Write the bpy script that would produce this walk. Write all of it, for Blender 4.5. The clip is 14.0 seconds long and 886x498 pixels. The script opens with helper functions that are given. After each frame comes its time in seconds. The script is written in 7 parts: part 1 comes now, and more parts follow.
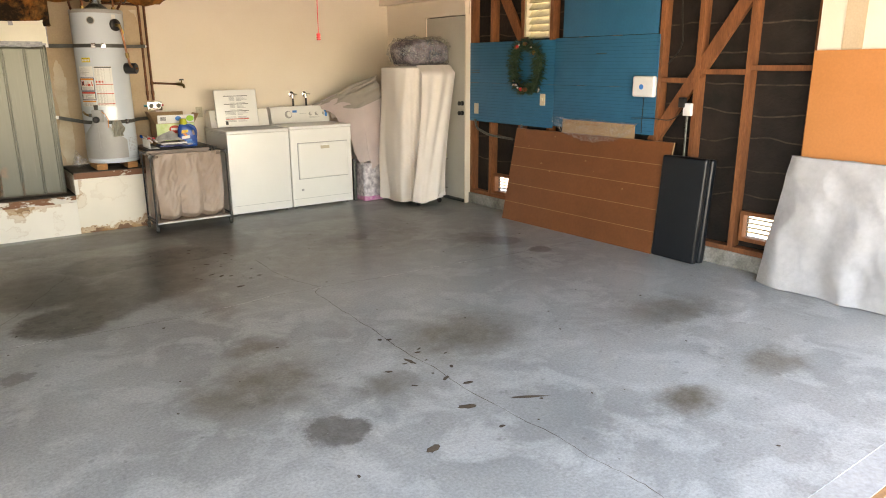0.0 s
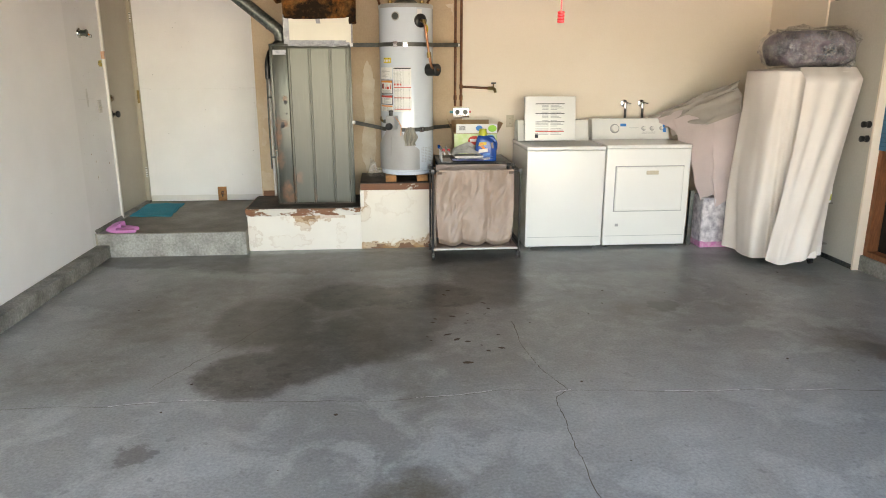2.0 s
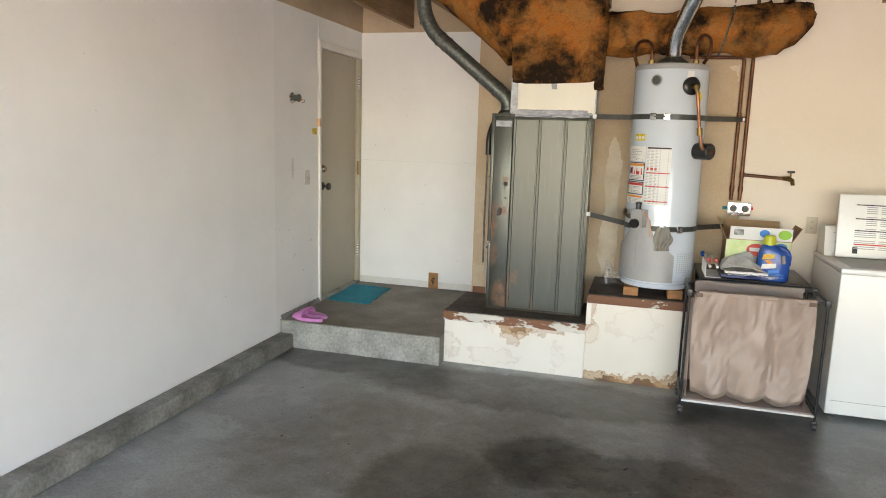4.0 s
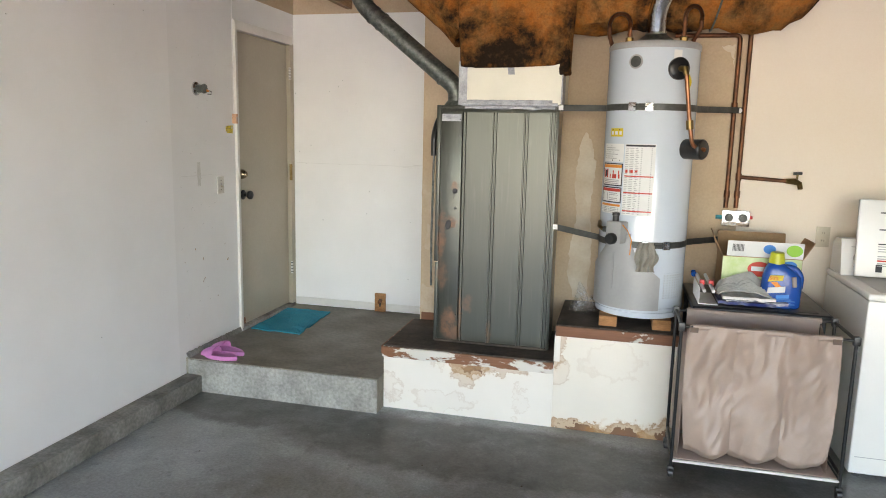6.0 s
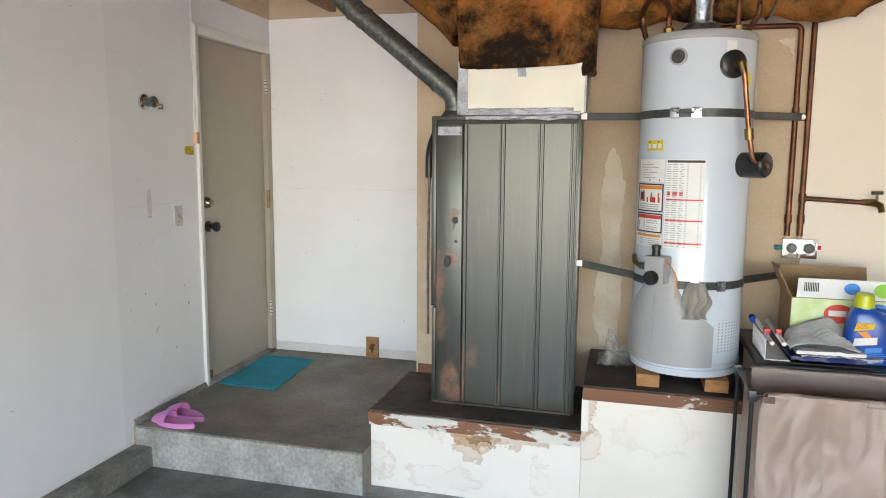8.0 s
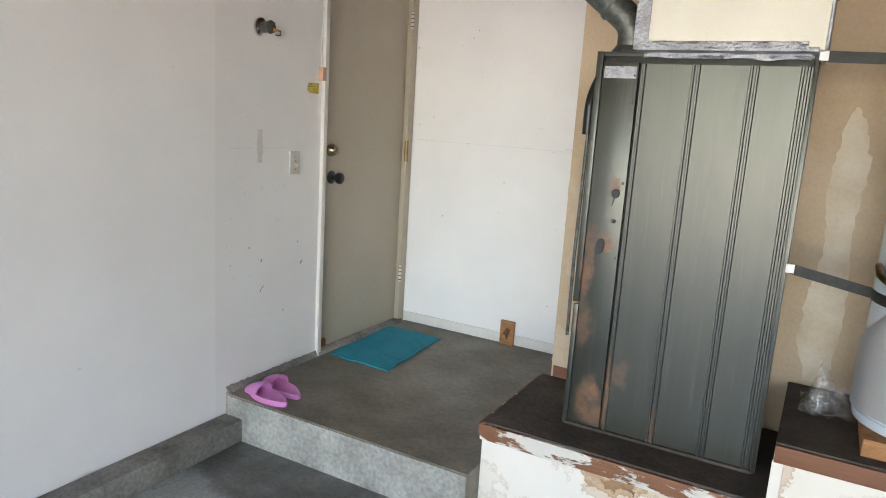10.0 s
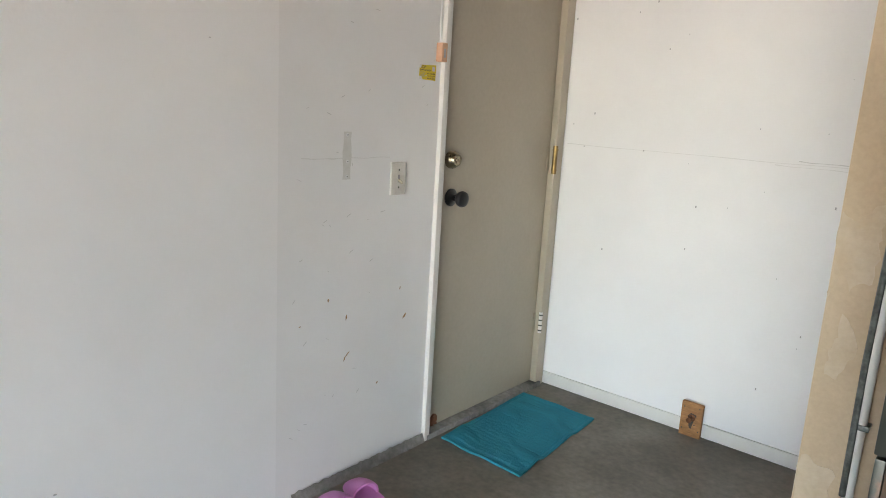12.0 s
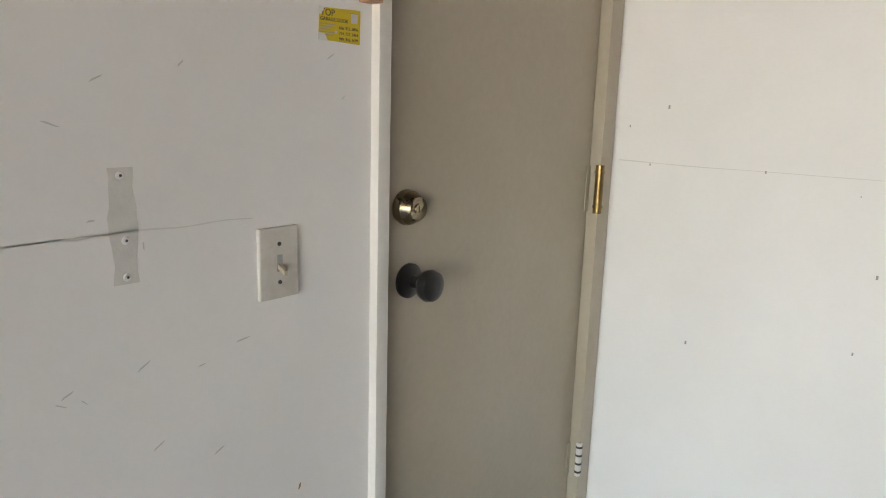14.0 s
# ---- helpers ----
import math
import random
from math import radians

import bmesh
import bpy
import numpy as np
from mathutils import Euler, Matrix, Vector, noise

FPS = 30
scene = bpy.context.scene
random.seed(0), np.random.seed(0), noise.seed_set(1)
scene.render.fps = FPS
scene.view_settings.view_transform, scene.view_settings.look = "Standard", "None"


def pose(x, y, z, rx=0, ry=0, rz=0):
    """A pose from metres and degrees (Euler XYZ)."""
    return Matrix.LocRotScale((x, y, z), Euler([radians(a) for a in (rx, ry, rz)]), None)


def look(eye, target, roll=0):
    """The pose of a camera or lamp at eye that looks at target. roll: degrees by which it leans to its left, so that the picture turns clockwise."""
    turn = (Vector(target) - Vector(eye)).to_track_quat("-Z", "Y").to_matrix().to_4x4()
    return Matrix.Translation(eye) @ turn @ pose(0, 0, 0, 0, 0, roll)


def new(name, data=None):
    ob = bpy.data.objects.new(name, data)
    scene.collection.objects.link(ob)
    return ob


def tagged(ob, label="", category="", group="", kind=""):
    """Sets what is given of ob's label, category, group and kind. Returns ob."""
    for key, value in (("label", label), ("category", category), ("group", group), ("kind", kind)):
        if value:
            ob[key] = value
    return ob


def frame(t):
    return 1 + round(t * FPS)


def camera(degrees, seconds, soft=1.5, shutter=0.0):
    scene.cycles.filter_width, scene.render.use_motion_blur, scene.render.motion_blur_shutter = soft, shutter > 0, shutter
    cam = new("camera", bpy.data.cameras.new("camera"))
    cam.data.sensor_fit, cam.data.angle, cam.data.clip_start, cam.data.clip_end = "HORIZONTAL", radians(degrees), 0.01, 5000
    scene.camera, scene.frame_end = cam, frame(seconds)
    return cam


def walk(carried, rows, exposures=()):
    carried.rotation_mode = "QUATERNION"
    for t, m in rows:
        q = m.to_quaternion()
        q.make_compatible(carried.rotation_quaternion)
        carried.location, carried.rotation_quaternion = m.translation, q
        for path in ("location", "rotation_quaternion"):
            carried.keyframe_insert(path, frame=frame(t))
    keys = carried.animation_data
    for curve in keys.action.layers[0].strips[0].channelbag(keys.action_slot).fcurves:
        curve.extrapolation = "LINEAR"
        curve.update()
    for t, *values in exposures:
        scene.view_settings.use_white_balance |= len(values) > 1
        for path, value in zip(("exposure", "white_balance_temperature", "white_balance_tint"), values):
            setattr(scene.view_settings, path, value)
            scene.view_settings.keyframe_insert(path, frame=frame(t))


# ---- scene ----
cam = camera(65.4, 14.0, soft=1.0)
PATH = [
    (0, (0.55, -0.016, 1.583), (1.688, 1.545, 1.066), -0.2),
    (0.2, (0.695, 0.114, 1.598), (1.707, 1.759, 1.081), 0.1),
    (0.5, (0.939, 0.313, 1.596), (1.669, 2.104, 1.086), 1.0),
    (1, (1.262, 0.667, 1.56), (1.766, 2.535, 1.055), -0.3),
    (1.5, (1.513, 0.972, 1.556), (1.854, 2.868, 1.017), -1.2),
    (2, (1.765, 1.301, 1.575), (1.931, 3.228, 1.066), 0.0),
    (2.5, (1.802, 1.679, 1.553), (1.779, 3.618, 1.063), 0.4),
    (2.6, (1.765, 1.755, 1.551), (1.649, 3.703, 1.111), 0.7),
    (3, (1.793, 2.053, 1.558), (1.475, 3.989, 1.17), -0.3),
    (3.5, (1.869, 2.397, 1.59), (1.425, 4.321, 1.27), 1.2),
    (3.7, (1.866, 2.536, 1.605), (1.315, 4.432, 1.286), 1.8),
    (5.8, (1.874, 3.551, 1.57), (1.392, 5.462, 1.228), 1.3),
    (6, (1.849, 3.637, 1.585), (1.363, 5.55, 1.267), 1.3),
    (6.2, (1.797, 3.759, 1.594), (1.336, 5.686, 1.322), 1.5),
    (6.5, (1.756, 3.866, 1.593), (1.331, 5.807, 1.361), 1.2),
    (7, (1.762, 4.041, 1.586), (1.278, 5.959, 1.295), 0.0),
    (7.2, (1.759, 4.124, 1.589), (1.219, 6.03, 1.316), 0.3),
    (9.3, (1.621, 4.789, 1.519), (1.179, 6.726, 1.269), 0.6),
    (9.5, (1.629, 4.902, 1.522), (1.041, 6.796, 1.264), 1.5),
    (10, (1.582, 5.08, 1.517), (0.636, 6.801, 1.137), 3.6),
    (10.5, (1.497, 5.259, 1.518), (0.583, 6.992, 1.115), 3.3),
    (11, (1.325, 5.461, 1.506), (0.403, 7.176, 1.05), 2.7),
    (11.5, (1.149, 5.728, 1.493), (0.002, 7.286, 0.985), 3.0),
    (12, (0.959, 5.964, 1.499), (-0.301, 7.463, 1.093), 3.3),
    (12.5, (0.714, 6.121, 1.518), (-0.363, 7.762, 1.132), 0.2),
    (13, (0.53, 6.361, 1.495), (-0.566, 7.968, 1.031), -0.9),
    (13.5, (0.359, 6.691, 1.516), (-0.841, 8.229, 1.075), 2.4),
    (14, (0.176, 7.042, 1.489), (-1.098, 8.53, 1.084), 1.7),
]
walk(cam, [(t, look(eye, target, roll)) for t, eye, target, roll in PATH], [(0.0, 3.88, 10300, 18), (0.5, 4.1, 9300, 18), (1.0, 4.1, 8700, 17), (1.5, 4.05, 8700, 16), (3.0, 3.95, 8500, 16), (6.5, 4.05, 7600, 16), (9.5, 4.12, 7300, 16), (10.5, 4.2, 7400, 17), (11.2, 4.35, 7400, 17), (12.2, 4.13, 7400, 16), (13.0, 4.08, 7750, 17), (14.0, 4.03, 7550, 17)])

# ---- light ----
world = bpy.data.worlds.new("sky")
scene.world = world
world.use_nodes = True
wn = world.node_tree
sky = wn.nodes.new("ShaderNodeTexSky")
sky.sky_type, sky.sun_disc = "NISHITA", False
sky.sun_elevation, sky.sun_rotation = radians(60), radians(331)
wn.links.new(sky.outputs[0], wn.nodes["Background"].inputs[0])
wn.nodes["Background"].inputs[1].default_value = 0.15
sun = new("sun", bpy.data.lights.new("sun", "SUN"))
sun.data.energy, sun.data.angle, sun.data.color = 5.0, radians(0.5), (1, 0.95, 0.87)
sun.matrix_world = look((0, 0, 20), (3.0, -5.5, 9.0))

# ---- materials ----
def nodes_of(m):
    m.use_nodes = True
    return m.node_tree, m.node_tree.nodes["Principled BSDF"]


def node(nt, kind, inputs=None, **props):
    n = nt.nodes.new(kind)
    for k, v in props.items():
        setattr(n, k, v)
    for k, v in (inputs or {}).items():
        if isinstance(v, bpy.types.NodeSocket):
            nt.links.new(v, n.inputs[k])
        else:
            n.inputs[k].default_value = v
    return n


def rgb(c):
    return (*c, 1) if len(c) == 3 else c


def noise_tex(nt, vec, scale, detail=4, rough=0.55, distortion=0.0):
    return node(nt, "ShaderNodeTexNoise", {"Vector": vec, "Scale": scale, "Detail": detail, "Roughness": rough, "Distortion": distortion}).outputs[0]


def ramp(nt, fac, a, b, ca=(0, 0, 0), cb=(1, 1, 1)):
    r = node(nt, "ShaderNodeValToRGB", {0: fac})
    e = r.color_ramp.elements
    e[0].position, e[1].position, e[0].color, e[1].color = a, b, rgb(ca), rgb(cb)
    return r.outputs[0]


def mix(nt, fac, a, b, how="MIX"):
    n = node(nt, "ShaderNodeMix", data_type="RGBA", blend_type=how)
    for i, v in ((0, fac), (6, a), (7, b)):
        if isinstance(v, bpy.types.NodeSocket):
            nt.links.new(v, n.inputs[i])
        else:
            n.inputs[i].default_value = v if i == 0 else rgb(v)
    return n.outputs[2]


def calc(nt, op, a, b=0.0, clamp=False):
    n = node(nt, "ShaderNodeMath", {0: a, 1: b}, operation=op)
    n.use_clamp = clamp
    return n.outputs[0]


def place(nt, stretch=(1, 1, 1)):
    g = node(nt, "ShaderNodeNewGeometry").outputs["Position"]
    return node(nt, "ShaderNodeMapping", {"Vector": g, "Scale": stretch}).outputs[0]


def mat(name, col, rough=0.6, metal=0.0, col2=None, scale=6.0, fine=60.0, var=0.12, bump=0.15, stretch=(1, 1, 1), spec=0.5, alpha=1.0, transmit=0.0):
    """A worn surface: broad and fine variation of one colour (towards col2), with matching relief and gloss."""
    m = bpy.data.materials.new(name)
    nt, bs = nodes_of(m)
    v = place(nt, stretch)
    broad, grain = noise_tex(nt, v, scale, 5), noise_tex(nt, v, fine, 3)
    col2 = col2 or tuple(c * (1 - 2.2 * var) for c in col)
    c = mix(nt, ramp(nt, broad, 0.35, 0.72), col, col2)
    c = mix(nt, min(0.55, var * 2.2), c, grain, "OVERLAY")
    nt.links.new(c, bs.inputs["Base Color"])
    r = node(nt, "ShaderNodeMapRange", {0: broad, 3: rough * 0.8, 4: min(1, rough * 1.2)}).outputs[0]
    nt.links.new(r, bs.inputs["Roughness"])
    bs.inputs["Metallic"].default_value = metal
    bs.inputs["Specular IOR Level"].default_value = spec
    bs.inputs["Alpha"].default_value = alpha
    bs.inputs["Transmission Weight"].default_value = transmit
    if bump:
        h = calc(nt, "ADD", grain, broad)
        nt.links.new(node(nt, "ShaderNodeBump", {"Strength": bump, "Distance": 0.01, "Height": h}).outputs[0], bs.inputs["Normal"])
    return m


def plain(name, col, rough=0.4, metal=0.0):
    m = bpy.data.materials.new(name)
    nt, bs = nodes_of(m)
    bs.inputs["Base Color"].default_value, bs.inputs["Roughness"].default_value, bs.inputs["Metallic"].default_value = rgb(col), rough, metal
    return m


def spread(nt, vec, blots, near, far, axes=(1, 1, 0)):
    """Soft-edged patches (two coordinates, two radii, amount) joined into one mask."""
    out = None
    for a, b, ra, rb, amount in blots:
        at, size = ((a, b, 0), (1 / ra, 1 / rb, 0)) if axes[2] == 0 else ((a, 0, b), (1 / ra, 0, 1 / rb))
        d = node(nt, "ShaderNodeVectorMath", {0: node(nt, "ShaderNodeVectorMath", {0: vec, 1: at}, operation="SUBTRACT").outputs[0], 1: size}, operation="MULTIPLY").outputs[0]
        d = node(nt, "ShaderNodeVectorMath", {0: d}, operation="LENGTH").outputs["Value"]
        f = node(nt, "ShaderNodeMapRange", {0: d, 1: far, 2: near, 3: 0.0, 4: amount}, interpolation_type="SMOOTHSTEP").outputs[0]
        out = f if out is None else calc(nt, "MAXIMUM", out, f)
    return out


def warped(nt, vec, scale, amount, detail=8.0, rough=0.7):
    w = node(nt, "ShaderNodeTexNoise", {"Vector": vec, "Scale": scale, "Detail": detail, "Roughness": rough})
    off = node(nt, "ShaderNodeVectorMath", {0: node(nt, "ShaderNodeVectorMath", {0: w.outputs[1], 1: (0.5, 0.5, 0.5)}, operation="SUBTRACT").outputs[0], "Scale": amount}, operation="SCALE").outputs[0]
    return node(nt, "ShaderNodeVectorMath", {0: vec, 1: off}, operation="ADD").outputs[0]


def concrete_floor():
    m = bpy.data.materials.new("stained_shaded_concrete")
    nt, bs = nodes_of(m)
    v = place(nt)
    big, mid, fine = noise_tex(nt, v, 0.8, 5, 0.6), noise_tex(nt, v, 3.2, 6, 0.65, 0.4), noise_tex(nt, v, 70, 4, 0.7)
    c = mix(nt, ramp(nt, big, 0.35, 0.65), (0.338, 0.350, 0.335), (0.215, 0.221, 0.212))
    c = mix(nt, calc(nt, "MULTIPLY", ramp(nt, mid, 0.47, 0.60), 0.7), c, (0.42, 0.435, 0.418))
    mott = ramp(nt, noise_tex(nt, v, 6, 8, 0.75), 0.34, 0.66)
    # Brown stains, with daylight falloff towards the back painted into the same mask.
    brown = spread(nt, warped(nt, v, 2.6, 0.5, 10.0, 0.78), STAINS_AND_FALLOFF, 0.35, 1.3)
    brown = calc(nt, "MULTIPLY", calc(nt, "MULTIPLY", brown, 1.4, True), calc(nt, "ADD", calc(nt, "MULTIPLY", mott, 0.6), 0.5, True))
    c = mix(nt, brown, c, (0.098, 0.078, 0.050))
    # Oily stains, the hamper's painted reflection and dark bands along the back.
    oil_shade = spread(nt, warped(nt, v, 3.2, 0.36, 10.0, 0.78), OIL_AND_SHADE, 0.78, 1.12)
    oil_shade_mask = calc(nt, "MULTIPLY", oil_shade, calc(nt, "ADD", calc(nt, "MULTIPLY", mott, 0.4), 0.62, True))
    c = mix(nt, calc(nt, "MULTIPLY", oil_shade_mask, 1.08, True), c, (0.050, 0.041, 0.030))
    drips = calc(nt, "MULTIPLY", ramp(nt, noise_tex(nt, v, 10, 5, 0.68), 0.53, 0.58), ramp(nt, oil_shade, 0.80, 0.95))
    c = mix(nt, calc(nt, "MULTIPLY", drips, 0.75), c, (0.020, 0.016, 0.012))
    c = mix(nt, calc(nt, "MULTIPLY", ramp(nt, noise_tex(nt, v, 13, 3, 0.6), 0.64, 0.70), 0.3), c, (0.06, 0.058, 0.055))
    c = mix(nt, calc(nt, "MULTIPLY", ramp(nt, noise_tex(nt, v, 38, 2, 0.5), 0.74, 0.78), 0.5), c, (0.52, 0.52, 0.50))
    c = mix(nt, 0.6, c, fine, "OVERLAY")
    nt.links.new(c, bs.inputs["Base Color"])
    r = calc(nt, "ADD", calc(nt, "MULTIPLY", mid, 0.28), 0.24)
    r = calc(nt, "SUBTRACT", r, calc(nt, "MULTIPLY", oil_shade_mask, 0.06))
    nt.links.new(r, bs.inputs["Roughness"])
    h = calc(nt, "ADD", calc(nt, "MULTIPLY", fine, 0.25), mid)
    nt.links.new(node(nt, "ShaderNodeBump", {"Strength": 0.1, "Distance": 0.01, "Height": h}).outputs[0], bs.inputs["Normal"])
    return m


def stained_plaster(name, col, zs):
    """White painted plaster with brown water marks near the heights zs (height, reach, amount)."""
    m = bpy.data.materials.new(name)
    nt, bs = nodes_of(m)
    v = place(nt)
    z = node(nt, "ShaderNodeSeparateXYZ", {0: v}).outputs[2]
    n1, n2 = noise_tex(nt, v, 4.5, 6, 0.6, 0.6), noise_tex(nt, v, 50, 3)
    c = mix(nt, ramp(nt, noise_tex(nt, v, 1.7, 4), 0.3, 0.7), col, tuple(k * 0.9 for k in col))
    warp = node(nt, "ShaderNodeTexNoise", {"Vector": v, "Scale": 11.0, "Detail": 6.0, "Roughness": 0.6})
    off = node(nt, "ShaderNodeVectorMath", {0: node(nt, "ShaderNodeVectorMath", {0: warp.outputs[1], 1: (0.5, 0.5, 0.5)}, operation="SUBTRACT").outputs[0], "Scale": 0.26}, operation="SCALE").outputs[0]
    wv = node(nt, "ShaderNodeVectorMath", {0: v, 1: off}, operation="ADD").outputs[0]
    for x0, z0, rx, rz, amount in zs:
        d = node(nt, "ShaderNodeVectorMath", {0: node(nt, "ShaderNodeVectorMath", {0: wv, 1: (x0, 0, z0)}, operation="SUBTRACT").outputs[0], 1: (1 / rx, 0, 1 / rz)}, operation="MULTIPLY").outputs[0]
        f = calc(nt, "SUBTRACT", 1.4, node(nt, "ShaderNodeVectorMath", {0: d}, operation="LENGTH").outputs["Value"])
        rim = calc(nt, "SUBTRACT", ramp(nt, f, 0.30, 0.40), calc(nt, "MULTIPLY", ramp(nt, f, 0.42, 0.62), 0.9 if amount < 0.6 else 0.7), True)
        c = mix(nt, calc(nt, "MULTIPLY", ramp(nt, f, 0.1, 0.6), max(0.0, amount * 0.75 - 0.18)), c, (0.52, 0.32, 0.15))
        c = mix(nt, calc(nt, "MULTIPLY", rim, amount * 0.75), c, (0.33, 0.16, 0.06))
        if amount > 0.9:
            c = mix(nt, ramp(nt, f, 0.84, 0.87), c, (0.20, 0.10, 0.055))
    nt.links.new(c, bs.inputs["Base Color"])
    bs.inputs["Roughness"].default_value = 0.6
    nt.links.new(node(nt, "ShaderNodeBump", {"Strength": 0.25, "Distance": 0.01, "Height": calc(nt, "ADD", n1, calc(nt, "MULTIPLY", n2, 0.2))}).outputs[0], bs.inputs["Normal"])
    return m


def peeling(name, under, over, scale=9.0, cover=0.5):
    """Wood with what is left of a coat of paint."""
    m = bpy.data.materials.new(name)
    nt, bs = nodes_of(m)
    v = place(nt, (0.5, 1, 1.3))
    n = noise_tex(nt, v, scale, 7, 0.65, 0.3)
    f = ramp(nt, n, cover - 0.015, cover + 0.015)
    g = noise_tex(nt, place(nt, (3, 60, 60)), 2, 4)
    w = mix(nt, g, under, tuple(k * 0.5 for k in under))
    nt.links.new(mix(nt, f, w, over), bs.inputs["Base Color"])
    bs.inputs["Roughness"].default_value = 0.65
    nt.links.new(node(nt, "ShaderNodeBump", {"Strength": 0.5, "Distance": 0.004, "Height": calc(nt, "ADD", f, calc(nt, "MULTIPLY", g, 0.4))}).outputs[0], bs.inputs["Normal"])
    return m


def sheet_metal():
    m = bpy.data.materials.new("furnace_steel")
    nt, bs = nodes_of(m)
    v = place(nt)
    streak = noise_tex(nt, place(nt, (26, 26, 1.1)), 1.6, 6, 0.7)
    runs = noise_tex(nt, warped(nt, place(nt, (30, 30, 1.6)), 2.0, 0.5, 3.0, 0.5), 1.3, 4, 0.6)
    blot = noise_tex(nt, v, 7, 6, 0.7)
    c = mix(nt, ramp(nt, streak, 0.35, 0.7), (0.066, 0.070, 0.060), (0.076, 0.079, 0.068))
    c = mix(nt, calc(nt, "MULTIPLY", ramp(nt, runs, 0.58, 0.70), 0.16), c, (0.20, 0.19, 0.165))
    c = mix(nt, calc(nt, "MULTIPLY", ramp(nt, noise_tex(nt, v, 26, 4, 0.7), 0.70, 0.76), 0.35), c, (0.035, 0.035, 0.031))
    rust = spread(nt, warped(nt, v, 12.0, 0.09), RUST, 0.55, 1.25, (1, 0, 1))
    rust = calc(nt, "MULTIPLY", rust, ramp(nt, noise_tex(nt, v, 22, 6, 0.7), 0.30, 0.62))
    c = mix(nt, rust, c, mix(nt, blot, (0.20, 0.085, 0.045), (0.30, 0.16, 0.095)))
    nt.links.new(c, bs.inputs["Base Color"])
    nt.links.new(calc(nt, "SUBTRACT", 0.56, calc(nt, "MULTIPLY", rust, 0.6), True), bs.inputs["Metallic"])
    rr = calc(nt, "ADD", calc(nt, "ADD", 0.26, calc(nt, "MULTIPLY", streak, 0.07)), calc(nt, "MULTIPLY", rust, 0.4))
    nt.links.new(calc(nt, "ADD", rr, calc(nt, "MULTIPLY", ramp(nt, runs, 0.5, 0.66), 0.05)), bs.inputs["Roughness"])
    nt.links.new(node(nt, "ShaderNodeBump", {"Strength": 0.10, "Distance": 0.01, "Height": calc(nt, "ADD", noise_tex(nt, v, 7, 2), calc(nt, "MULTIPLY", runs, 0.03))}).outputs[0], bs.inputs["Normal"])
    return m


def fibre(name="glass_wool"):
    m = bpy.data.materials.new(name)
    nt, bs = nodes_of(m)
    v = place(nt)
    a, b, f = noise_tex(nt, v, 2.6, 9, 0.68, 0.2), noise_tex(nt, v, 11, 6, 0.65, 0.3), noise_tex(nt, v, 90, 4, 0.7)
    c = mix(nt, ramp(nt, b, 0.35, 0.7), (0.40, 0.135, 0.028), (0.30, 0.155, 0.055))
    c = mix(nt, ramp(nt, a, 0.43, 0.58), c, (0.022, 0.014, 0.009))
    c = mix(nt, calc(nt, "MULTIPLY", ramp(nt, noise_tex(nt, v, 23, 4, 0.7), 0.55, 0.75), 0.5), c, (0.10, 0.055, 0.025))
    nt.links.new(mix(nt, 0.5, c, f, "OVERLAY"), bs.inputs["Base Color"])
    bs.inputs["Roughness"].default_value = 0.95
    bs.inputs["Specular IOR Level"].default_value = 0.1
    nt.links.new(node(nt, "ShaderNodeBump", {"Strength": 0.9, "Distance": 0.02, "Height": calc(nt, "ADD", b, calc(nt, "MULTIPLY", f, 0.4))}).outputs[0], bs.inputs["Normal"])
    return m


def film():
    m = bpy.data.materials.new("clear_plastic_film")
    nt, bs = nodes_of(m)
    v = place(nt)
    h = calc(nt, "ADD", noise_tex(nt, v, 26, 4, 0.6, 1.0), noise_tex(nt, v, 8, 3))
    bump = node(nt, "ShaderNodeBump", {"Strength": 1.0, "Distance": 0.02, "Height": h}).outputs[0]
    shine = node(nt, "ShaderNodeBsdfGlossy", {"Roughness": 0.16, "Normal": bump, "Color": (0.9, 0.9, 0.92, 1)}).outputs[0]
    haze = node(nt, "ShaderNodeBsdfDiffuse", {"Color": (0.7, 0.7, 0.72, 1)}).outputs[0]
    body = node(nt, "ShaderNodeMixShader", {0: 0.3, 1: shine, 2: haze}).outputs[0]
    clear = node(nt, "ShaderNodeBsdfTransparent").outputs[0]
    lit = ramp(nt, noise_tex(nt, v, 15, 5, 0.65, 1.5), 0.45, 0.72, (0.10, 0.10, 0.10), (0.55, 0.55, 0.55))
    out = node(nt, "ShaderNodeMixShader", {0: lit, 1: clear, 2: body}).outputs[0]
    nt.links.new(out, nt.nodes["Material Output"].inputs[0])
    return m


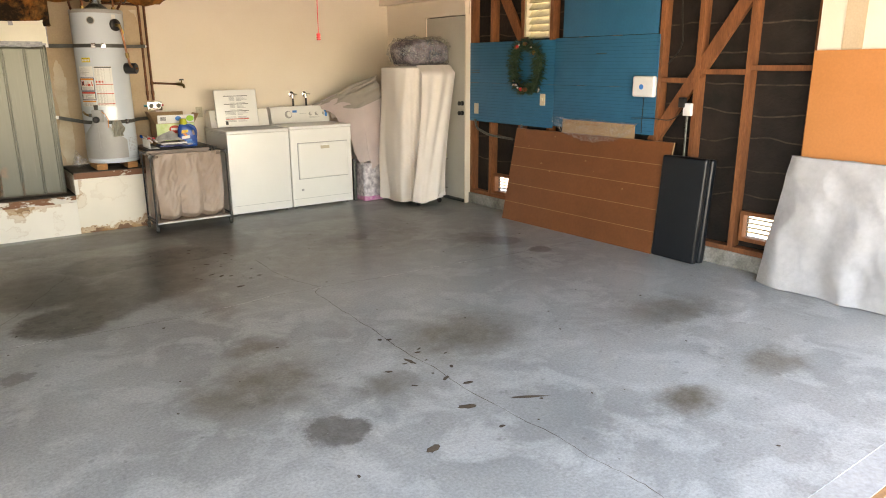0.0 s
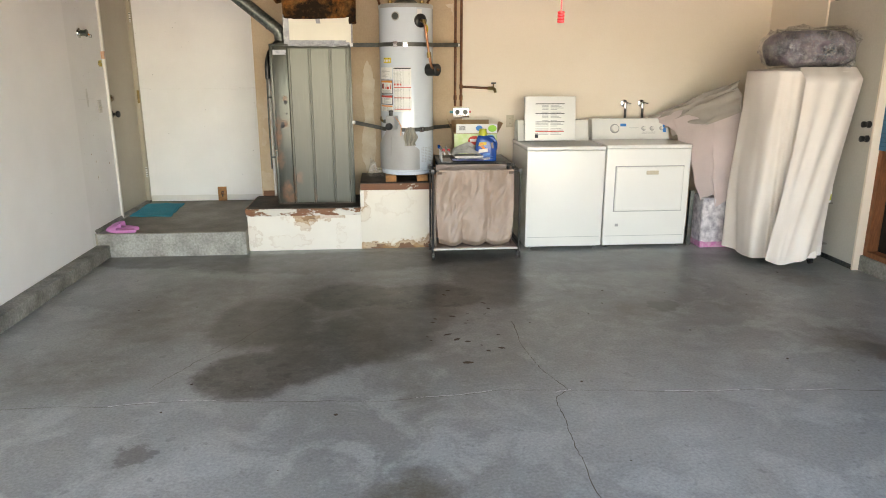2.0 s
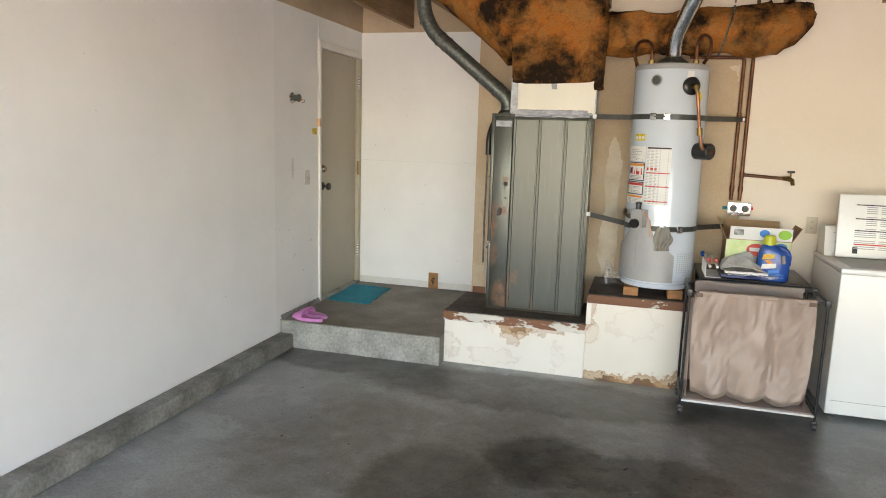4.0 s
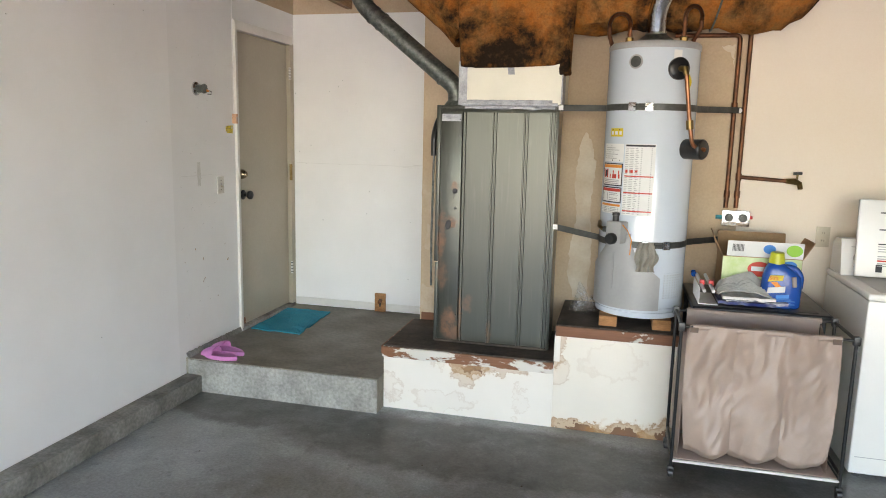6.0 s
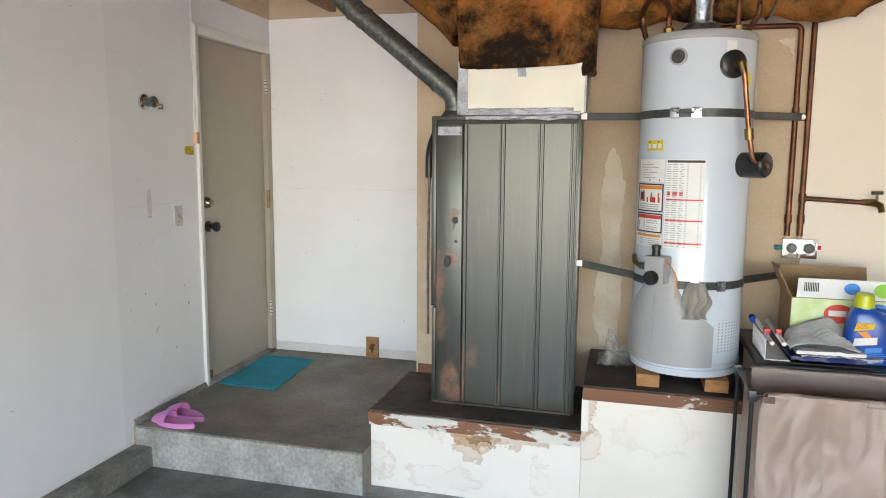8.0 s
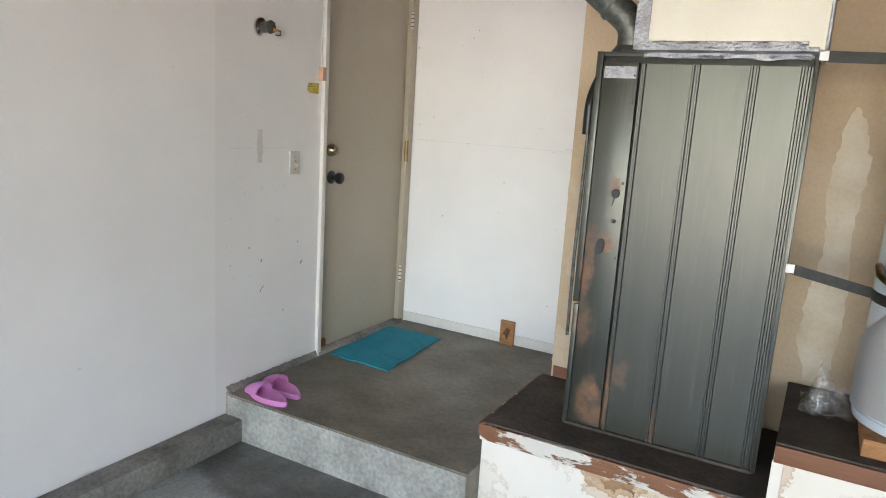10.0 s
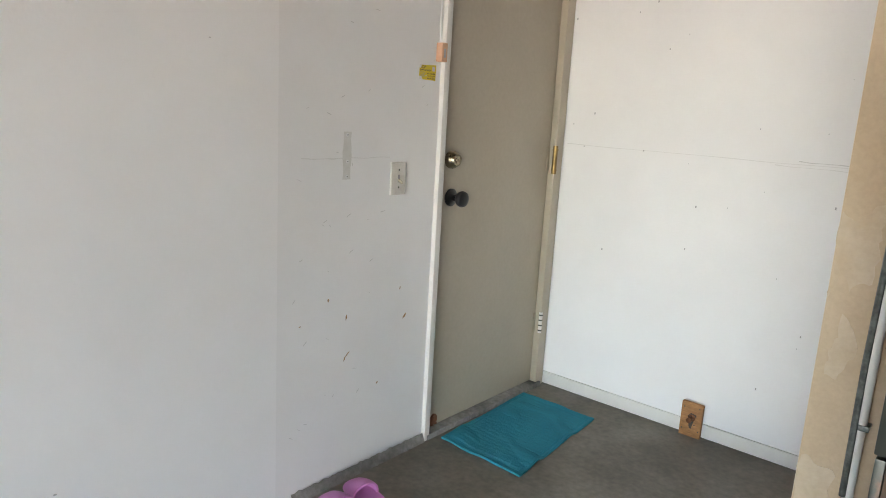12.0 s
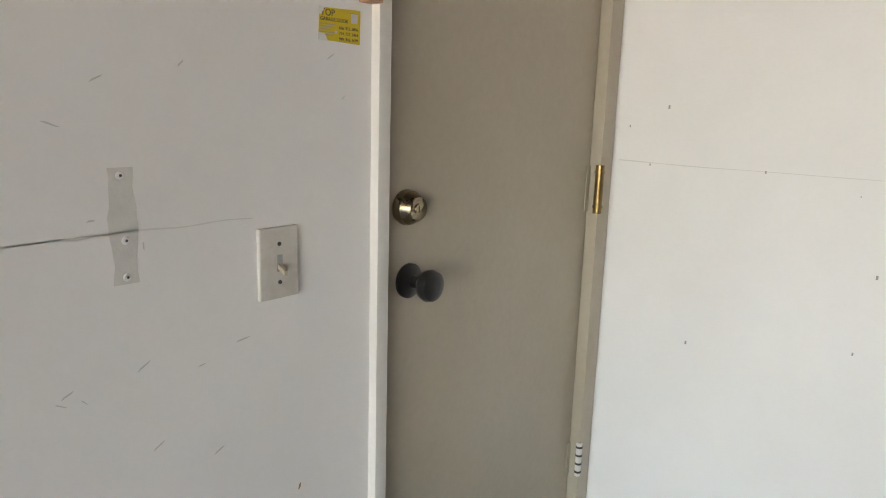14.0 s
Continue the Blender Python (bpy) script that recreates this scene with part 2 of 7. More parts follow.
# Real stains, plus the hamper's dark reflection painted at (2.57, 6.44).
OIL_AND_SHADE = [(0.99, 5.54, 0.35, 0.5, 0.85), (1.02, 4.74, 0.28, 0.3, 0.9), (1.31, 4.98, 0.24, 0.37, 0.85), (1.68, 5.21, 0.38, 0.42, 0.85), (1.5, 6.0, 0.34, 0.32, 1.0), (2.03, 5.95, 0.45, 0.3, 1.0), (-0.14, 7.1, 0.7, 0.26, 0.8), (2.57, 6.44, 0.3, 0.75, 0.7),
              # Last two entries: dark bands along the platform and the laundry machines.
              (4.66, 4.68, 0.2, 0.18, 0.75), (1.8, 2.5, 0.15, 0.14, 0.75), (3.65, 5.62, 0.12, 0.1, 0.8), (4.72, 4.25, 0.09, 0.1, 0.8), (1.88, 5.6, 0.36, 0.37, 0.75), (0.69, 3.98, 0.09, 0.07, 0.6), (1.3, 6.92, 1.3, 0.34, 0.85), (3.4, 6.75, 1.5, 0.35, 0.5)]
# Real brown stains; the last, widest entry stands in for daylight fading inwards.
STAINS_AND_FALLOFF = [(0.3, 5.6, 0.58, 0.61, 0.5), (0.06, 4.9, 0.49, 0.42, 0.45), (0.55, 6.2, 0.6, 0.5, 0.5), (1.86, 3.62, 0.18, 0.17, 0.65), (1.68, 3.15, 0.42, 0.32, 0.6), (4.55, 4.9, 0.32, 0.27, 0.6), (3.42, 5.55, 0.3, 0.3, 0.55), (3.19, 5.9, 0.28, 0.22, 0.5), (2.95, 3.1, 0.45, 0.35, 0.6),
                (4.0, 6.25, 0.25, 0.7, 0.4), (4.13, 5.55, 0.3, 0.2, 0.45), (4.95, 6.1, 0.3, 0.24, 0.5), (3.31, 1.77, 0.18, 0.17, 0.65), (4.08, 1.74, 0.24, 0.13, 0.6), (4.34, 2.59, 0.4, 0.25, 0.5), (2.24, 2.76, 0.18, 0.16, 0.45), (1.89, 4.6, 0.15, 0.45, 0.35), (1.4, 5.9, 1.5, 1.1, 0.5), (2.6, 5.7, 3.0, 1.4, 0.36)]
RUST = [(0.905, 0.50, 0.05, 0.09, 1.0), (0.95, 0.45, 0.04, 0.05, 0.9), (0.905, 1.10, 0.04, 0.04, 0.9), (0.855, 1.02, 0.025, 0.16, 0.8), (0.862, 0.78, 0.03, 0.09, 0.6), (0.975, 0.56, 0.012, 0.14, 0.9), (0.93, 1.315, 0.025, 0.03, 0.6), (1.02, 0.62, 0.03, 0.05, 0.45), (1.148, 0.45, 0.012, 0.08, 0.6)]
M = {
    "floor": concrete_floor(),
    "kerb": mat("raw_concrete", (0.33, 0.318, 0.29), 0.85, col2=(0.13, 0.125, 0.11), scale=5, fine=55, var=0.3, bump=0.5),
    "riser": mat("pale_rough_concrete", (0.40, 0.392, 0.362), 0.85, col2=(0.24, 0.232, 0.21), scale=6, fine=55, var=0.25, bump=0.5),
    "step_top": mat("worn_concrete_step", (0.255, 0.228, 0.183), 0.55, col2=(0.125, 0.108, 0.083), scale=2.8, fine=45, var=0.18, bump=0.12),
    "drive": mat("driveway_concrete", (0.40, 0.385, 0.36), 0.85, scale=1.2, fine=50, var=0.15, bump=0.3),
    "white_sheet": mat("white_painted_sheet", (0.90, 0.895, 0.89), 0.5, col2=(0.84, 0.832, 0.825), scale=1.6, fine=90, var=0.03, bump=0.05),
    "white_wall": mat("white_painted_drywall", (0.86, 0.855, 0.845), 0.55, col2=(0.79, 0.782, 0.775), scale=1.6, fine=90, var=0.03, bump=0.05),
    "cream_wall": mat("cream_painted_drywall", (0.78, 0.685, 0.575), 0.6, col2=(0.74, 0.64, 0.525), scale=1.3, fine=90, var=0.03, bump=0.05),
    "tan_wall": mat("bare_tan_drywall", (0.49, 0.365, 0.24), 0.8, col2=(0.58, 0.46, 0.33), scale=2.6, fine=80, var=0.06, bump=0.06),
    "thin_filler": mat("thin_filler", (0.58, 0.475, 0.355), 0.75, col2=(0.52, 0.40, 0.275), scale=14, var=0.06),
    "spackle": mat("white_filler", (0.66, 0.585, 0.475), 0.7, col2=(0.55, 0.44, 0.31), scale=7, var=0.06),
    "trim": mat("white_trim_paint", (0.75, 0.73, 0.69), 0.45, scale=5, var=0.05, bump=0.1),
    "door_paint": mat("beige_door_paint", (0.445, 0.395, 0.308), 0.45, col2=(0.415, 0.365, 0.28), scale=2.5, var=0.03, bump=0.04),
    "grey_door": mat("grey_door_paint", (0.50, 0.47, 0.41), 0.5, scale=2.5, var=0.04, bump=0.04),
    "stud": mat("fir_stud", (0.27, 0.095, 0.036), 0.75, col2=(0.15, 0.052, 0.02), scale=3, fine=30, var=0.25, bump=0.3, stretch=(4, 4, 0.6)),
    "joist": mat("old_joist_wood", (0.36, 0.22, 0.12), 0.8, col2=(0.22, 0.13, 0.07), scale=3, fine=30, var=0.2, bump=0.3, stretch=(4, 0.6, 4)),
    "felt": mat("black_building_paper", (0.018, 0.011, 0.008), 0.75, col2=(0.005, 0.0035, 0.003), scale=5, fine=40, var=0.3, bump=0.5),
    "dark_roof": mat("dark_attic_boards", (0.10, 0.07, 0.045), 0.9, scale=3, var=0.2),
    "blue_line": plain("blue_groove", (0.003, 0.06, 0.12), 0.7),
    "blue": mat("blue_painted_pegboard", (0.006, 0.125, 0.235), 0.5, col2=(0.005, 0.105, 0.20), scale=3, fine=60, var=0.06, bump=0.08),
    "brown_board": mat("brown_hardboard", (0.20, 0.066, 0.024), 0.45, col2=(0.165, 0.052, 0.018), scale=2.5, fine=40, var=0.1, bump=0.1),
    "orange_board": mat("orange_foam_board", (0.50, 0.19, 0.06), 0.7, col2=(0.46, 0.17, 0.05), scale=2, fine=60, var=0.05, bump=0.05),
    "black_vinyl": mat("black_vinyl", (0.008, 0.011, 0.015), 0.32, scale=5, fine=120, var=0.1, bump=0.15),
    "cloth": mat("grey_white_cotton", (0.43, 0.43, 0.435), 0.95, col2=(0.37, 0.37, 0.375), scale=22, fine=260, var=0.1, bump=0.35),
    "sheet": mat("cream_bed_sheet", (0.74, 0.67, 0.62), 0.9, col2=(0.69, 0.615, 0.56), scale=3, fine=220, var=0.06, bump=0.12),
    "lilac_sheet": mat("lilac_bed_sheet", (0.58, 0.47, 0.45), 0.9, col2=(0.50, 0.42, 0.41), scale=4, fine=220, var=0.06, bump=0.12),
    "grey_sheet": mat("grey_bed_sheet", (0.36, 0.32, 0.28), 0.85, scale=4, fine=220, var=0.08, bump=0.12),
    "enamel": mat("white_enamel", (0.80, 0.79, 0.755), 0.25, col2=(0.78, 0.765, 0.73), scale=3, fine=120, var=0.02, bump=0.02),
    "heater": mat("heater_white_steel", (0.60, 0.665, 0.73), 0.19, col2=(0.58, 0.645, 0.71), scale=3, fine=120, var=0.02, bump=0.015, spec=0.85),
    "heater_grey": mat("heater_grey_plastic", (0.36, 0.36, 0.355), 0.42, scale=5, var=0.03, bump=0.03),
    "steel": sheet_metal(),
    "galv": mat("galvanised_steel", (0.17, 0.185, 0.172), 0.42, 0.75, col2=(0.075, 0.083, 0.078), scale=45, fine=140, var=0.15, bump=0.06),
    "shiny": mat("bright_sheet_metal", (0.62, 0.63, 0.64), 0.2, 1.0, scale=14, fine=60, var=0.1, bump=0.25),
    "tape": mat("aluminium_tape", (0.40, 0.41, 0.43), 0.32, 0.85, col2=(0.26, 0.27, 0.29), scale=25, fine=110, var=0.15, bump=0.6),
    "duct_board": mat("white_duct_board", (0.80, 0.77, 0.66), 0.7, scale=4, fine=180, var=0.04, bump=0.15),
    "wool": fibre(),
    "paper_edge": mat("torn_felt_edge", (0.075, 0.055, 0.042), 0.7, col2=(0.015, 0.01, 0.008), scale=9, var=0.3),
    "copper": mat("old_copper", (0.19, 0.075, 0.035), 0.45, 0.75, col2=(0.08, 0.04, 0.025), scale=18, var=0.2, bump=0.05),
    "copper_new": mat("bright_copper", (0.33, 0.145, 0.075), 0.34, 0.9, col2=(0.17, 0.08, 0.045), scale=18, var=0.15, bump=0.05),
    "brass": mat("aged_brass", (0.27, 0.185, 0.075), 0.35, 0.95, scale=20, var=0.15, bump=0.05),
    "chrome": mat("chrome", (0.66, 0.66, 0.66), 0.16, 1.0, scale=20, var=0.05, bump=0.02),
    "iron": mat("dark_iron_strap", (0.085, 0.09, 0.085), 0.5, 0.5, scale=12, var=0.15, bump=0.1),
    "black": mat("black_plastic", (0.014, 0.014, 0.015), 0.35, scale=12, var=0.1, bump=0.05),
    "black_metal": mat("black_tube", (0.016, 0.016, 0.018), 0.35, 0.2, scale=12, var=0.1, bump=0.03),
    "hamper_cloth": mat("pink_beige_nylon", (0.39, 0.29, 0.24), 0.45, col2=(0.335, 0.245, 0.20), scale=5, fine=240, var=0.05, bump=0.08),
    "plaster": stained_plaster("stained_plaster", (0.84, 0.79, 0.72), [(1.09, 0.30, 0.10, 0.055, 1.0), (1.22, 0.315, 0.20, 0.03, 0.7), (0.60, 0.13, 0.06, 0.07, 0.32), (0.92, 0.075, 0.2, 0.05, 0.26), (1.36, 0.12, 0.03, 0.08, 0.25), (0.98, 0.31, 0.12, 0.03, 0.3), (1.05, 0.24, 0.05, 0.06, 0.6)]),
    "plaster_hi": stained_plaster("stained_plaster_high", (0.82, 0.76, 0.67), [(1.72, 0.0, 0.17, 0.06, 1.0), (1.95, -0.01, 0.2, 0.075, 1.0), (2.17, 0.0, 0.12, 0.10, 1.0), (1.575, 0.47, 0.03, 0.12, 0.7), (1.585, 0.31, 0.055, 0.06, 0.4), (1.86, 0.40, 0.16, 0.10, 0.16)]),
    "peel": peeling("peeling_trim", (0.30, 0.125, 0.06), (0.66, 0.62, 0.56)),
    "peel_brown": peeling("brown_trim", (0.27, 0.11, 0.055), (0.60, 0.55, 0.48), 8, 0.62),
    "deck": mat("dirty_dark_plywood", (0.075, 0.055, 0.042), 0.75, col2=(0.035, 0.027, 0.022), scale=7, fine=50, var=0.3, bump=0.25),
    "block_wood": mat("raw_pine_block", (0.43, 0.20, 0.075), 0.7, scale=10, fine=60, var=0.2, bump=0.2, stretch=(1, 1, 4)),
    "teal": mat("teal_terry_cloth", (0.005, 0.29, 0.405), 0.95, col2=(0.004, 0.255, 0.36), scale=8, fine=320, var=0.12, bump=0.5),
    "pink": mat("pink_foam_rubber", (0.62, 0.22, 0.50), 0.55, scale=10, var=0.04, bump=0.04),
    "plate": mat("ivory_plate", (0.54, 0.47, 0.35), 0.4, scale=10, var=0.04, bump=0.02),
    "white_plastic": mat("white_plastic", (0.78, 0.78, 0.78), 0.35, scale=10, var=0.02, bump=0.02),
    "nickel": mat("antique_brass", (0.30, 0.245, 0.165), 0.28, 1.0, scale=20, var=0.08, bump=0.02),
    "card": mat("brown_cardboard", (0.40, 0.25, 0.135), 0.85, scale=6, fine=90, var=0.08, bump=0.1),
    "red": mat("red_plastic", (0.62, 0.02, 0.025), 0.35, scale=10, var=0.04, bump=0.03),
    "yellow": plain("yellow_print", (0.66, 0.50, 0.02), 0.5),
    "ink": plain("dark_print", (0.03, 0.03, 0.035), 0.6),
    "grey_ink": plain("grey_print", (0.34, 0.34, 0.34), 0.6),
    "faint": plain("faint_mark", (0.59, 0.58, 0.565), 0.7),
    "faint_line": plain("faint_line", (0.70, 0.69, 0.675), 0.7),
    "red_ink": plain("red_print", (0.60, 0.05, 0.03), 0.5),
    "orange_ink": plain("orange_print", (0.75, 0.25, 0.03), 0.5),
    "paper": mat("white_paper", (0.76, 0.76, 0.74), 0.7, scale=12, var=0.03, bump=0.03),
    "green_ink": plain("green_print", (0.22, 0.50, 0.03), 0.5),
    "blue_ink": plain("blue_print", (0.02, 0.22, 0.62), 0.5),
    "jug": mat("blue_bottle_plastic", (0.006, 0.07, 0.33), 0.22, scale=8, var=0.04, bump=0.02),
    "lime": mat("lime_cap", (0.50, 0.52, 0.02), 0.35, scale=8, var=0.04, bump=0.03),
    "film": film(),
    "leaf": mat("artificial_fir", (0.035, 0.075, 0.035), 0.7, col2=(0.012, 0.03, 0.015), scale=20, var=0.3, bump=0.0),
    "vent_paint": mat("cream_vent_slat", (0.62, 0.54, 0.36), 0.6, scale=8, var=0.1),
    "outside_wall": mat("stucco", (0.55, 0.50, 0.43), 0.9, scale=4, fine=60, var=0.1, bump=0.4),
    "leaves_out": mat("garden_green", (0.06, 0.10, 0.03), 0.8, scale=2, var=0.3),
}


# ---- building helpers ----
class Shape:
    """One mesh in the making, in world metres."""

    def __init__(self):
        self.bm = bmesh.new()

    def box(self, x0, y0, z0, x1, y1, z1, bevel=0.0, seg=2, m=None):
        g = bmesh.ops.create_cube(self.bm, size=1, matrix=Matrix.Translation(((x0 + x1) / 2, (y0 + y1) / 2, (z0 + z1) / 2)) @ Matrix.Diagonal((abs(x1 - x0), abs(y1 - y0), abs(z1 - z0), 1)))
        vs = g["verts"]
        if bevel:
            es = list({e for v in vs for e in v.link_edges})
            r = bmesh.ops.bevel(self.bm, geom=es, offset=bevel, segments=seg, profile=0.6, affect="EDGES")
            vs = r["verts"]
        if m is not None:
            seen, todo = set(), list(vs)
            while todo:
                v = todo.pop()
                if v in seen:
                    continue
                seen.add(v)
                todo += [e.other_vert(v) for e in v.link_edges]
            bmesh.ops.transform(self.bm, matrix=m, verts=list(seen))
        return self

    def rings(self, rings, close=True, caps=True):
        """Skin a row of rings, each a list of points."""
        rows = [[self.bm.verts.new(p) for p in r] for r in rings]
        n = len(rows[0])
        for a, b in zip(rows, rows[1:]):
            for i in range(n if close else n - 1):
                j = (i + 1) % n
                self.bm.faces.new((a[i], a[j], b[j], b[i]))
        if caps and close:
            self.bm.faces.new(list(reversed(rows[0])))
            self.bm.faces.new(rows[-1])
        return self

    def tube(self, pts, r, seg=12, caps=True):
        pts = [Vector(p) for p in pts]
        rs = r if isinstance(r, (list, tuple)) else [r] * len(pts)
        rings, side = [], None
        for i, p in enumerate(pts):
            d = (pts[min(i + 1, len(pts) - 1)] - pts[max(i - 1, 0)]).normalized()
            if side is None:
                side = d.orthogonal().normalized()
            side = (side - d * side.dot(d)).normalized()
            up = d.cross(side)
            rings.append([p + (side * math.cos(a) + up * math.sin(a)) * rs[i] for a in (math.tau * k / seg for k in range(seg))])
        return self.rings(rings, caps=caps)

    def lathe(self, profile, x, y, z=0.0, seg=32, m=None):
        """profile: (radius, height) from the bottom up."""
        m = m or Matrix()
        rings = [[m @ Vector((x + r * math.cos(math.tau * k / seg), y + r * math.sin(math.tau * k / seg), z + h)) for k in range(seg)] for r, h in profile]
        return self.rings(rings)

    def sheet(self, fn, nu, nv, thick=0.0):
        """A surface fn(u, v), u and v from 0 to 1."""
        rows = [[self.bm.verts.new(fn(i / nu, j / nv)) for i in range(nu + 1)] for j in range(nv + 1)]
        faces = [self.bm.faces.new((rows[j][i], rows[j][i + 1], rows[j + 1][i + 1], rows[j + 1][i])) for j in range(nv) for i in range(nu)]
        if thick:
            bmesh.ops.recalc_face_normals(self.bm, faces=faces)
            bmesh.ops.solidify(self.bm, geom=faces, thickness=thick)
        return self

    def poly(self, pts, depth):
        """A flat outline pushed along the vector depth."""
        d = Vector(depth)
        return self.rings([pts, [Vector(p) + d for p in pts]])


WORLD = {}


def thing(name, at, label, category, group="", kind=""):
    """An empty at the base of a thing, to hold its parts."""
    ob = new(name)
    ob.location = at
    ob.empty_display_size = 0.1
    WORLD[ob] = Matrix.Translation(at)
    return tagged(ob, label, category, group, kind)


def part(name, shape, material, parent=None, label="", sharp=38):
    """Links a Shape as one mesh, under a thing or a part."""
    bm = shape.bm
    bmesh.ops.recalc_face_normals(bm, faces=bm.faces)
    c = Vector((0, 0, 0))
    if bm.verts:
        for v in bm.verts:
            c += v.co
        c /= len(bm.verts)
    m = Matrix.Translation(c)
    bm.transform(m.inverted())
    me = bpy.data.meshes.new(name)
    bm.to_mesh(me)
    bm.free()
    me.materials.append(M[material] if isinstance(material, str) else material)
    me.shade_smooth()
    me.set_sharp_from_angle(angle=radians(sharp))
    ob = new(name, me)
    if parent is not None:
        ob.parent = parent
        ob.matrix_basis = WORLD[parent].inverted() @ m
    else:
        ob.matrix_basis = m
    WORLD[ob] = m
    return tagged(ob, label)


def solid(name, boxes, material, label="", category="", kind="structure", parent=None, bevel=0.0):
    s = Shape()
    for b in boxes:
        s.box(*b, bevel=bevel)
    return tagged(part(name, s, material, parent), label, category, kind=kind)


def wobble(p, amount, scale):
    p = Vector(p)
    return p + noise.noise_vector(p * scale) * amount


# ---- plan ----
W, E, S, N, NA = -0.69, 5.56, 0.95, 7.96, 8.735   # west wall, east studs, threshold, back wall, back of the alcove
CEIL = 2.62
SLAB, LOW, HIGH = 0.205, 0.385, 0.595

# ---- structure ----
TOP = CEIL + 0.16
solid("ground", [(-60, -60, -0.30, 60, S - 0.10, -0.02), (-60, S - 0.10, -0.30, W - 0.12, 60, -0.03), (E + 0.2, S - 0.10, -0.30, 60, 60, -0.03), (W - 0.12, NA + 0.2, -0.3, E + 0.2, 60, -0.03)], "drive", "pale sunlit concrete driveway outside the garage", "driveway")
solid("expansion_strip", [(W - 0.12, S - 0.10, -0.3, E + 0.2, S - 0.075, -0.012)], "block_wood", "rusty brown joint strip at the garage door", "joint")
solid("threshold", [(W - 0.12, S - 0.075, -0.3, E + 0.2, S + 0.06, -0.004)], "drive", "pale concrete edge under the garage door", "threshold")
floor = solid("floor", [(W - 0.12, S + 0.06, -0.3, E + 0.2, NA + 0.2, 0.0)], "floor", "grey sealed concrete garage floor with oily stains, painted shade and cracks", "floor")
wall_w = solid("wall_west", [(W - 0.12, S, 0, W, 7.86, TOP), (W - 0.12, 7.86, 2.275, W, 8.70, TOP), (W - 0.12, 8.70, 0, W, NA + 0.12, TOP), (W - 0.12, 7.86, 0, W, 8.70, 0.205)], "white_wall", "scuffed white painted drywall", "wall")
solid("wall_west_sheet", [(W, S, 0.108, W + 0.0012, 7.168, 2.52)], "white_sheet", "white drywall sheet standing slightly proud", "wall")
solid("wall_west_band", [(W, 7.18, 2.50, W + 0.006, NA, TOP), (W, S, 2.53, W + 0.005, 7.168, TOP)], "tan_wall", "unpainted tan band above the white paint", "wall")
solid("kerb_west", [(W, S, 0, W + 0.112, 7.23, 0.108)], "kerb", "rough grey concrete kerb along the wall", "kerb", bevel=0.01)
wall_a = solid("wall_north_alcove", [(W, NA, 0.2, 0.66, NA + 0.12, TOP)], "white_wall", "white painted drywall with a joint line", "wall")
solid("wall_alcove_band", [(W + 0.006, NA - 0.006, 2.50, 0.66, NA, TOP)], "tan_wall", "unpainted tan band above the white paint", "wall")
solid("wall_return", [(0.66, N + 0.1, 0, 0.75, NA + 0.12, TOP)], "white_wall", "white painted end of a short wall", "wall")
wall_n = solid("wall_north", [(0.602, N, 0, E + 0.2, N + 0.1, TOP)], "cream_wall", "cream painted drywall behind the appliances", "wall")
solid("wall_north_bare", [(0.604, N - 0.006, LOW, 2.52, N, 2.45)], "tan_wall", "bare tan drywall around the furnace and heater", "wall")
tagged(part("concrete_step", Shape().poly([(W, 7.23, 0), (0.565, 7.23, 0), (0.565, N - 0.02, 0), (0.601, N - 0.02, 0), (0.601, N + 0.1, 0), (0.66, N + 0.1, 0), (0.66, NA, 0), (W, NA, 0)], (0, 0, SLAB)), "step_top"), "raised grey concrete landing before the door", "step", kind="structure")
tagged(part("landing_upstand", Shape().sheet(lambda u, v: Vector((W + 0.004 + (0.016 + 0.008 * noise.noise(Vector((u * 40, 1, 0)))) * (1 - v), 7.226 + 0.63 * u, SLAB - 0.004 + 0.036 * v + 0.006 * v * noise.noise(Vector((u * 30, 0, 4))))), 80, 3, 0.004), "kerb"), "rough concrete lip at the foot of the wall", "kerb", kind="structure")
solid("step_riser", [(W + 0.02, 7.222, 0, 0.563, 7.232, SLAB - 0.006)], "riser", "paler grey rough front of the concrete landing", "step")
solid("ceiling", [(W - 0.2, S - 0.2, TOP, E + 0.3, NA + 0.2, TOP + 0.06)], "dark_roof", "dark boards above open joists", "ceiling")
for i in range(11):
    x = -0.24 + 0.58 * i
    if x < E:
        solid("joist", [(x, S, 2.53, x + 0.045, N if x > 0.5 else NA, TOP)], "joist", "long brown wooden ceiling joist", "joist", kind="structure")
solid("wall_south", [(W - 0.12, S - 0.07, 0, -0.55, S + 0.06, TOP), (5.35, S - 0.07, 0, E + 0.2, S + 0.06, TOP), (-0.55, S - 0.07, 2.42, 5.35, S + 0.06, TOP)], "white_wall", "white front wall round the open garage door", "wall")
# east wall: drywall with a door, open studs, drywall again
XD, XS = E - 0.07, E + 0.09
solid("wall_east", [(XD, 7.09, 0, E + 0.09, N, TOP), (XD, 6.33, 2.115, E + 0.09, 7.09, TOP), (XD, S, 0, E + 0.09, 2.43, TOP), (XD + 0.05, 6.312, 0, XS + 0.03, 6.334, TOP), (XD, 6.313, 0, XD + 0.05, 6.333, 2.115)], "cream_wall", "cream painted drywall beside the open studs", "wall")
solid("wall_east_bare", [(XD - 0.005, 2.14, 0, XD, 2.27, TOP)], "tan_wall", "tan unpainted joint strip on the drywall", "wall")
solid("ledge_east", [(XD - 0.12, 6.35, 2.30, XD, N, 2.42)], "cream_wall", "cream painted ledge above the side door", "ledge")
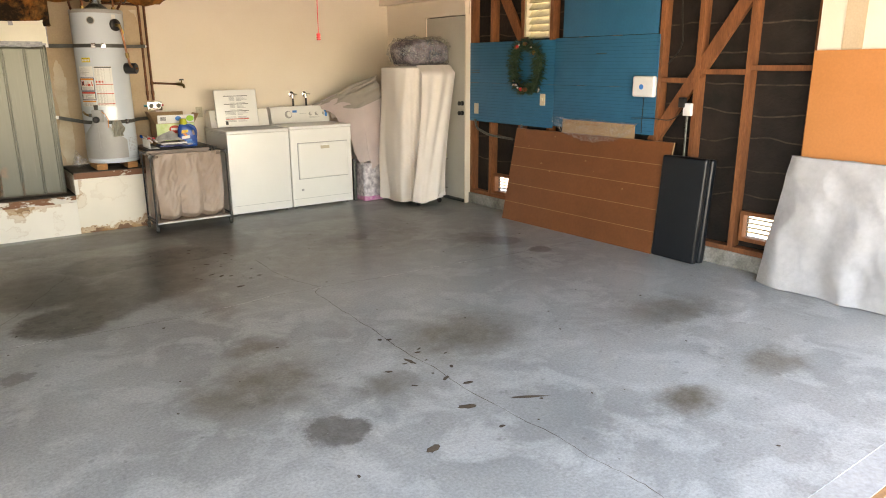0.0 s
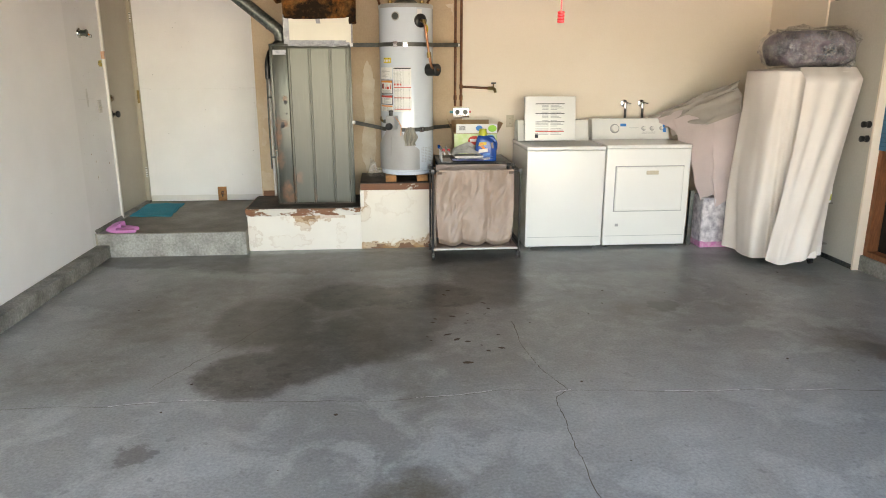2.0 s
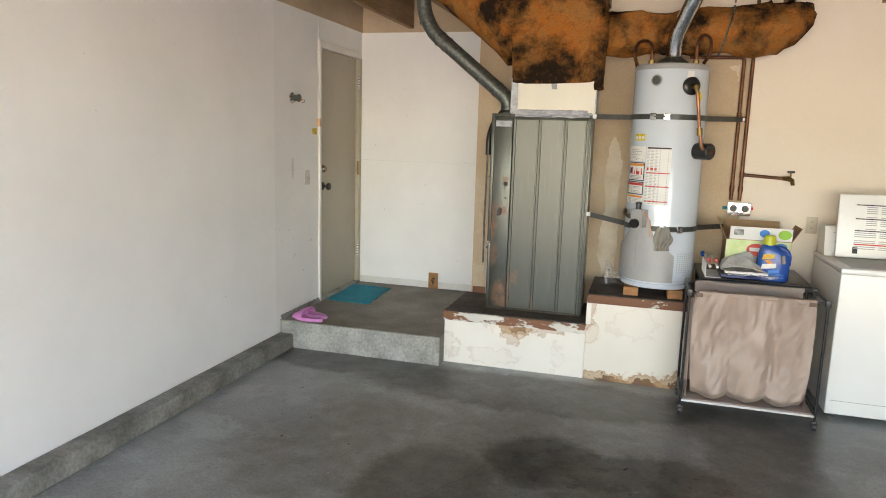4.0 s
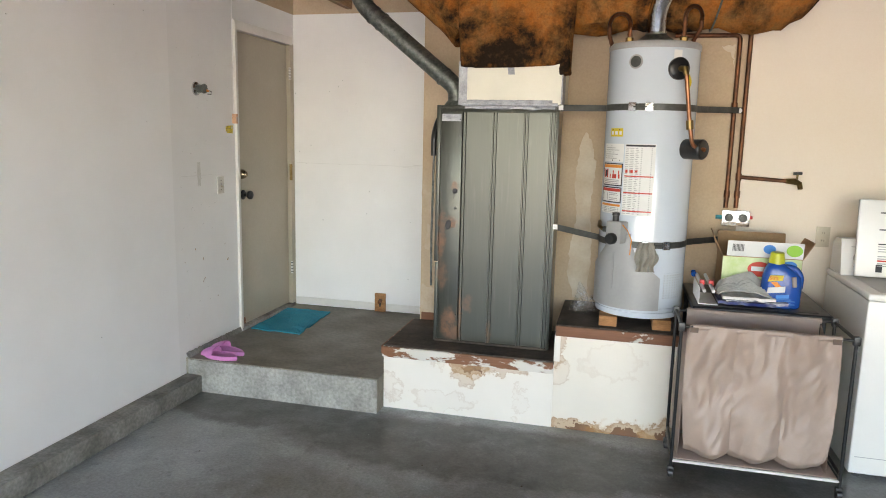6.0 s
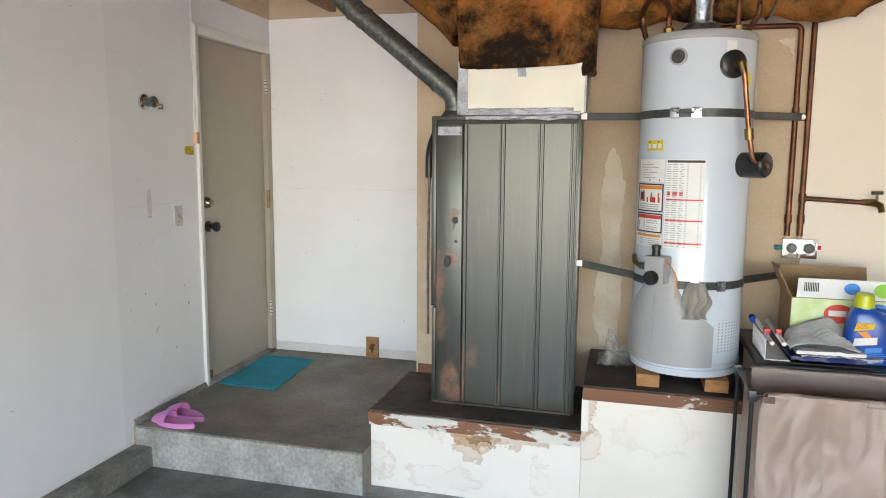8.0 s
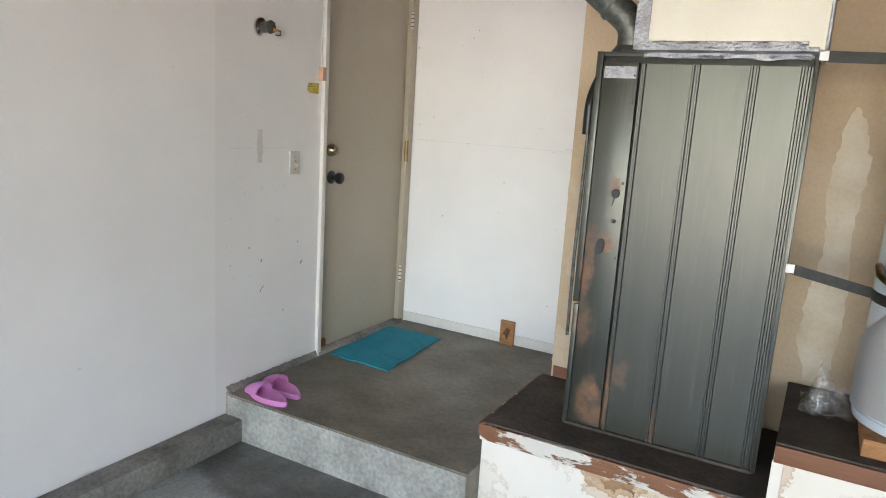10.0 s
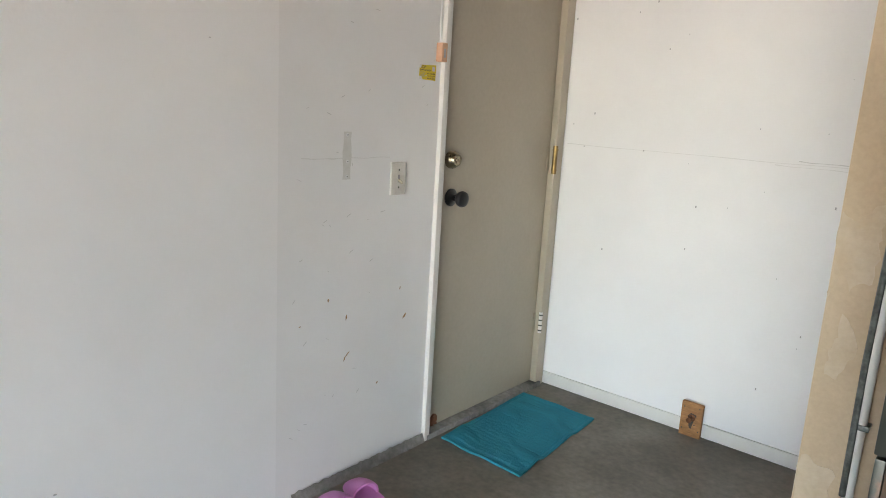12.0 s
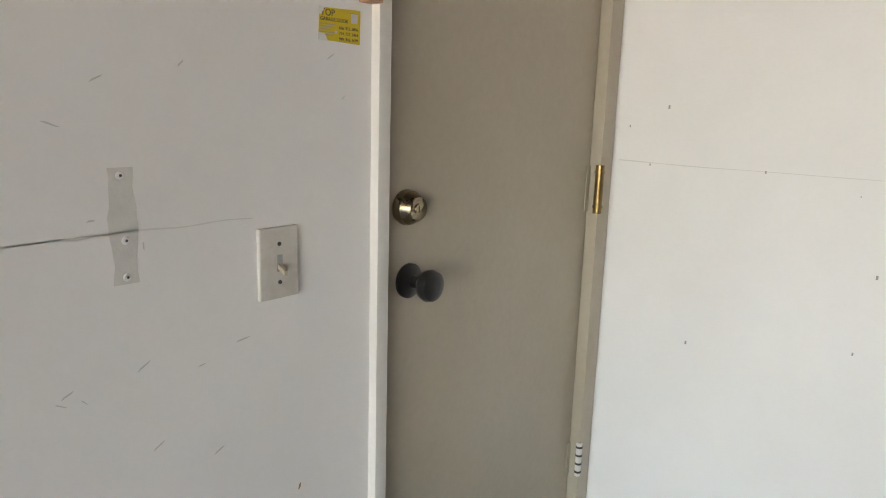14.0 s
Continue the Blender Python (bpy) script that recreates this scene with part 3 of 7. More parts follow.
solid("sheathing", [(XS, 6.33, 2.115, XS + 0.03, N, TOP), (XS, 7.09, 0, XS + 0.03, N, 2.115), (XS, S, 0, XS + 0.03, 2.43, TOP), (XS, 2.43, 0.43, XS + 0.03, 6.33, 1.86), (XS, 2.43, 1.86, XS + 0.03, 5.08, 2.5), (XS, 5.44, 1.86, XS + 0.03, 6.33, 2.5), (XS, 2.43, 2.5, XS + 0.03, 6.33, TOP),
      (XS, 2.43, 0.12, XS + 0.03, 2.61, 0.43), (XS, 2.88, 0.12, XS + 0.03, 5.61, 0.43), (XS, 5.90, 0.12, XS + 0.03, 6.33, 0.43), (XS, 2.61, 0.12, XS + 0.03, 2.88, 0.25), (XS, 5.61, 0.12, XS + 0.03, 5.90, 0.19), (XS, 5.61, 0.36, XS + 0.03, 5.90, 0.43)], "felt", "black building paper behind open studs", "wall")
solid("kerb_east", [(E - 0.02, 2.43, 0, E + 0.2, 6.33, 0.125)], "kerb", "grey concrete kerb under the studs", "kerb", bevel=0.006)
solid("sill_plate", [(E, 2.43, 0.125, XS, 6.31, 0.165)], "stud", "brown wooden sill plate on the kerb", "sill plate")
for y in (6.27, 5.93, 5.45, 5.03, 4.64, 4.24, 3.735, 3.37, 2.935, 2.44):
    solid("stud", [(E, y, 0.165, XS, y + 0.042, TOP)], "stud", "reddish brown rough fir wall stud", "stud")
for y0, y1, z in ((2.98, 3.37, 1.50), (2.48, 2.935, 1.53), (3.41, 3.735, 1.43), (5.97, 6.27, 1.2)):
    solid("noggin", [(E + 0.004, y0, z, XS, y1, z + 0.038)], "stud", "reddish brown blocking between studs", "noggin")
def brace(y0, z0, y1, z1):
    d = Vector((0, y1 - y0, z1 - z0)).normalized()
    n = Vector((0, -d.z, d.y)) * 0.05
    a, b = Vector((E + 0.012, y0, z0)), Vector((E + 0.012, y1, z1))
    tagged(part("diagonal_brace", Shape().poly([a - n, b - n, b + n, a + n], (0.04, 0, 0)), "stud"), "reddish brown diagonal brace let into studs", "brace", kind="structure")
brace(3.80, 0.92, 2.86, 2.30)
brace(5.44, 1.74, 5.98, 2.55)

# ---- trim and marks of the setting ----
solid("baseboard", [(W, NA - 0.012, SLAB + 0.007, 0.66, NA, SLAB + 0.062)], "trim", "narrow white painted baseboard", "baseboard")
solid("base_gap", [(0.615, N - 0.014, LOW, 0.80, N - 0.006, LOW + 0.05)], "peel_brown", "brown bare foot of the wall", "baseboard")
def seam(name, y0, y1, z, wide, label, at=None):
    """A wavering hairline along the west wall (at None) or the alcove wall."""
    def f(u, v):
        t, h = y0 + (y1 - y0) * u, z + wide * (v - 0.5) * (0.5 + abs(noise.noise(Vector((u * 9, z, 0))))) + 0.003 * noise.noise(Vector((u * 5, z, 2)))
        return Vector((W + 0.0006, t, h)) if at is None else Vector((t, at - 0.0006, h))
    tagged(part(name, Shape().sheet(f, 60, 1), "faint_line" if wide < 0.003 else "faint"), label, "joint", kind="structure")
seam("drywall_joint", W + 0.02, 0.58, 1.363, 0.0028, "thin grey joint line across the drywall", NA)
seam("drywall_joint", 0.22, 0.575, 1.352, 0.0028, "second thin joint line on the drywall", NA)
seam("drywall_joint", 0.30, 0.56, 1.372, 0.0032, "dark scrape beside the joint line", NA)
seam("tape_ridge", 7.25, 7.62, 1.321, 0.0026, "thin ridge of a drywall joint")
seam("wall_smear", 7.275, 7.415, 1.320, 0.0029, "grey smear along the drywall joint")

# ---- west side: door, switch, landing ----
def arc(n, a0, a1):
    return [a0 + (a1 - a0) * k / (n - 1) for k in range(n)]


def west_door():
    d = thing("door_1", (W, 8.27, SLAB), "closed beige painted door in a white frame", "door", kind="structure")
    leaf = part("door_leaf", Shape().box(W - 0.065, 7.889, SLAB + 0.025, W - 0.022, 8.657, 2.262, 0.002), "door_paint", d)
    part("door_casing", Shape().box(W - 0.02, 7.857, SLAB, W + 0.019, 7.886, 2.31, 0.004), "trim", d, "white chipped paint casing")
    part("door_jamb", Shape().box(W - 0.115, 7.862, SLAB, W - 0.021, 7.8865, 2.275, 0.001), "trim", d)
    part("door_jamb", Shape().box(W - 0.115, 8.660, SLAB, W + 0.008, 8.722, 2.275, 0.002), "door_paint", d)
    part("door_head", Shape().box(W - 0.115, 7.857, 2.266, W + 0.012, 8.70, 2.325, 0.003), "trim", d, "white head with gaps in the caulk")
    part("door_sill", Shape().box(W - 0.115, 7.87, SLAB - 0.02, W + 0.02, 8.69, SLAB + 0.022, 0.004), "kerb", d, "dusty grey concrete door sill")
    part("backing", Shape().box(W - 0.118, 7.86, SLAB, W - 0.112, 8.69, 2.27), "black", d)
    def disc(name, prof, y, z, material, label):
        m = Matrix.Translation((W - 0.022, y, z)) @ Matrix.Rotation(radians(90), 4, "Y")
        return part(name, Shape().lathe(prof, 0, 0, 0, 28, m), material, d, label)
    disc("deadbolt", [(0.033, 0), (0.034, 0.004), (0.034, 0.009), (0.032, 0.012), (0.032, 0.017), (0.030, 0.019), (0.024, 0.034), (0.022, 0.036), (0.020, 0.0345), (0.010, 0.0345), (0.009, 0.037)], 7.966, 1.303, "nickel", "brass-toned deadbolt cylinder")
    part("keyway", Shape().box(W + 0.0135, 7.9648, 1.297, W + 0.0156, 7.9672, 1.309), "ink", d)
    disc("door_knob", [(0.034, 0), (0.034, 0.006), (0.026, 0.012), (0.013, 0.016), (0.012, 0.032), (0.018, 0.038), (0.028, 0.047), (0.031, 0.058), (0.028, 0.068), (0.018, 0.074), (0.006, 0.075)], 7.978, 1.159, "black", "black round door knob")
    part("latch_plate", Shape().box(W - 0.03, 7.8867, 1.12, W - 0.0195, 7.8895, 1.18), "brass", d)
    for z, half in ((0.524, 0.05), (1.289, 0.063), (2.050, 0.045)):
        mid = half > 0.06
        h = part("hinge", Shape().tube([(W + 0.004, 8.664, z - half), (W + 0.004, 8.664, z + half)], 0.0115 if mid else 0.0085, 14), "brass" if mid else "trim", d, "brass spring hinge" if mid else "painted door hinge")
        part("hinge_leaf", Shape().box(W - 0.022, 8.640, z - half + 0.004, W - 0.019, 8.656, z + half - 0.004), "door_paint", h)
        for k in range(2 if mid else 4):
            zz = z + (half * (0.72 if k else -0.72) if mid else half * (0.5 * k - 0.75))
            part("hinge_ring", Shape().tube([(W + 0.004, 8.664, zz - 0.003), (W + 0.004, 8.664, zz + 0.003)], 0.0135 if mid else 0.0095, 14), "brass" if mid else "iron", h)
    part("corner_rust", Shape().sheet(lambda u, v: Vector((W - 0.018 + 0.006 * noise.noise(Vector((u * 5, v * 5, 0))), 7.895 + 0.075 * u, SLAB + 0.026 + 0.05 * v * (0.55 + 0.45 * abs(math.sin(u * 5 + 1))))), 14, 10, 0.003), "peel_brown", d, "rusty broken bottom corner")
west_door()

M["switch_plate"] = mat("grey_white_plate", (0.66, 0.64, 0.60), 0.4, col2=(0.52, 0.49, 0.44), scale=18, var=0.06, bump=0.02)
SY, SZ = 7.661, 1.247
sw = thing("light_switch", (W, SY, SZ), "dirty ivory single toggle light switch on the wall", "switch")
part("plate", Shape().box(W, SY - 0.036, SZ - 0.056, W + 0.008, SY + 0.036, SZ + 0.056, 0.0035, 3), "switch_plate", sw)
part("toggle_frame", Shape().box(W + 0.008, SY - 0.005, SZ - 0.013, W + 0.0088, SY + 0.005, SZ + 0.013), "grey_ink", sw)
part("toggle", Shape().poly([(W + 0.006, SY - 0.004, SZ + 0.001), (W + 0.024, SY - 0.0032, SZ - 0.009), (W + 0.024, SY + 0.0032, SZ - 0.009), (W + 0.006, SY + 0.004, SZ + 0.001)], (0, 0, -0.008)), "plate", sw)
for z in (SZ - 0.030, SZ + 0.030):
    part("screw", Shape().lathe([(0.0035, 0), (0.003, 0.0015)], 0, 0, 0, 10, Matrix.Translation((W + 0.008, SY, z)) @ Matrix.Rotation(radians(90), 4, "Y")), "iron", sw)

def words(text, size, m, material, parent, name="lettering"):
    c = bpy.data.curves.new(name, "FONT")
    c.body, c.size, c.extrude = text, size, 0.0002
    c.materials.append(M[material])
    ob = new(name, c)
    ob.parent = parent
    ob.matrix_basis = WORLD[parent].inverted() @ m
    return ob

st = thing("yellow_sticker", (W, 7.788, 1.605), "yellow torn business sticker with black print", "sticker")
part("sheet", Shape().poly([(W, 7.764, 1.584), (W, 7.830, 1.582), (W, 7.831, 1.635), (W, 7.753, 1.632), (W, 7.747, 1.625), (W, 7.746, 1.592), (W, 7.757, 1.594)], (0.0010, 0, 0)), "yellow", st)
part("torn_corner", Shape().poly([(W, 7.745, 1.584), (W, 7.764, 1.583), (W, 7.757, 1.5935), (W, 7.746, 1.595)], (0.0014, 0, 0)), "paper", st)
part("curled_corner", Shape().poly([(W, 7.746, 1.622), (W, 7.750, 1.621), (W, 7.757, 1.632), (W, 7.748, 1.634)], (0.0018, 0, 0)), "paper", st)
WALLTEXT = lambda y, z: Matrix.Translation((W + 0.0012, y, z)) @ Matrix(((0, 0, 1, 0), (1, 0, 0, 0), (0, 1, 0, 0), (0, 0, 0, 1)))
words("TOP", 0.0145, WALLTEXT(7.7495, 1.6205), "ink", st)
words("GARAGE DOOR", 0.0078, WALLTEXT(7.7485, 1.6130), "ink", st)
for k, num in enumerate(("626. 922. 6896", "714. 732. 2454", "949. 910. 4699")):
    words(num, 0.0066, WALLTEXT(7.786, 1.6025 - 0.0084 * k), "ink", st)
part("picture", Shape().box(W, 7.811, 1.614, W + 0.0012, 7.825, 1.628), "faint", st)
part("picture_line", Shape().box(W, 7.802, 1.6285, W + 0.0012, 7.826, 1.6292), "grey_ink", st)
part("stamp", Shape().lathe([(0.0026, 0), (0.0026, 0.0012)], 0, 0, 0, 14, Matrix.Translation((W, 7.780, 1.5975)) @ Matrix.Rotation(radians(90), 4, "Y")), "faint", st)
for k in range(5):
    part("print_line", Shape().box(W, 7.749, 1.6075 - 0.0040 * k, W + 0.0012, 7.778 - 0.004 * (k % 3), 1.6087 - 0.0040 * k), "grey_ink", st)

sn = thing("door_sensor", (W, 7.842, 1.68), "peach wooden catch fixed to the door casing", "catch")
part("body", Shape().box(W, 7.828, 1.648, W + 0.028, 7.856, 1.712, 0.002), mat("peach_wood", (0.62, 0.36, 0.23), 0.6, scale=14, var=0.08), sn)
part("slot", Shape().box(W + 0.0275, 7.837, 1.662, W + 0.0288, 7.846, 1.692), "grey_ink", sn)
wire = thing("wall_wire", (W, 7.835, 1.7), "thin white wire running up beside the door", "wire")
part("wire", Shape().tube([(W + 0.004, 7.846 - 0.006 * math.sin(k * 1.3), 1.71 + 0.081 * k) for k in range(11)], 0.0025, 6), "white_plastic", wire)

pf = thing("pipe_stub", (W, 7.426, 1.847), "chrome capped pipe stub with loose wires on the wall", "pipe stub")
rx = Matrix.Translation((W, 7.426, 1.847)) @ Matrix.Rotation(radians(90), 4, "Y")
part("escutcheon", Shape().lathe([(0.042, 0), (0.040, 0.008), (0.03, 0.014), (0.02, 0.018)], 0, 0, 0, 24, rx), "chrome", pf)
part("fitting", Shape().lathe([(0.024, 0.015), (0.024, 0.05), (0.029, 0.052), (0.029, 0.065), (0.012, 0.068)], 0, 0, 0, 8, rx), "galv", pf)
part("wire_nut", Shape().tube([(W + 0.06, 7.438, 1.839), (W + 0.078, 7.444, 1.832)], [0.009, 0.005], 10), "orange_ink", pf)
part("wire_end", Shape().tube([(W + 0.055, 7.446, 1.842), (W + 0.085, 7.461, 1.832), (W + 0.08, 7.466, 1.815), (W + 0.06, 7.456, 1.817)], 0.0025, 6), "ink", pf)

pm = thing("wall_patch", (W, 7.431, 1.33), "grey unpainted strip with three screw holes", "patch")
part("strip", Shape().sheet(lambda u, v: Vector((W + 0.0006, 7.4305 + (u - 0.5) * (0.034 - 0.004 * math.sin(v * 9)) + 0.002 * noise.noise(Vector((u * 3, v * 8, 0))), 1.253 + 0.15 * v)), 6, 12), mat("grey_patch", (0.68, 0.67, 0.64), 0.7, col2=(0.62, 0.61, 0.58), scale=22, var=0.06), pm)
for y, z in ((7.4295, 1.393), (7.432, 1.310), (7.431, 1.262)):
    part("plaster_rim", Shape().lathe([(0.0055, 0), (0.0045, 0.0018), (0.0020, 0.0018)], 0, 0, 0, 12, Matrix.Translation((W + 0.0005, y, z)) @ Matrix.Rotation(radians(90), 4, "Y")), "white_plastic", pm)
    part("screw", Shape().lathe([(0.0022, 0), (0.0018, 0.0024)], 0, 0, 0, 10, Matrix.Translation((W + 0.0005, y + 0.0005, z)) @ Matrix.Rotation(radians(90), 4, "Y")), "iron", pm)

rng = random.Random(4)
sc = Shape()
for k in range(30):
    y, z, a, l = rng.uniform(7.22, 7.83), rng.uniform(0.35, 2.2), rng.uniform(-0.9, 0.9), rng.uniform(0.002, 0.011)
    w = rng.uniform(0.0005, 0.0013)
    d = Vector((0, math.cos(a), math.sin(a)))
    n = Vector((0, -d.z, d.y)) * w
    p = Vector((W, y, z))
    sc.poly([p - d * l - n, p + d * l * 0.6 - n * 0.4, p + d * l + n, p - d * l * 0.5 + n], (0.0008, 0, 0))
for k in range(12):
    y, z, l = rng.uniform(S + 1.5, 7.1), rng.uniform(0.3, 2.3), rng.uniform(0.003, 0.009)
    sc.box(W, y, z, W + 0.0058, y + l, z + 0.002)
for y, z, l, a in ((7.46, 1.016, 0.010, 0.5), (7.552, 0.975, 0.010, 0.4), (7.348, 1.125, 0.009, 0.4), (7.446, 1.137, 0.011, 0.5), (7.598, 1.138, 0.012, 0.1), (7.354, 1.456, 0.012, -0.4), (7.518, 1.534, 0.006, 0.7), (7.255, 1.011, 0.008, 0.3), (7.455, 1.30, 0.006, 1.5)):
    d = Vector((0, math.cos(a), math.sin(a)))
    n = Vector((0, -d.z, d.y)) * 0.0011
    p = Vector((W, y, z))
    sc.poly([p - d * l - n, p + d * l * 0.6 - n * 0.4, p + d * l + n, p - d * l * 0.5 + n], (0.0008, 0, 0))
tagged(part("wall_scuffs", sc, "faint", wall_w), kind="stuff")
sc = Shape()
for y, z, l, w, a in ((7.446, 0.793, 0.010, 0.0035, 1.4), (7.455, 0.662, 0.013, 0.0022, 0.7), (7.443, 0.648, 0.009, 0.0030, 1.1), (7.727, 0.744, 0.013, 0.0050, 0.8), (7.367, 0.865, 0.006, 0.0040, 1.5), (7.698, 0.853, 0.006, 0.0022, 1.2), (7.255, 0.80, 0.004, 0.002, 0.3), (7.60, 0.52, 0.006, 0.003, 0.9)):
    d = Vector((0, math.cos(a), math.sin(a)))
    n = Vector((0, -d.z, d.y)) * w
    p = Vector((W, y, z))
    sc.poly([p - d * l, p - d * l * 0.2 - n, p + d * l * 0.8 - n * 0.5, p + d * l, p + d * l * 0.3 + n * 0.7], (0.0012, 0, 0))
tagged(part("paint_chips", sc, "card", wall_w, "brown chips where the paint has come off"), kind="stuff")
sc = Shape()
for k in range(26):
    x, z, l = rng.uniform(W, 0.55), rng.uniform(0.35, 2.2), rng.uniform(0.003, 0.01)
    sc.box(x, NA - 0.001, z, x + l * 0.5, NA, z + l)
tagged(part("wall_specks", sc, "grey_ink", wall_a), kind="stuff")

wb = thing("wooden_wall_block", (0.054, NA, SLAB), "small brown wooden block with a knot hole at the wall", "block")
part("block", Shape().box(0.010, NA - 0.032, SLAB, 0.098, NA - 0.013, SLAB + 0.147, 0.002), "block_wood", wb)
part("pipe_stub", Shape().lathe([(0.015, 0), (0.015, 0.004), (0.009, 0.006), (0.009, 0.030), (0.011, 0.031), (0.011, 0.038), (0.005, 0.039)], 0, 0, 0, 14, Matrix.Translation((0.058, NA - 0.032, SLAB + 0.085)) @ Matrix.Rotation(radians(90), 4, "X")), "copper", wb, "dark capped pipe stub")
part("stain", Shape().poly([(0.050, NA - 0.0326, SLAB + 0.04), (0.058, NA - 0.0326, SLAB + 0.035), (0.068, NA - 0.0326, SLAB + 0.075), (0.076, NA - 0.0326, SLAB + 0.10), (0.052, NA - 0.0326, SLAB + 0.105), (0.040, NA - 0.0326, SLAB + 0.09)], (0, 0.0008, 0)), "deck", wb)
for x, z in ((0.022, 0.125), (0.085, 0.13), (0.02, 0.03), (0.088, 0.03), (0.07, 0.055)):
    part("nail", Shape().lathe([(0.003, 0), (0.002, 0.001)], 0, 0, 0, 8, Matrix.Translation((x, NA - 0.032, SLAB + z)) @ Matrix.Rotation(radians(90), 4, "X")), "iron", wb)

def bath_mat():
    t = thing("bath_mat", (-0.46, 8.2, SLAB), "teal terry bath mat lying on the landing", "mat")
    c = [Vector((-0.638, 7.919, 0)), Vector((-0.255, 7.909, 0)), Vector((-0.300, 8.540, 0)), Vector((-0.665, 8.540, 0))]
    def f(u, v):
        p = c[0].lerp(c[1], u).lerp(c[3].lerp(c[2], u), v)
        e = min(u, 1 - u, v, 1 - v)
        hem = 0.003 if 0.03 < e < 0.06 else 0.0
        z = SLAB + 0.009 + 0.007 * noise.noise(Vector((p.x * 7, p.y * 5, 0.3))) - hem + 0.020 * max(0, noise.noise(Vector((p.x * 6, p.y * 10, 2))) - 0.12) + 0.0004 * math.sin(v * 150)
        return Vector((p.x, p.y, z))
    part("terry", Shape().sheet(f, 44, 130, 0.008), "teal", t)
bath_mat()

def slipper(x, y, turn):
    t = thing("slipper", (x, y, SLAB), "pink foam slide slipper on the landing", "slipper", "pair of slippers")
    m = Matrix.Translation((x, y, SLAB)) @ Matrix.Rotation(radians(turn), 4, "Z")
    def out(s, w):
        k = 12
        pts = []
        for i in range(2 * k):
            a = math.tau * i / (2 * k)
            u = math.cos(a)
            wid = (0.044 + 0.006 * u - 0.006 * math.cos(2 * a)) * w
            pts.append((0.125 * u * w, wid * math.sin(a)))
        return pts
    part("sole", Shape().rings([[m @ Vector((p, q, h)) for p, q in out(0, w)] for h, w in ((0.0, 0.95), (0.006, 1.0), (0.020, 1.0), (0.026, 0.95), (0.022, 0.85))]), "pink", t)
    rows = []
    for i in range(9):
        u = 0.02 + 0.09 * i / 8
        r = 0.049 - 0.010 * (i / 8) ** 2
        hgt = 0.062 - 0.028 * (i / 8) ** 1.6
        rows.append([m @ Vector((u + 0.012 * math.cos(a) ** 2, -r * math.cos(a), 0.014 + hgt * math.sin(a) ** 0.8)) for a in (math.pi * j / 14 for j in range(15))])
    s = Shape()
    vs = [[s.bm.verts.new(p) for p in r] for r in rows]
    fs = [s.bm.faces.new((vs[i][j], vs[i][j + 1], vs[i + 1][j + 1], vs[i + 1][j])) for i in range(8) for j in range(14)]
    bmesh.ops.recalc_face_normals(s.bm, faces=fs)
    bmesh.ops.solidify(s.bm, geom=fs, thickness=0.006)
    part("strap", s, "pink", t)
slipper(-0.487, 7.292, 172)
slipper(-0.492, 7.398, 166)

def extinguisher():
    x, y = 0.562, 8.615
    t = thing("fire_extinguisher", (x, y, SLAB), "small red fire extinguisher standing by the wall", "fire extinguisher")
    part("cylinder", Shape().lathe([(0.042, 0.000), (0.047, 0.005), (0.047, 0.257), (0.038, 0.289), (0.018, 0.304), (0.016, 0.312)], x, y, SLAB, 28), "red", t)
    part("valve", Shape().lathe([(0.022, 0.308), (0.022, 0.343), (0.012, 0.347)], x, y, SLAB, 14), "black", t)
    part("handle", Shape().box(x - 0.055, y - 0.009, SLAB + 0.343, x + 0.02, y + 0.009, SLAB + 0.357, 0.003), "black", t)
    part("lever", Shape().tube([(x + 0.01, y, SLAB + 0.357), (x - 0.03, y, SLAB + 0.378), (x - 0.06, y, SLAB + 0.382)], 0.007, 8), "black", t)
    part("pin_ring", Shape().tube([(x - 0.045 + 0.014 * math.cos(a), y - 0.018, SLAB + 0.332 + 0.014 * math.sin(a)) for a in arc(17, 0, math.tau)], 0.002, 6), "red", t)
    part("label", Shape().lathe([(0.0472, 0.094), (0.0476, 0.098), (0.0476, 0.195), (0.0472, 0.199)], x, y, SLAB, 28), "paper", t)
extinguisher()

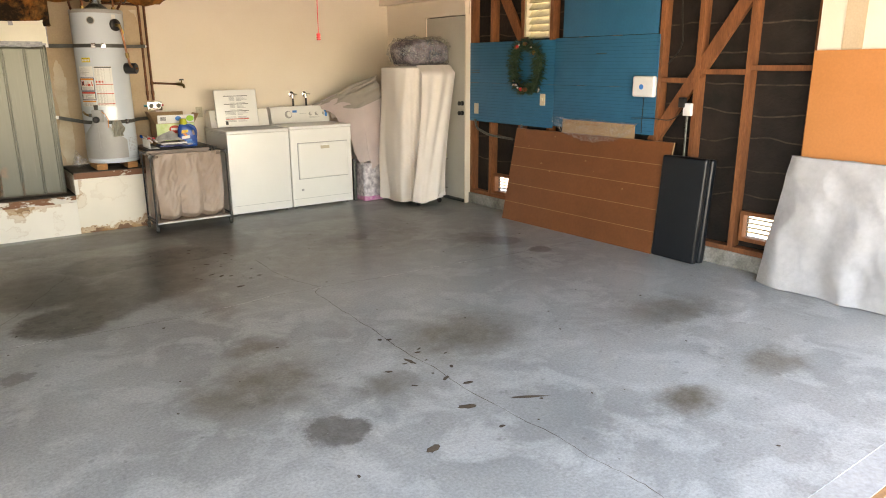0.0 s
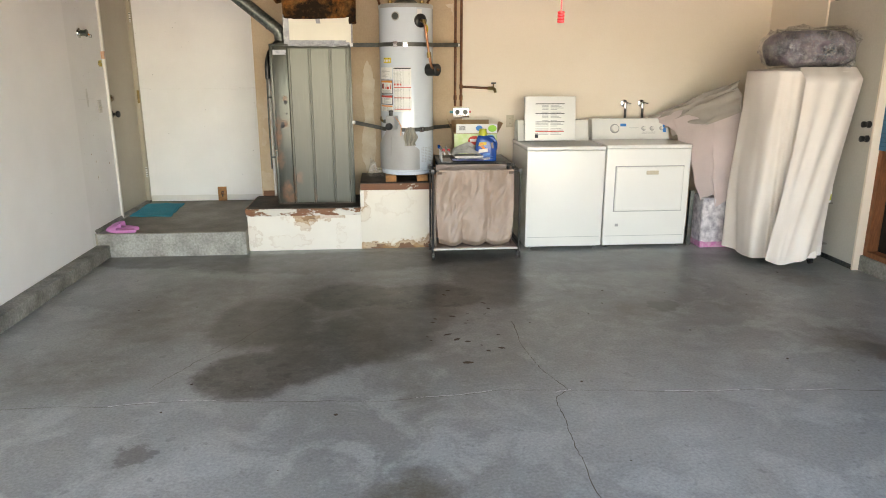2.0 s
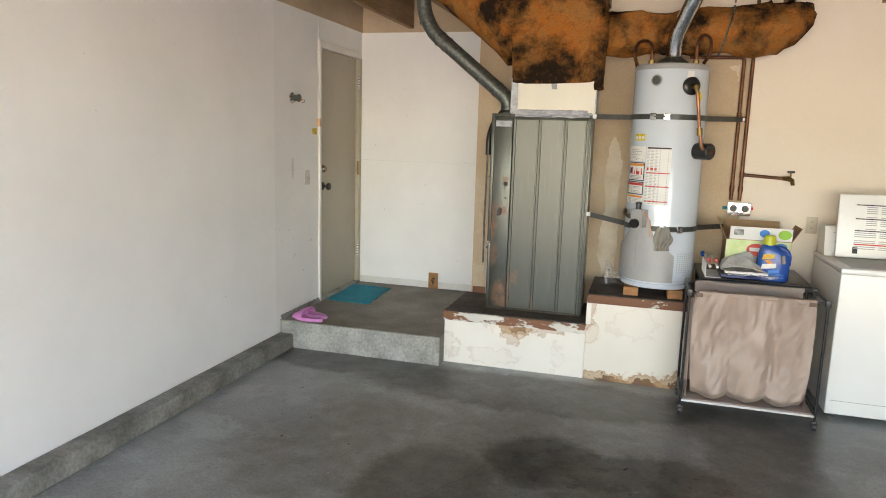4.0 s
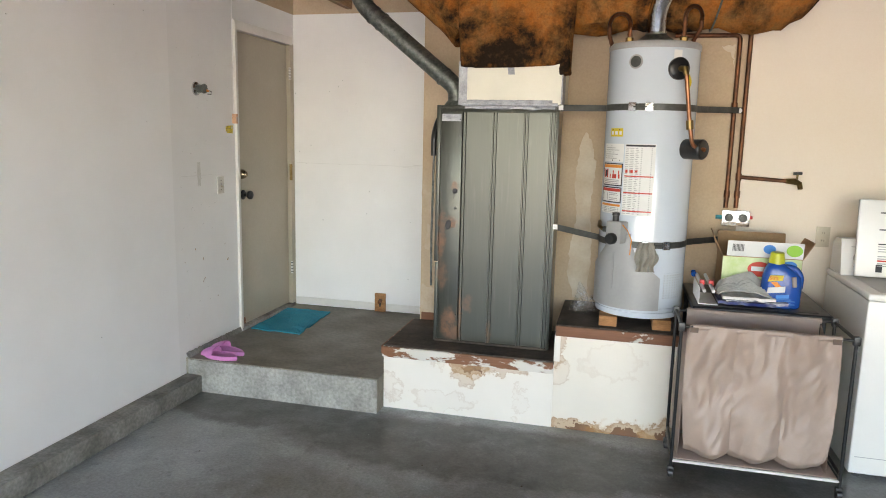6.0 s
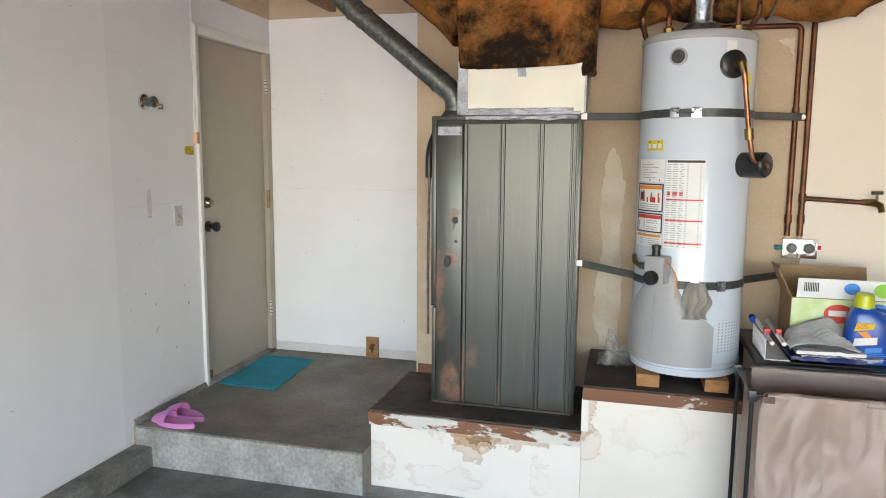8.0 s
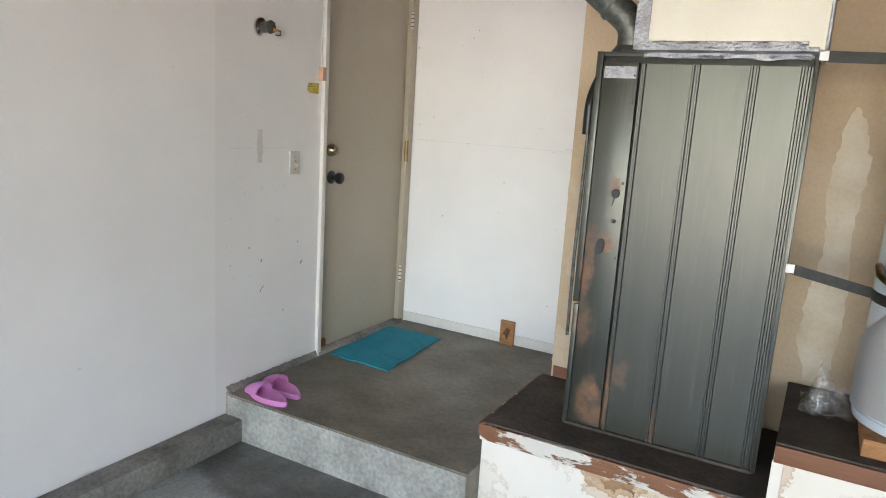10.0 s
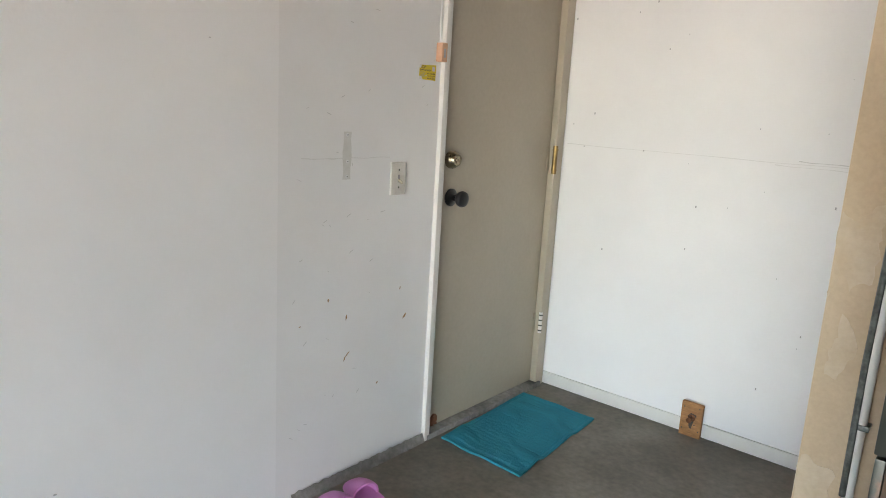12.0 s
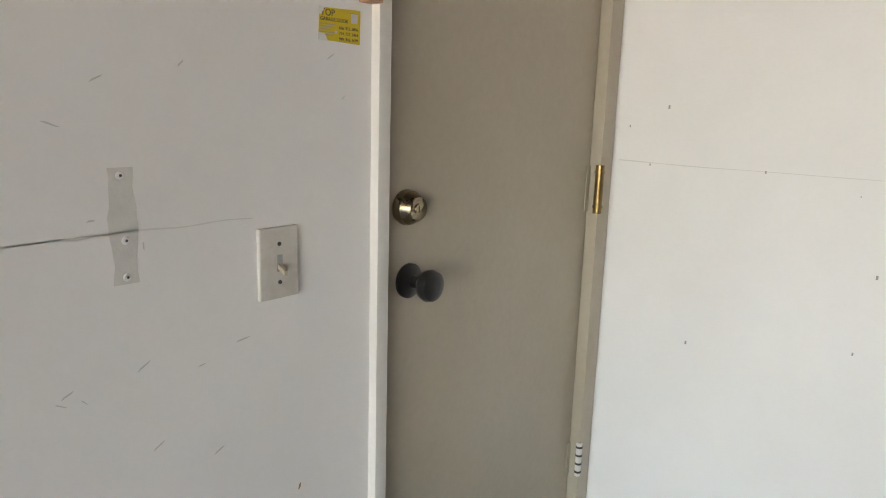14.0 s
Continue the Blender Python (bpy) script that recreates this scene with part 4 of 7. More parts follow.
# ---- platform, furnace, ducts ----
def platform():
    t = thing("equipment_platform", (1.4, 7.6, 0), "white plastered platform with water stains and peeling trim", "platform")
    Y = 7.335
    part("low_front", Shape().box(0.565, Y, 0, 1.5545, N - 0.008, LOW - 0.022, 0.003), "plaster", t, "white plaster with brown water stains")
    part("high_front", Shape().box(1.555, Y, 0, 2.22, N - 0.008, HIGH - 0.022, 0.003), "plaster_hi", t, "cream plaster, brown and bare at the foot")
    part("low_deck", Shape().box(0.567, Y - 0.004, LOW - 0.022, 1.5545, N - 0.01, LOW, 0.003), "deck", t, "dirty dark plywood top")
    part("high_deck", Shape().box(1.5555, Y - 0.004, HIGH - 0.022, 2.22, N - 0.01, HIGH, 0.003), "deck", t, "dirty dark plywood top")
    part("low_trim", Shape().box(0.562, Y - 0.018, LOW - 0.07, 1.552, Y - 0.0005, LOW - 0.008, 0.003), "peel", t, "brown trim board with peeling white paint")
    part("side_trim", Shape().box(0.555, Y - 0.018, LOW - 0.05, 0.5645, N - 0.02, LOW - 0.004, 0.002), "peel_brown", t)
    part("high_trim", Shape().box(1.557, Y - 0.018, HIGH - 0.062, 2.222, Y - 0.0005, HIGH - 0.006, 0.003), "peel_brown", t, "bare brown trim board")
    part("post_edge", Shape().box(1.5525, Y - 0.006, LOW, 1.585, Y - 0.0005, HIGH - 0.06, 0.002), "plaster", t)
platform()

def furnace():
    t = thing("furnace", (1.15, 7.7, LOW), "grey-green ribbed sheet metal furnace with rust", "furnace")
    x0, x1, y0, z0, z1 = 0.825, 1.492, 7.515, LOW, 1.765
    part("body", Shape().box(x0 + 0.004, y0 + 0.02, z0, x1 - 0.004, 7.90, z1 - 0.01, 0.003), "steel", t)
    # ribbed front, one folded sheet
    xs = [(0.965, 0)]
    for c in (0.972, 1.148, 1.325, 1.470):
        for d, h in ((-0.014, 0), (-0.011, 0.008), (-0.006, 0.008), (-0.003, 0.001), (0.003, 0.001), (0.006, 0.008), (0.011, 0.008), (0.014, 0)):
            xs.append((c + d, h))
    xs.append((x1, 0))
    xs = sorted(p for p in xs if p[0] >= 0.962)
    front = [Vector((x, y0 - h, 0)) for x, h in xs]
    s = Shape()
    s.rings([[Vector((p.x, p.y, z)) for p in front] + [Vector((x1, y0 + 0.018, z)), Vector((xs[0][0], y0 + 0.018, z))] for z in (z0 + 0.012, 0.8, 1.3, z1 - 0.035)])
    part("ribbed_panel", s, "steel", t, sharp=20)
    part("flat_panel", Shape().box(x0 + 0.012, y0 - 0.004, z0 + 0.012, 0.9605, y0 + 0.018, z1 - 0.03, 0.003), "steel", t, "rust-marked flat panel")
    part("corner_flange", Shape().box(x0 - 0.012, y0 - 0.010, 0.868, x0 + 0.011, y0 + 0.02, z1 + 0.004, 0.003), "steel", t)
    part("corner_flange", Shape().box(x0 - 0.008, y0 - 0.008, LOW + 0.004, x0 + 0.011, y0 + 0.02, 0.860, 0.003), "steel", t)
    part("edge_flange", Shape().box(x1 - 0.003, y0 - 0.012, z0 + 0.004, x1 + 0.012, y0 + 0.03, z1, 0.003), "steel", t)
    part("base_lip", Shape().box(x0, y0 - 0.012, z0, x1, y0 + 0.004, z0 + 0.012, 0.002), "deck", t)
    facing = lambda x, z: Matrix.Translation((x, y0 - 0.004, z)) @ Matrix.Rotation(radians(90), 4, "X")
    for x, z, r in ((0.928, 1.283, 0.013), (0.932, 1.184, 0.007)):
        part("hole", Shape().lathe([(r * 1.25, 0), (r * 1.15, 0.002), (r, 0.0015)], 0, 0, 0, 18, facing(x, z)), "ink", t, "dark knocked-out hole")
    part("keyhole_slot", Shape().poly([(0.916, y0 - 0.005, 1.238), (0.921, y0 - 0.005, 1.238), (0.930, y0 - 0.005, 1.275), (0.925, y0 - 0.005, 1.275)], (0, 0.003, 0)), "ink", t)
    oval = lambda k, e: [(0.892 + 0.015 * k * math.cos(a) + 0.003 * math.sin(a), y0 - 0.004 - e, 1.087 + 0.026 * k * math.copysign(abs(math.sin(a)) ** 0.8, math.sin(a))) for a in arc(25, 0, math.tau)[:-1]]
    part("hole", Shape().rings([oval(1.12, 0), oval(1.05, 0.002), oval(0.95, 0.0015)]), "ink", t, "dark oval knocked-out hole")
    for x in (0.95, 1.155, 1.478):
        for z in (0.55, 0.82, 1.05, 1.32, 1.6, 1.69):
            part("screw", Shape().lathe([(0.005, 0), (0.004, 0.003)], 0, 0, 0, 8, Matrix.Translation((x, y0 - 0.004 if x < 0.96 else y0 - 0.0005, z)) @ Matrix.Rotation(radians(90), 4, "X")), "iron", t)
    part("top_tape", Shape().sheet(lambda u, v: Vector((0.975 + 0.505 * u, y0 - 0.010 - 0.004 * noise.noise(Vector((u * 14, v * 3, 0))), z1 - 0.016 + 0.022 * v + 0.008 * noise.noise(Vector((u * 6, 0, 3))) * (1 - v))), 60, 6, 0.002), "tape", t, "wrinkled silver foil tape")
    part("foil_label", Shape().box(x0 + 0.018, y0 - 0.0055, z1 - 0.085, 0.955, y0 - 0.004, z1 - 0.045), "tape", t)
    part("cap", Shape().box(x0, y0, z1 - 0.012, x1, 7.9, z1 + 0.004, 0.003), "steel", t)
furnace()

def plenum():
    t = thing("duct_plenum", (1.24, 7.66, 1.78), "white duct board plenum edged with silver tape", "plenum")
    y = 7.435
    part("board", Shape().box(0.962, y, 1.772, 1.514, 7.90, 2.02, 0.004), "duct_board", t)
    part("edge_tape", Shape().sheet(lambda u, v: Vector((0.955 + 0.046 * u, y - 0.003 - 0.003 * noise.noise(Vector((u * 4, v * 22, 1))), 1.768 + 0.235 * v)), 6, 30, 0.002), "tape", t)
    part("side_tape", Shape().box(0.952, y - 0.002, 1.768, 0.9615, 7.6, 2.0, 0.002), "tape", t)
    part("edge_tape", Shape().box(1.5145, y - 0.002, 1.775, 1.522, 7.6, 2.0, 0.002), "tape", t)
    part("seam_tape", Shape().sheet(lambda u, v: Vector((0.97 + 0.50 * u, y - 0.004 - 0.007 * v * (1 - v) - 0.004 * noise.noise(Vector((u * 16, v * 4, 5))), 1.795 - 0.026 * v)), 50, 6, 0.002), "tape", t)
    part("ledge", Shape().box(0.96, y - 0.008, 1.766, 1.50, y + 0.08, 1.780, 0.003), "tape", t)
    part("tape_patch", Shape().sheet(lambda u, v: Vector((1.215 + 0.036 * u + 0.012 * (1 - v), y - 0.006 - 0.004 * noise.noise(Vector((u * 5, v * 14, 8))), 1.93 + 0.10 * v)), 8, 14, 0.002), "tape", t)
plenum()

def lumpy(rings, amount, scale):
    return [[wobble(p, amount, scale) + noise.noise_vector(Vector(p) * scale * 3.1) * amount * 0.45 for p in r] for r in rings]

def wool_box(name, x0, x1, y0, y1, z0, z1, amount=0.022):
    rows = []
    for k in range(19):
        z = z0 + (z1 - z0) * k / 18
        r = []
        for i in range(56):
            a = math.tau * i / 56
            c, s_ = math.cos(a), math.sin(a)
            p = 0.18
            x = (x0 + x1) / 2 + (x1 - x0) / 2 * math.copysign(abs(c) ** p, c)
            y = (y0 + y1) / 2 + (y1 - y0) / 2 * math.copysign(abs(s_) ** p, s_)
            r.append(Vector((x, y, z - (0.02 if k == 0 else 0) * abs(noise.noise(Vector((x * 9, y * 9, 0)))))))
        rows.append(r)
    return Shape().rings(lumpy(rows, amount, 4))

def ducts():
    t = thing("insulated_duct", (1.24, 7.66, 2.0), "ducts wrapped in sooty orange fibreglass wool", "duct")
    part("riser_wrap", wool_box("riser", 0.945, 1.535, 7.41, 7.92, 1.985, TOP + 0.0), "wool", t)
    part("torn_edge", Shape().rings(lumpy([[Vector((1.53 + 0.030 * math.cos(a), 7.46 + 0.05 * math.sin(a), z)) for a in arc(15, 0, 6.0)] for z in (1.93, 1.96, 2.02, 2.1, 2.25, 2.4)], 0.018, 9)), "wool", t)
    c = Vector((0, 7.70, 2.36))
    pts = [Vector((1.48 + 0.09 * k, 7.70, 2.315 + 0.002 * k)) for k in range(12)]
    pts += [Vector((2.50 + 0.17 * math.sin(a), 7.70 + 0.05 * a, 2.337 + 0.13 * (1 - math.cos(a)))) for a in arc(9, 0.25, 1.75)]
    rad = [0.135, 0.14] + [0.136 + 0.010 * math.sin(k * 1.7) for k in range(10)] + [0.142, 0.148, 0.152, 0.155, 0.155, 0.155, 0.15, 0.14, 0.11]
    s = Shape()
    rings, d0 = [], None
    for i, p in enumerate(pts):
        d = (pts[min(i + 1, len(pts) - 1)] - pts[max(i - 1, 0)]).normalized()
        side = Vector((0, 1, 0))
        up = d.cross(side)
        rings.append([p + (side * math.cos(a) + up * math.sin(a)) * rad[i] for a in arc(37, 0, math.tau)[:-1]])
    part("branch_wrap", s.rings(lumpy(rings, 0.045, 7)), "wool", t)
    pts = [Vector((1.02 - 0.075 * k, 7.66 - 0.004 * k, 2.25 + 0.075 * k)) for k in range(9)]
    rings = []
    for i, p in enumerate(pts):
        d = (Vector((-1, 0, 0.95))).normalized()
        side = Vector((0, 1, 0))
        up = d.cross(side)
        r = 0.185 + 0.012 * i
        rings.append([p + (side * math.cos(a) + up * math.sin(a)) * r for a in arc(37, 0, math.tau)[:-1]])
    part("side_wrap", Shape().rings(lumpy(rings, 0.04, 5)), "wool", t)
    part("hanger_strap", Shape().tube([Vector((2.30 + 0.035 * math.sin(a), 7.70 + 0.152 * math.cos(a), 2.332 + 0.152 * math.sin(a))) for a in arc(33, 0, math.tau)], 0.006, 6), "galv", t, "galvanised hanger strap")
    part("hanger_strap", Shape().tube([(2.325, 7.56, 2.48), (2.34, 7.55, TOP)], 0.006, 6), "galv", t)
ducts()

def bend(points, r_bend=0.08, n=6):
    """Rounds the corners of a line of points."""
    P = [Vector(p) for p in points]
    out = [P[0]]
    for a, b, c in zip(P, P[1:], P[2:]):
        u, v = (a - b).normalized(), (c - b).normalized()
        k = min(r_bend, (a - b).length * 0.45, (c - b).length * 0.45)
        for i in range(n + 1):
            w = i / n
            out.append((b + u * k).lerp(b, w).lerp(b.lerp(b + v * k, w), w))
    return out + [P[-1]]

def vent_pipe():
    t = thing("vent_pipe", (0.9, 7.6, 1.77), "spangled galvanised vent pipe rising from the furnace", "pipe")
    line = bend([(0.905, 7.60, 1.765), (0.905, 7.60, 1.87), (0.34, 7.58, 2.33), (0.27, 7.58, 2.48), (0.27, 7.58, TOP)], 0.07)
    part("pipe", Shape().tube(line, 0.052, 24), "galv", t)
    for a, b in (((0.405, 7.582, 2.277), (0.395, 7.582, 2.285)), ((0.455, 7.584, 2.237), (0.445, 7.584, 2.245)), ((0.30, 7.58, 2.40), (0.295, 7.58, 2.41)), ((0.83, 7.597, 1.93), (0.82, 7.597, 1.938))):
        part("crimp", Shape().tube([a, b], 0.056, 24), "galv", t)
    part("collar", Shape().lathe([(0.07, 0), (0.07, 0.01), (0.055, 0.03)], 0.905, 7.60, 1.766, 24), "galv", t)
vent_pipe()

def hoses():
    t = thing("black_hose", (0.80, 7.62, 1.5), "black foam-covered refrigerant hose beside the furnace", "hose")
    part("foam", Shape().tube(bend([(0.775, 7.60, 1.48), (0.775, 7.60, 1.62), (0.80, 7.66, 1.72), (0.86, 7.72, 1.73)], 0.08), 0.020, 14), "black", t)
    part("thin_line", Shape().tube([(0.755, 7.66, LOW + 0.3), (0.752, 7.66, 1.0), (0.758, 7.66, 1.5), (0.775, 7.62, 1.55)], 0.007, 8), "galv", t)
    c = thing("white_conduit", (0.68, N - 0.03, LOW), "white painted pipe fixed to the wall", "pipe")
    part("pipe", Shape().tube([(0.735, N - 0.03, LOW), (0.735, N - 0.03, 1.6)], 0.013, 12), "trim", c)
    for z in (0.75, 1.3):
        part("clip", Shape().box(0.715, N - 0.046, z, 0.755, N - 0.006, z + 0.015, 0.002), "galv", c)
    v = thing("gas_valve", (0.76, 7.9, 1.02), "small dark gas valve on the wall", "valve")
    part("body", Shape().lathe([(0.02, 0), (0.024, 0.02), (0.02, 0.05), (0.012, 0.055), (0.012, 0.12)], 0.785, N - 0.05, 0.95, 12), "iron", v)
    part("lever", Shape().box(0.76, N - 0.085, 0.985, 0.81, N - 0.07, 0.995, 0.002), "brass", v)
hoses()

def water_heater():
    cx, cy, R = 1.984, 7.615, 0.234
    t = thing("water_heater", (cx, cy, HIGH), "tall white gas water heater strapped to the wall", "water heater")
    part("tank", Shape().lathe([(R - 0.004, 0.70), (R, 0.705), (R, 2.065), (R - 0.002, 2.07)], cx, cy, 0, 72), "heater", t)
    part("base_ring", Shape().lathe([(R - 0.012, 0.650), (R - 0.002, 0.653), (R + 0.002, 0.67), (R + 0.002, 0.682), (R - 0.006, 0.684), (R - 0.006, 0.69), (R + 0.003, 0.692), (R + 0.003, 0.706), (R, 0.708)], cx, cy, 0, 72), "heater", t)
    part("top_cap", Shape().lathe([(R + 0.002, 2.062), (R + 0.004, 2.066), (R + 0.004, 2.088), (R - 0.002, 2.096), (0.12, 2.10), (0.05, 2.10)], cx, cy, 0, 72), "heater_grey", t, "grey top rim")
    def on(a, z, dr=0.0):
        a = radians(a)
        return Vector((cx + (R + dr) * math.sin(a), cy - (R + dr) * math.cos(a), z))
    def wrap(name, a0, a1, z0, z1, material, lift, label="", parent=None):
        n = max(2, int(abs(a1 - a0) / 5))
        s = Shape()
        ring = lambda z: [on(a, z, 0.0005) for a in arc(n, a0, a1)] + [on(a, z, lift) for a in arc(n, a1, a0)]
        s.rings([ring(z0), ring(z1)])
        return part(name, s, material, parent or t, label)
    # grey access cover, shouldered towards the gas valve
    s = Shape()
    rows = []
    for k in range(22):
        z = 0.700 + 0.405 * k / 21
        zz = min(0.999, k / 21)
        half = 56 if zz < 0.52 else 15 + 41 * (1 - ((zz - 0.52) / 0.48)) ** 2.0
        right = 55 if zz < 0.44 else 15 + 40 * (1 - ((zz - 0.44) / 0.56)) ** 2.2
        a0, a1 = -31 - half, -31 + right
        rows.append([on(a, z, -0.002) for a in arc(15, a0, a1)] + [on(a, z, 0.022 - 0.012 * (abs(2 * i / 14 - 1) ** 4) - 0.012 * (zz > 0.97)) for i, a in enumerate(arc(15, a1, a0))])
    part("access_cover", s.rings(rows), "heater_grey", t, "moulded grey plastic access cover")
    part("cover_rib", Shape().tube([on(-35, 0.80, 0.022), on(-35, 1.0, 0.022)], 0.004, 8), "heater_grey", t)
    g = wrap("grille", 29, 69, 0.76, 0.90, "heater", 0.002, "perforated air grille")
    for i in range(9):
        for j in range(10):
            a = 31 + 4.5 * i
            p = on(a, 0.766 + 0.0135 * j, 0.0022)
            q = on(a, 0.766 + 0.0135 * j, 0.0035)
            part("grille_hole", Shape().tube([p, q], 0.0042, 6), "grey_ink", g)
    # labels
    lab = wrap("label", -71, -33, 1.480, 1.575, "paper", 0.0012, "white printed data label")
    for k in range(7):
        wrap("print_line", -68, -68 + 14 + (k * 7) % 16, 1.562 - k * 0.011, 1.565 - k * 0.011, "grey_ink", 0.0016, "", lab)
    wrap("barcode", -52, -38, 1.484, 1.491, "ink", 0.0016, "", lab)
    y = wrap("yellow_label", -58, -36, 1.612, 1.656, "yellow", 0.0012, "small yellow label")
    wrap("print_box", -56, -38, 1.622, 1.640, "paper", 0.0016, "", y)
    wrap("print_line", -55, -41, 1.645, 1.651, "ink", 0.0016, "", y)
    for z0, z1, band in ((1.352, 1.472, "orange_ink"), (1.262, 1.346, "red_ink")):
        w = wrap("warning_label", -73, -33, z0, z1, "ink", 0.0012, "black-edged warning label")
        wrap("panel", -70.5, -34.5, z0 + 0.006, z1 - 0.006, "paper", 0.0017, "", w)
        wrap("band", -70.5, -34.5, z1 - 0.024, z1 - 0.008, band, 0.0021, "", w)
        if band == "orange_ink":
            wrap("flame", -55, -37, z0 + 0.040, z0 + 0.062, "red_ink", 0.0021, "", w)
            wrap("flame", -49, -38, z0 + 0.062, z0 + 0.082, "red_ink", 0.0021, "", w)
            wrap("symbol", -68, -59, z0 + 0.042, z0 + 0.088, "red_ink", 0.0021, "", w)
            wrap("symbol_core", -66, -61, z0 + 0.048, z0 + 0.082, "ink", 0.0024, "", w)
            for k in range(3):
                wrap("print_line", -68, -38, z0 + 0.011 + 0.009 * k, z0 + 0.015 + 0.009 * k, "grey_ink", 0.0021, "", w)
        else:
            wrap("picture", -69, -57, z0 + 0.012, z0 + 0.052, "grey_ink", 0.0021, "", w)
            for k in range(5):
                wrap("print_line", -54, -38 - k % 3, z0 + 0.013 + 0.009 * k, z0 + 0.0165 + 0.009 * k, "grey_ink", 0.0021, "", w)
    w = wrap("notice", -73, -33, 1.203, 1.257, "paper", 0.0012, "white notice")
    wrap("band", -72, -34, 1.243, 1.255, "orange_ink", 0.0016, "", w)
    for k in range(4):
        wrap("print_line", -70, -53, 1.208 + 0.0085 * k, 1.2115 + 0.0085 * k, "grey_ink", 0.0016, "", w)
        wrap("print_line", -51, -36, 1.208 + 0.0085 * k, 1.2115 + 0.0085 * k, "grey_ink", 0.0016, "", w)
    w = wrap("instruction_sheet", -31, 8, 1.203, 1.575, "paper", 0.0012, "tall sheet of small printed instructions")
    wrap("band", -30, 7, 1.562, 1.572, "ink", 0.0016, "", w)
    for z in (1.405, 1.318, 1.222):
        wrap("band", -30, 7, z, z + 0.006, "red_ink", 0.0016, "", w)
    wrap("red_note", -29, -13, 1.425, 1.442, "red_ink", 0.0015, "", w)
    for k in range(37):
        z = 1.210 + 0.0095 * k
        wrap("print_line", -30, -14 + (k * 5) % 3, z, z + 0.0030, "grey_ink", 0.0016, "", w)
        wrap("print_line", -10, 4 + (k * 3) % 3, z, z + 0.0030, "grey_ink", 0.0016, "", w)
    def boss(name, a, z, prof, material, label="", parent=None):
        a_ = radians(a)
        m = Matrix.Translation(on(a, z, -0.004)) @ Matrix.Rotation(a_, 4, "Z") @ Matrix.Rotation(radians(90), 4, "X")
        return part(name, Shape().lathe(prof, 0, 0, 0, 28, m), material, parent or t, label)
    b = boss("badge", -24, 1.992, [(0.036, 0), (0.036, 0.006), (0.034, 0.007)], "heater_grey", "round grey maker's badge")
    boss("badge_ring", -24, 1.992, [(0.028, 0.006), (0.028, 0.008), (0.025, 0.008)], "iron", "", b)
    wrap("notice", 22, 33, 1.99, 2.05, "paper", 0.0012)
    boss("port_cover", 29, 1.957, [(0.056, 0), (0.056, 0.02), (0.048, 0.026), (0.02, 0.028)], "black", "round black foam port cover")
    boss("port_cover", 52, 1.555, [(0.052, 0), (0.052, 0.10), (0.045, 0.108), (0.01, 0.11)], "black", "black foam sleeve on a pipe")
    part("relief_valve", Shape().tube([on(29, 1.955, 0.02), on(29, 1.95, 0.06), on(30, 1.92, 0.068)], [0.016, 0.018, 0.013], 12), "brass", t, "brass relief valve")
    part("tag", Shape().sheet(lambda u, v: on(32 + 3 * u + 3 * v, 1.925 - 0.075 * v, 0.055 + 0.012 * math.sin(v * 4)), 4, 8, 0.001), "yellow", t, "yellow tag")
    part("relief_pipe", Shape().tube(bend([on(30, 1.925, 0.068), on(36, 1.70, 0.075), on(41, 1.57, 0.08), on(52, 1.553, 0.11)], 0.03), 0.0105, 14), "copper_new", t, "bright copper discharge pipe")
    part("coupling", Shape().tube([on(36.3, 1.70, 0.075), on(37.3, 1.655, 0.076)], 0.018, 14), "brass", t)
    # gas valve
    a = radians(-31)
    m = Matrix.Translation(on(-31, 1.10, 0.035)) @ Matrix.Rotation(a, 4, "Z")
    gv = part("gas_control", Shape().box(-0.045, -0.035, -0.045, 0.045, 0.035, 0.07, 0.006, 2, m), "heater_grey", t, "grey gas control valve")
    part("control_knob", Shape().lathe([(0.031, 0), (0.031, 0.02), (0.026, 0.03), (0.008, 0.031)], 0, 0, 0, 24, m @ Matrix.Translation((-0.005, -0.034, -0.02)) @ Matrix.Rotation(radians(90), 4, "X")), "black", gv)
    part("reset_button", Shape().lathe([(0.017, 0.07), (0.017, 0.10), (0.02, 0.101), (0.02, 0.115), (0.01, 0.118)], 0, 0, 0, 16, m @ Matrix.Translation((-0.01, 0, 0))), "black", gv)
    part("gas_line", Shape().tube([m @ Vector((-0.045, 0, 0.02)), m @ Vector((-0.09, 0.005, 0.02)), m @ Vector((-0.12, 0.02, 0.03)), m @ Vector((-0.17, 0.10, 0.045))], 0.011, 10), "brass", gv, "brass gas fitting")
    part("gas_nut", Shape().tube([m @ Vector((-0.058, 0, 0.02)), m @ Vector((-0.08, 0, 0.02))], 0.017, 6), "galv", gv)
    part("lead", Shape().tube([m @ Vector((0.04, -0.02, 0.06)), m @ Vector((0.075, -0.02, 0.03)), m @ Vector((0.09, 0.0, -0.02)), m @ Vector((0.085, 0.0, -0.10))], 0.003, 6), "orange_ink", gv, "orange lead")
    # straps
    for z, sag in ((1.765, 0.0), (1.085, 0.035)):
        st_ = Shape()
        line = [on(b_, z - sag, 0.002) for b_ in arc(25, -88, 88)]
        left, right = Vector((1.512, 7.50, z + sag * 0.8 - 0.005)), Vector((2.50, N - 0.012, z + 0.012 - sag * 1.6))
        pts = [left] + line + [right]
        rows = [[p + Vector((0, 0, h)) for p in pts] for h in (-0.017, 0.017)]
        vs = [[st_.bm.verts.new(p) for p in r] for r in rows]
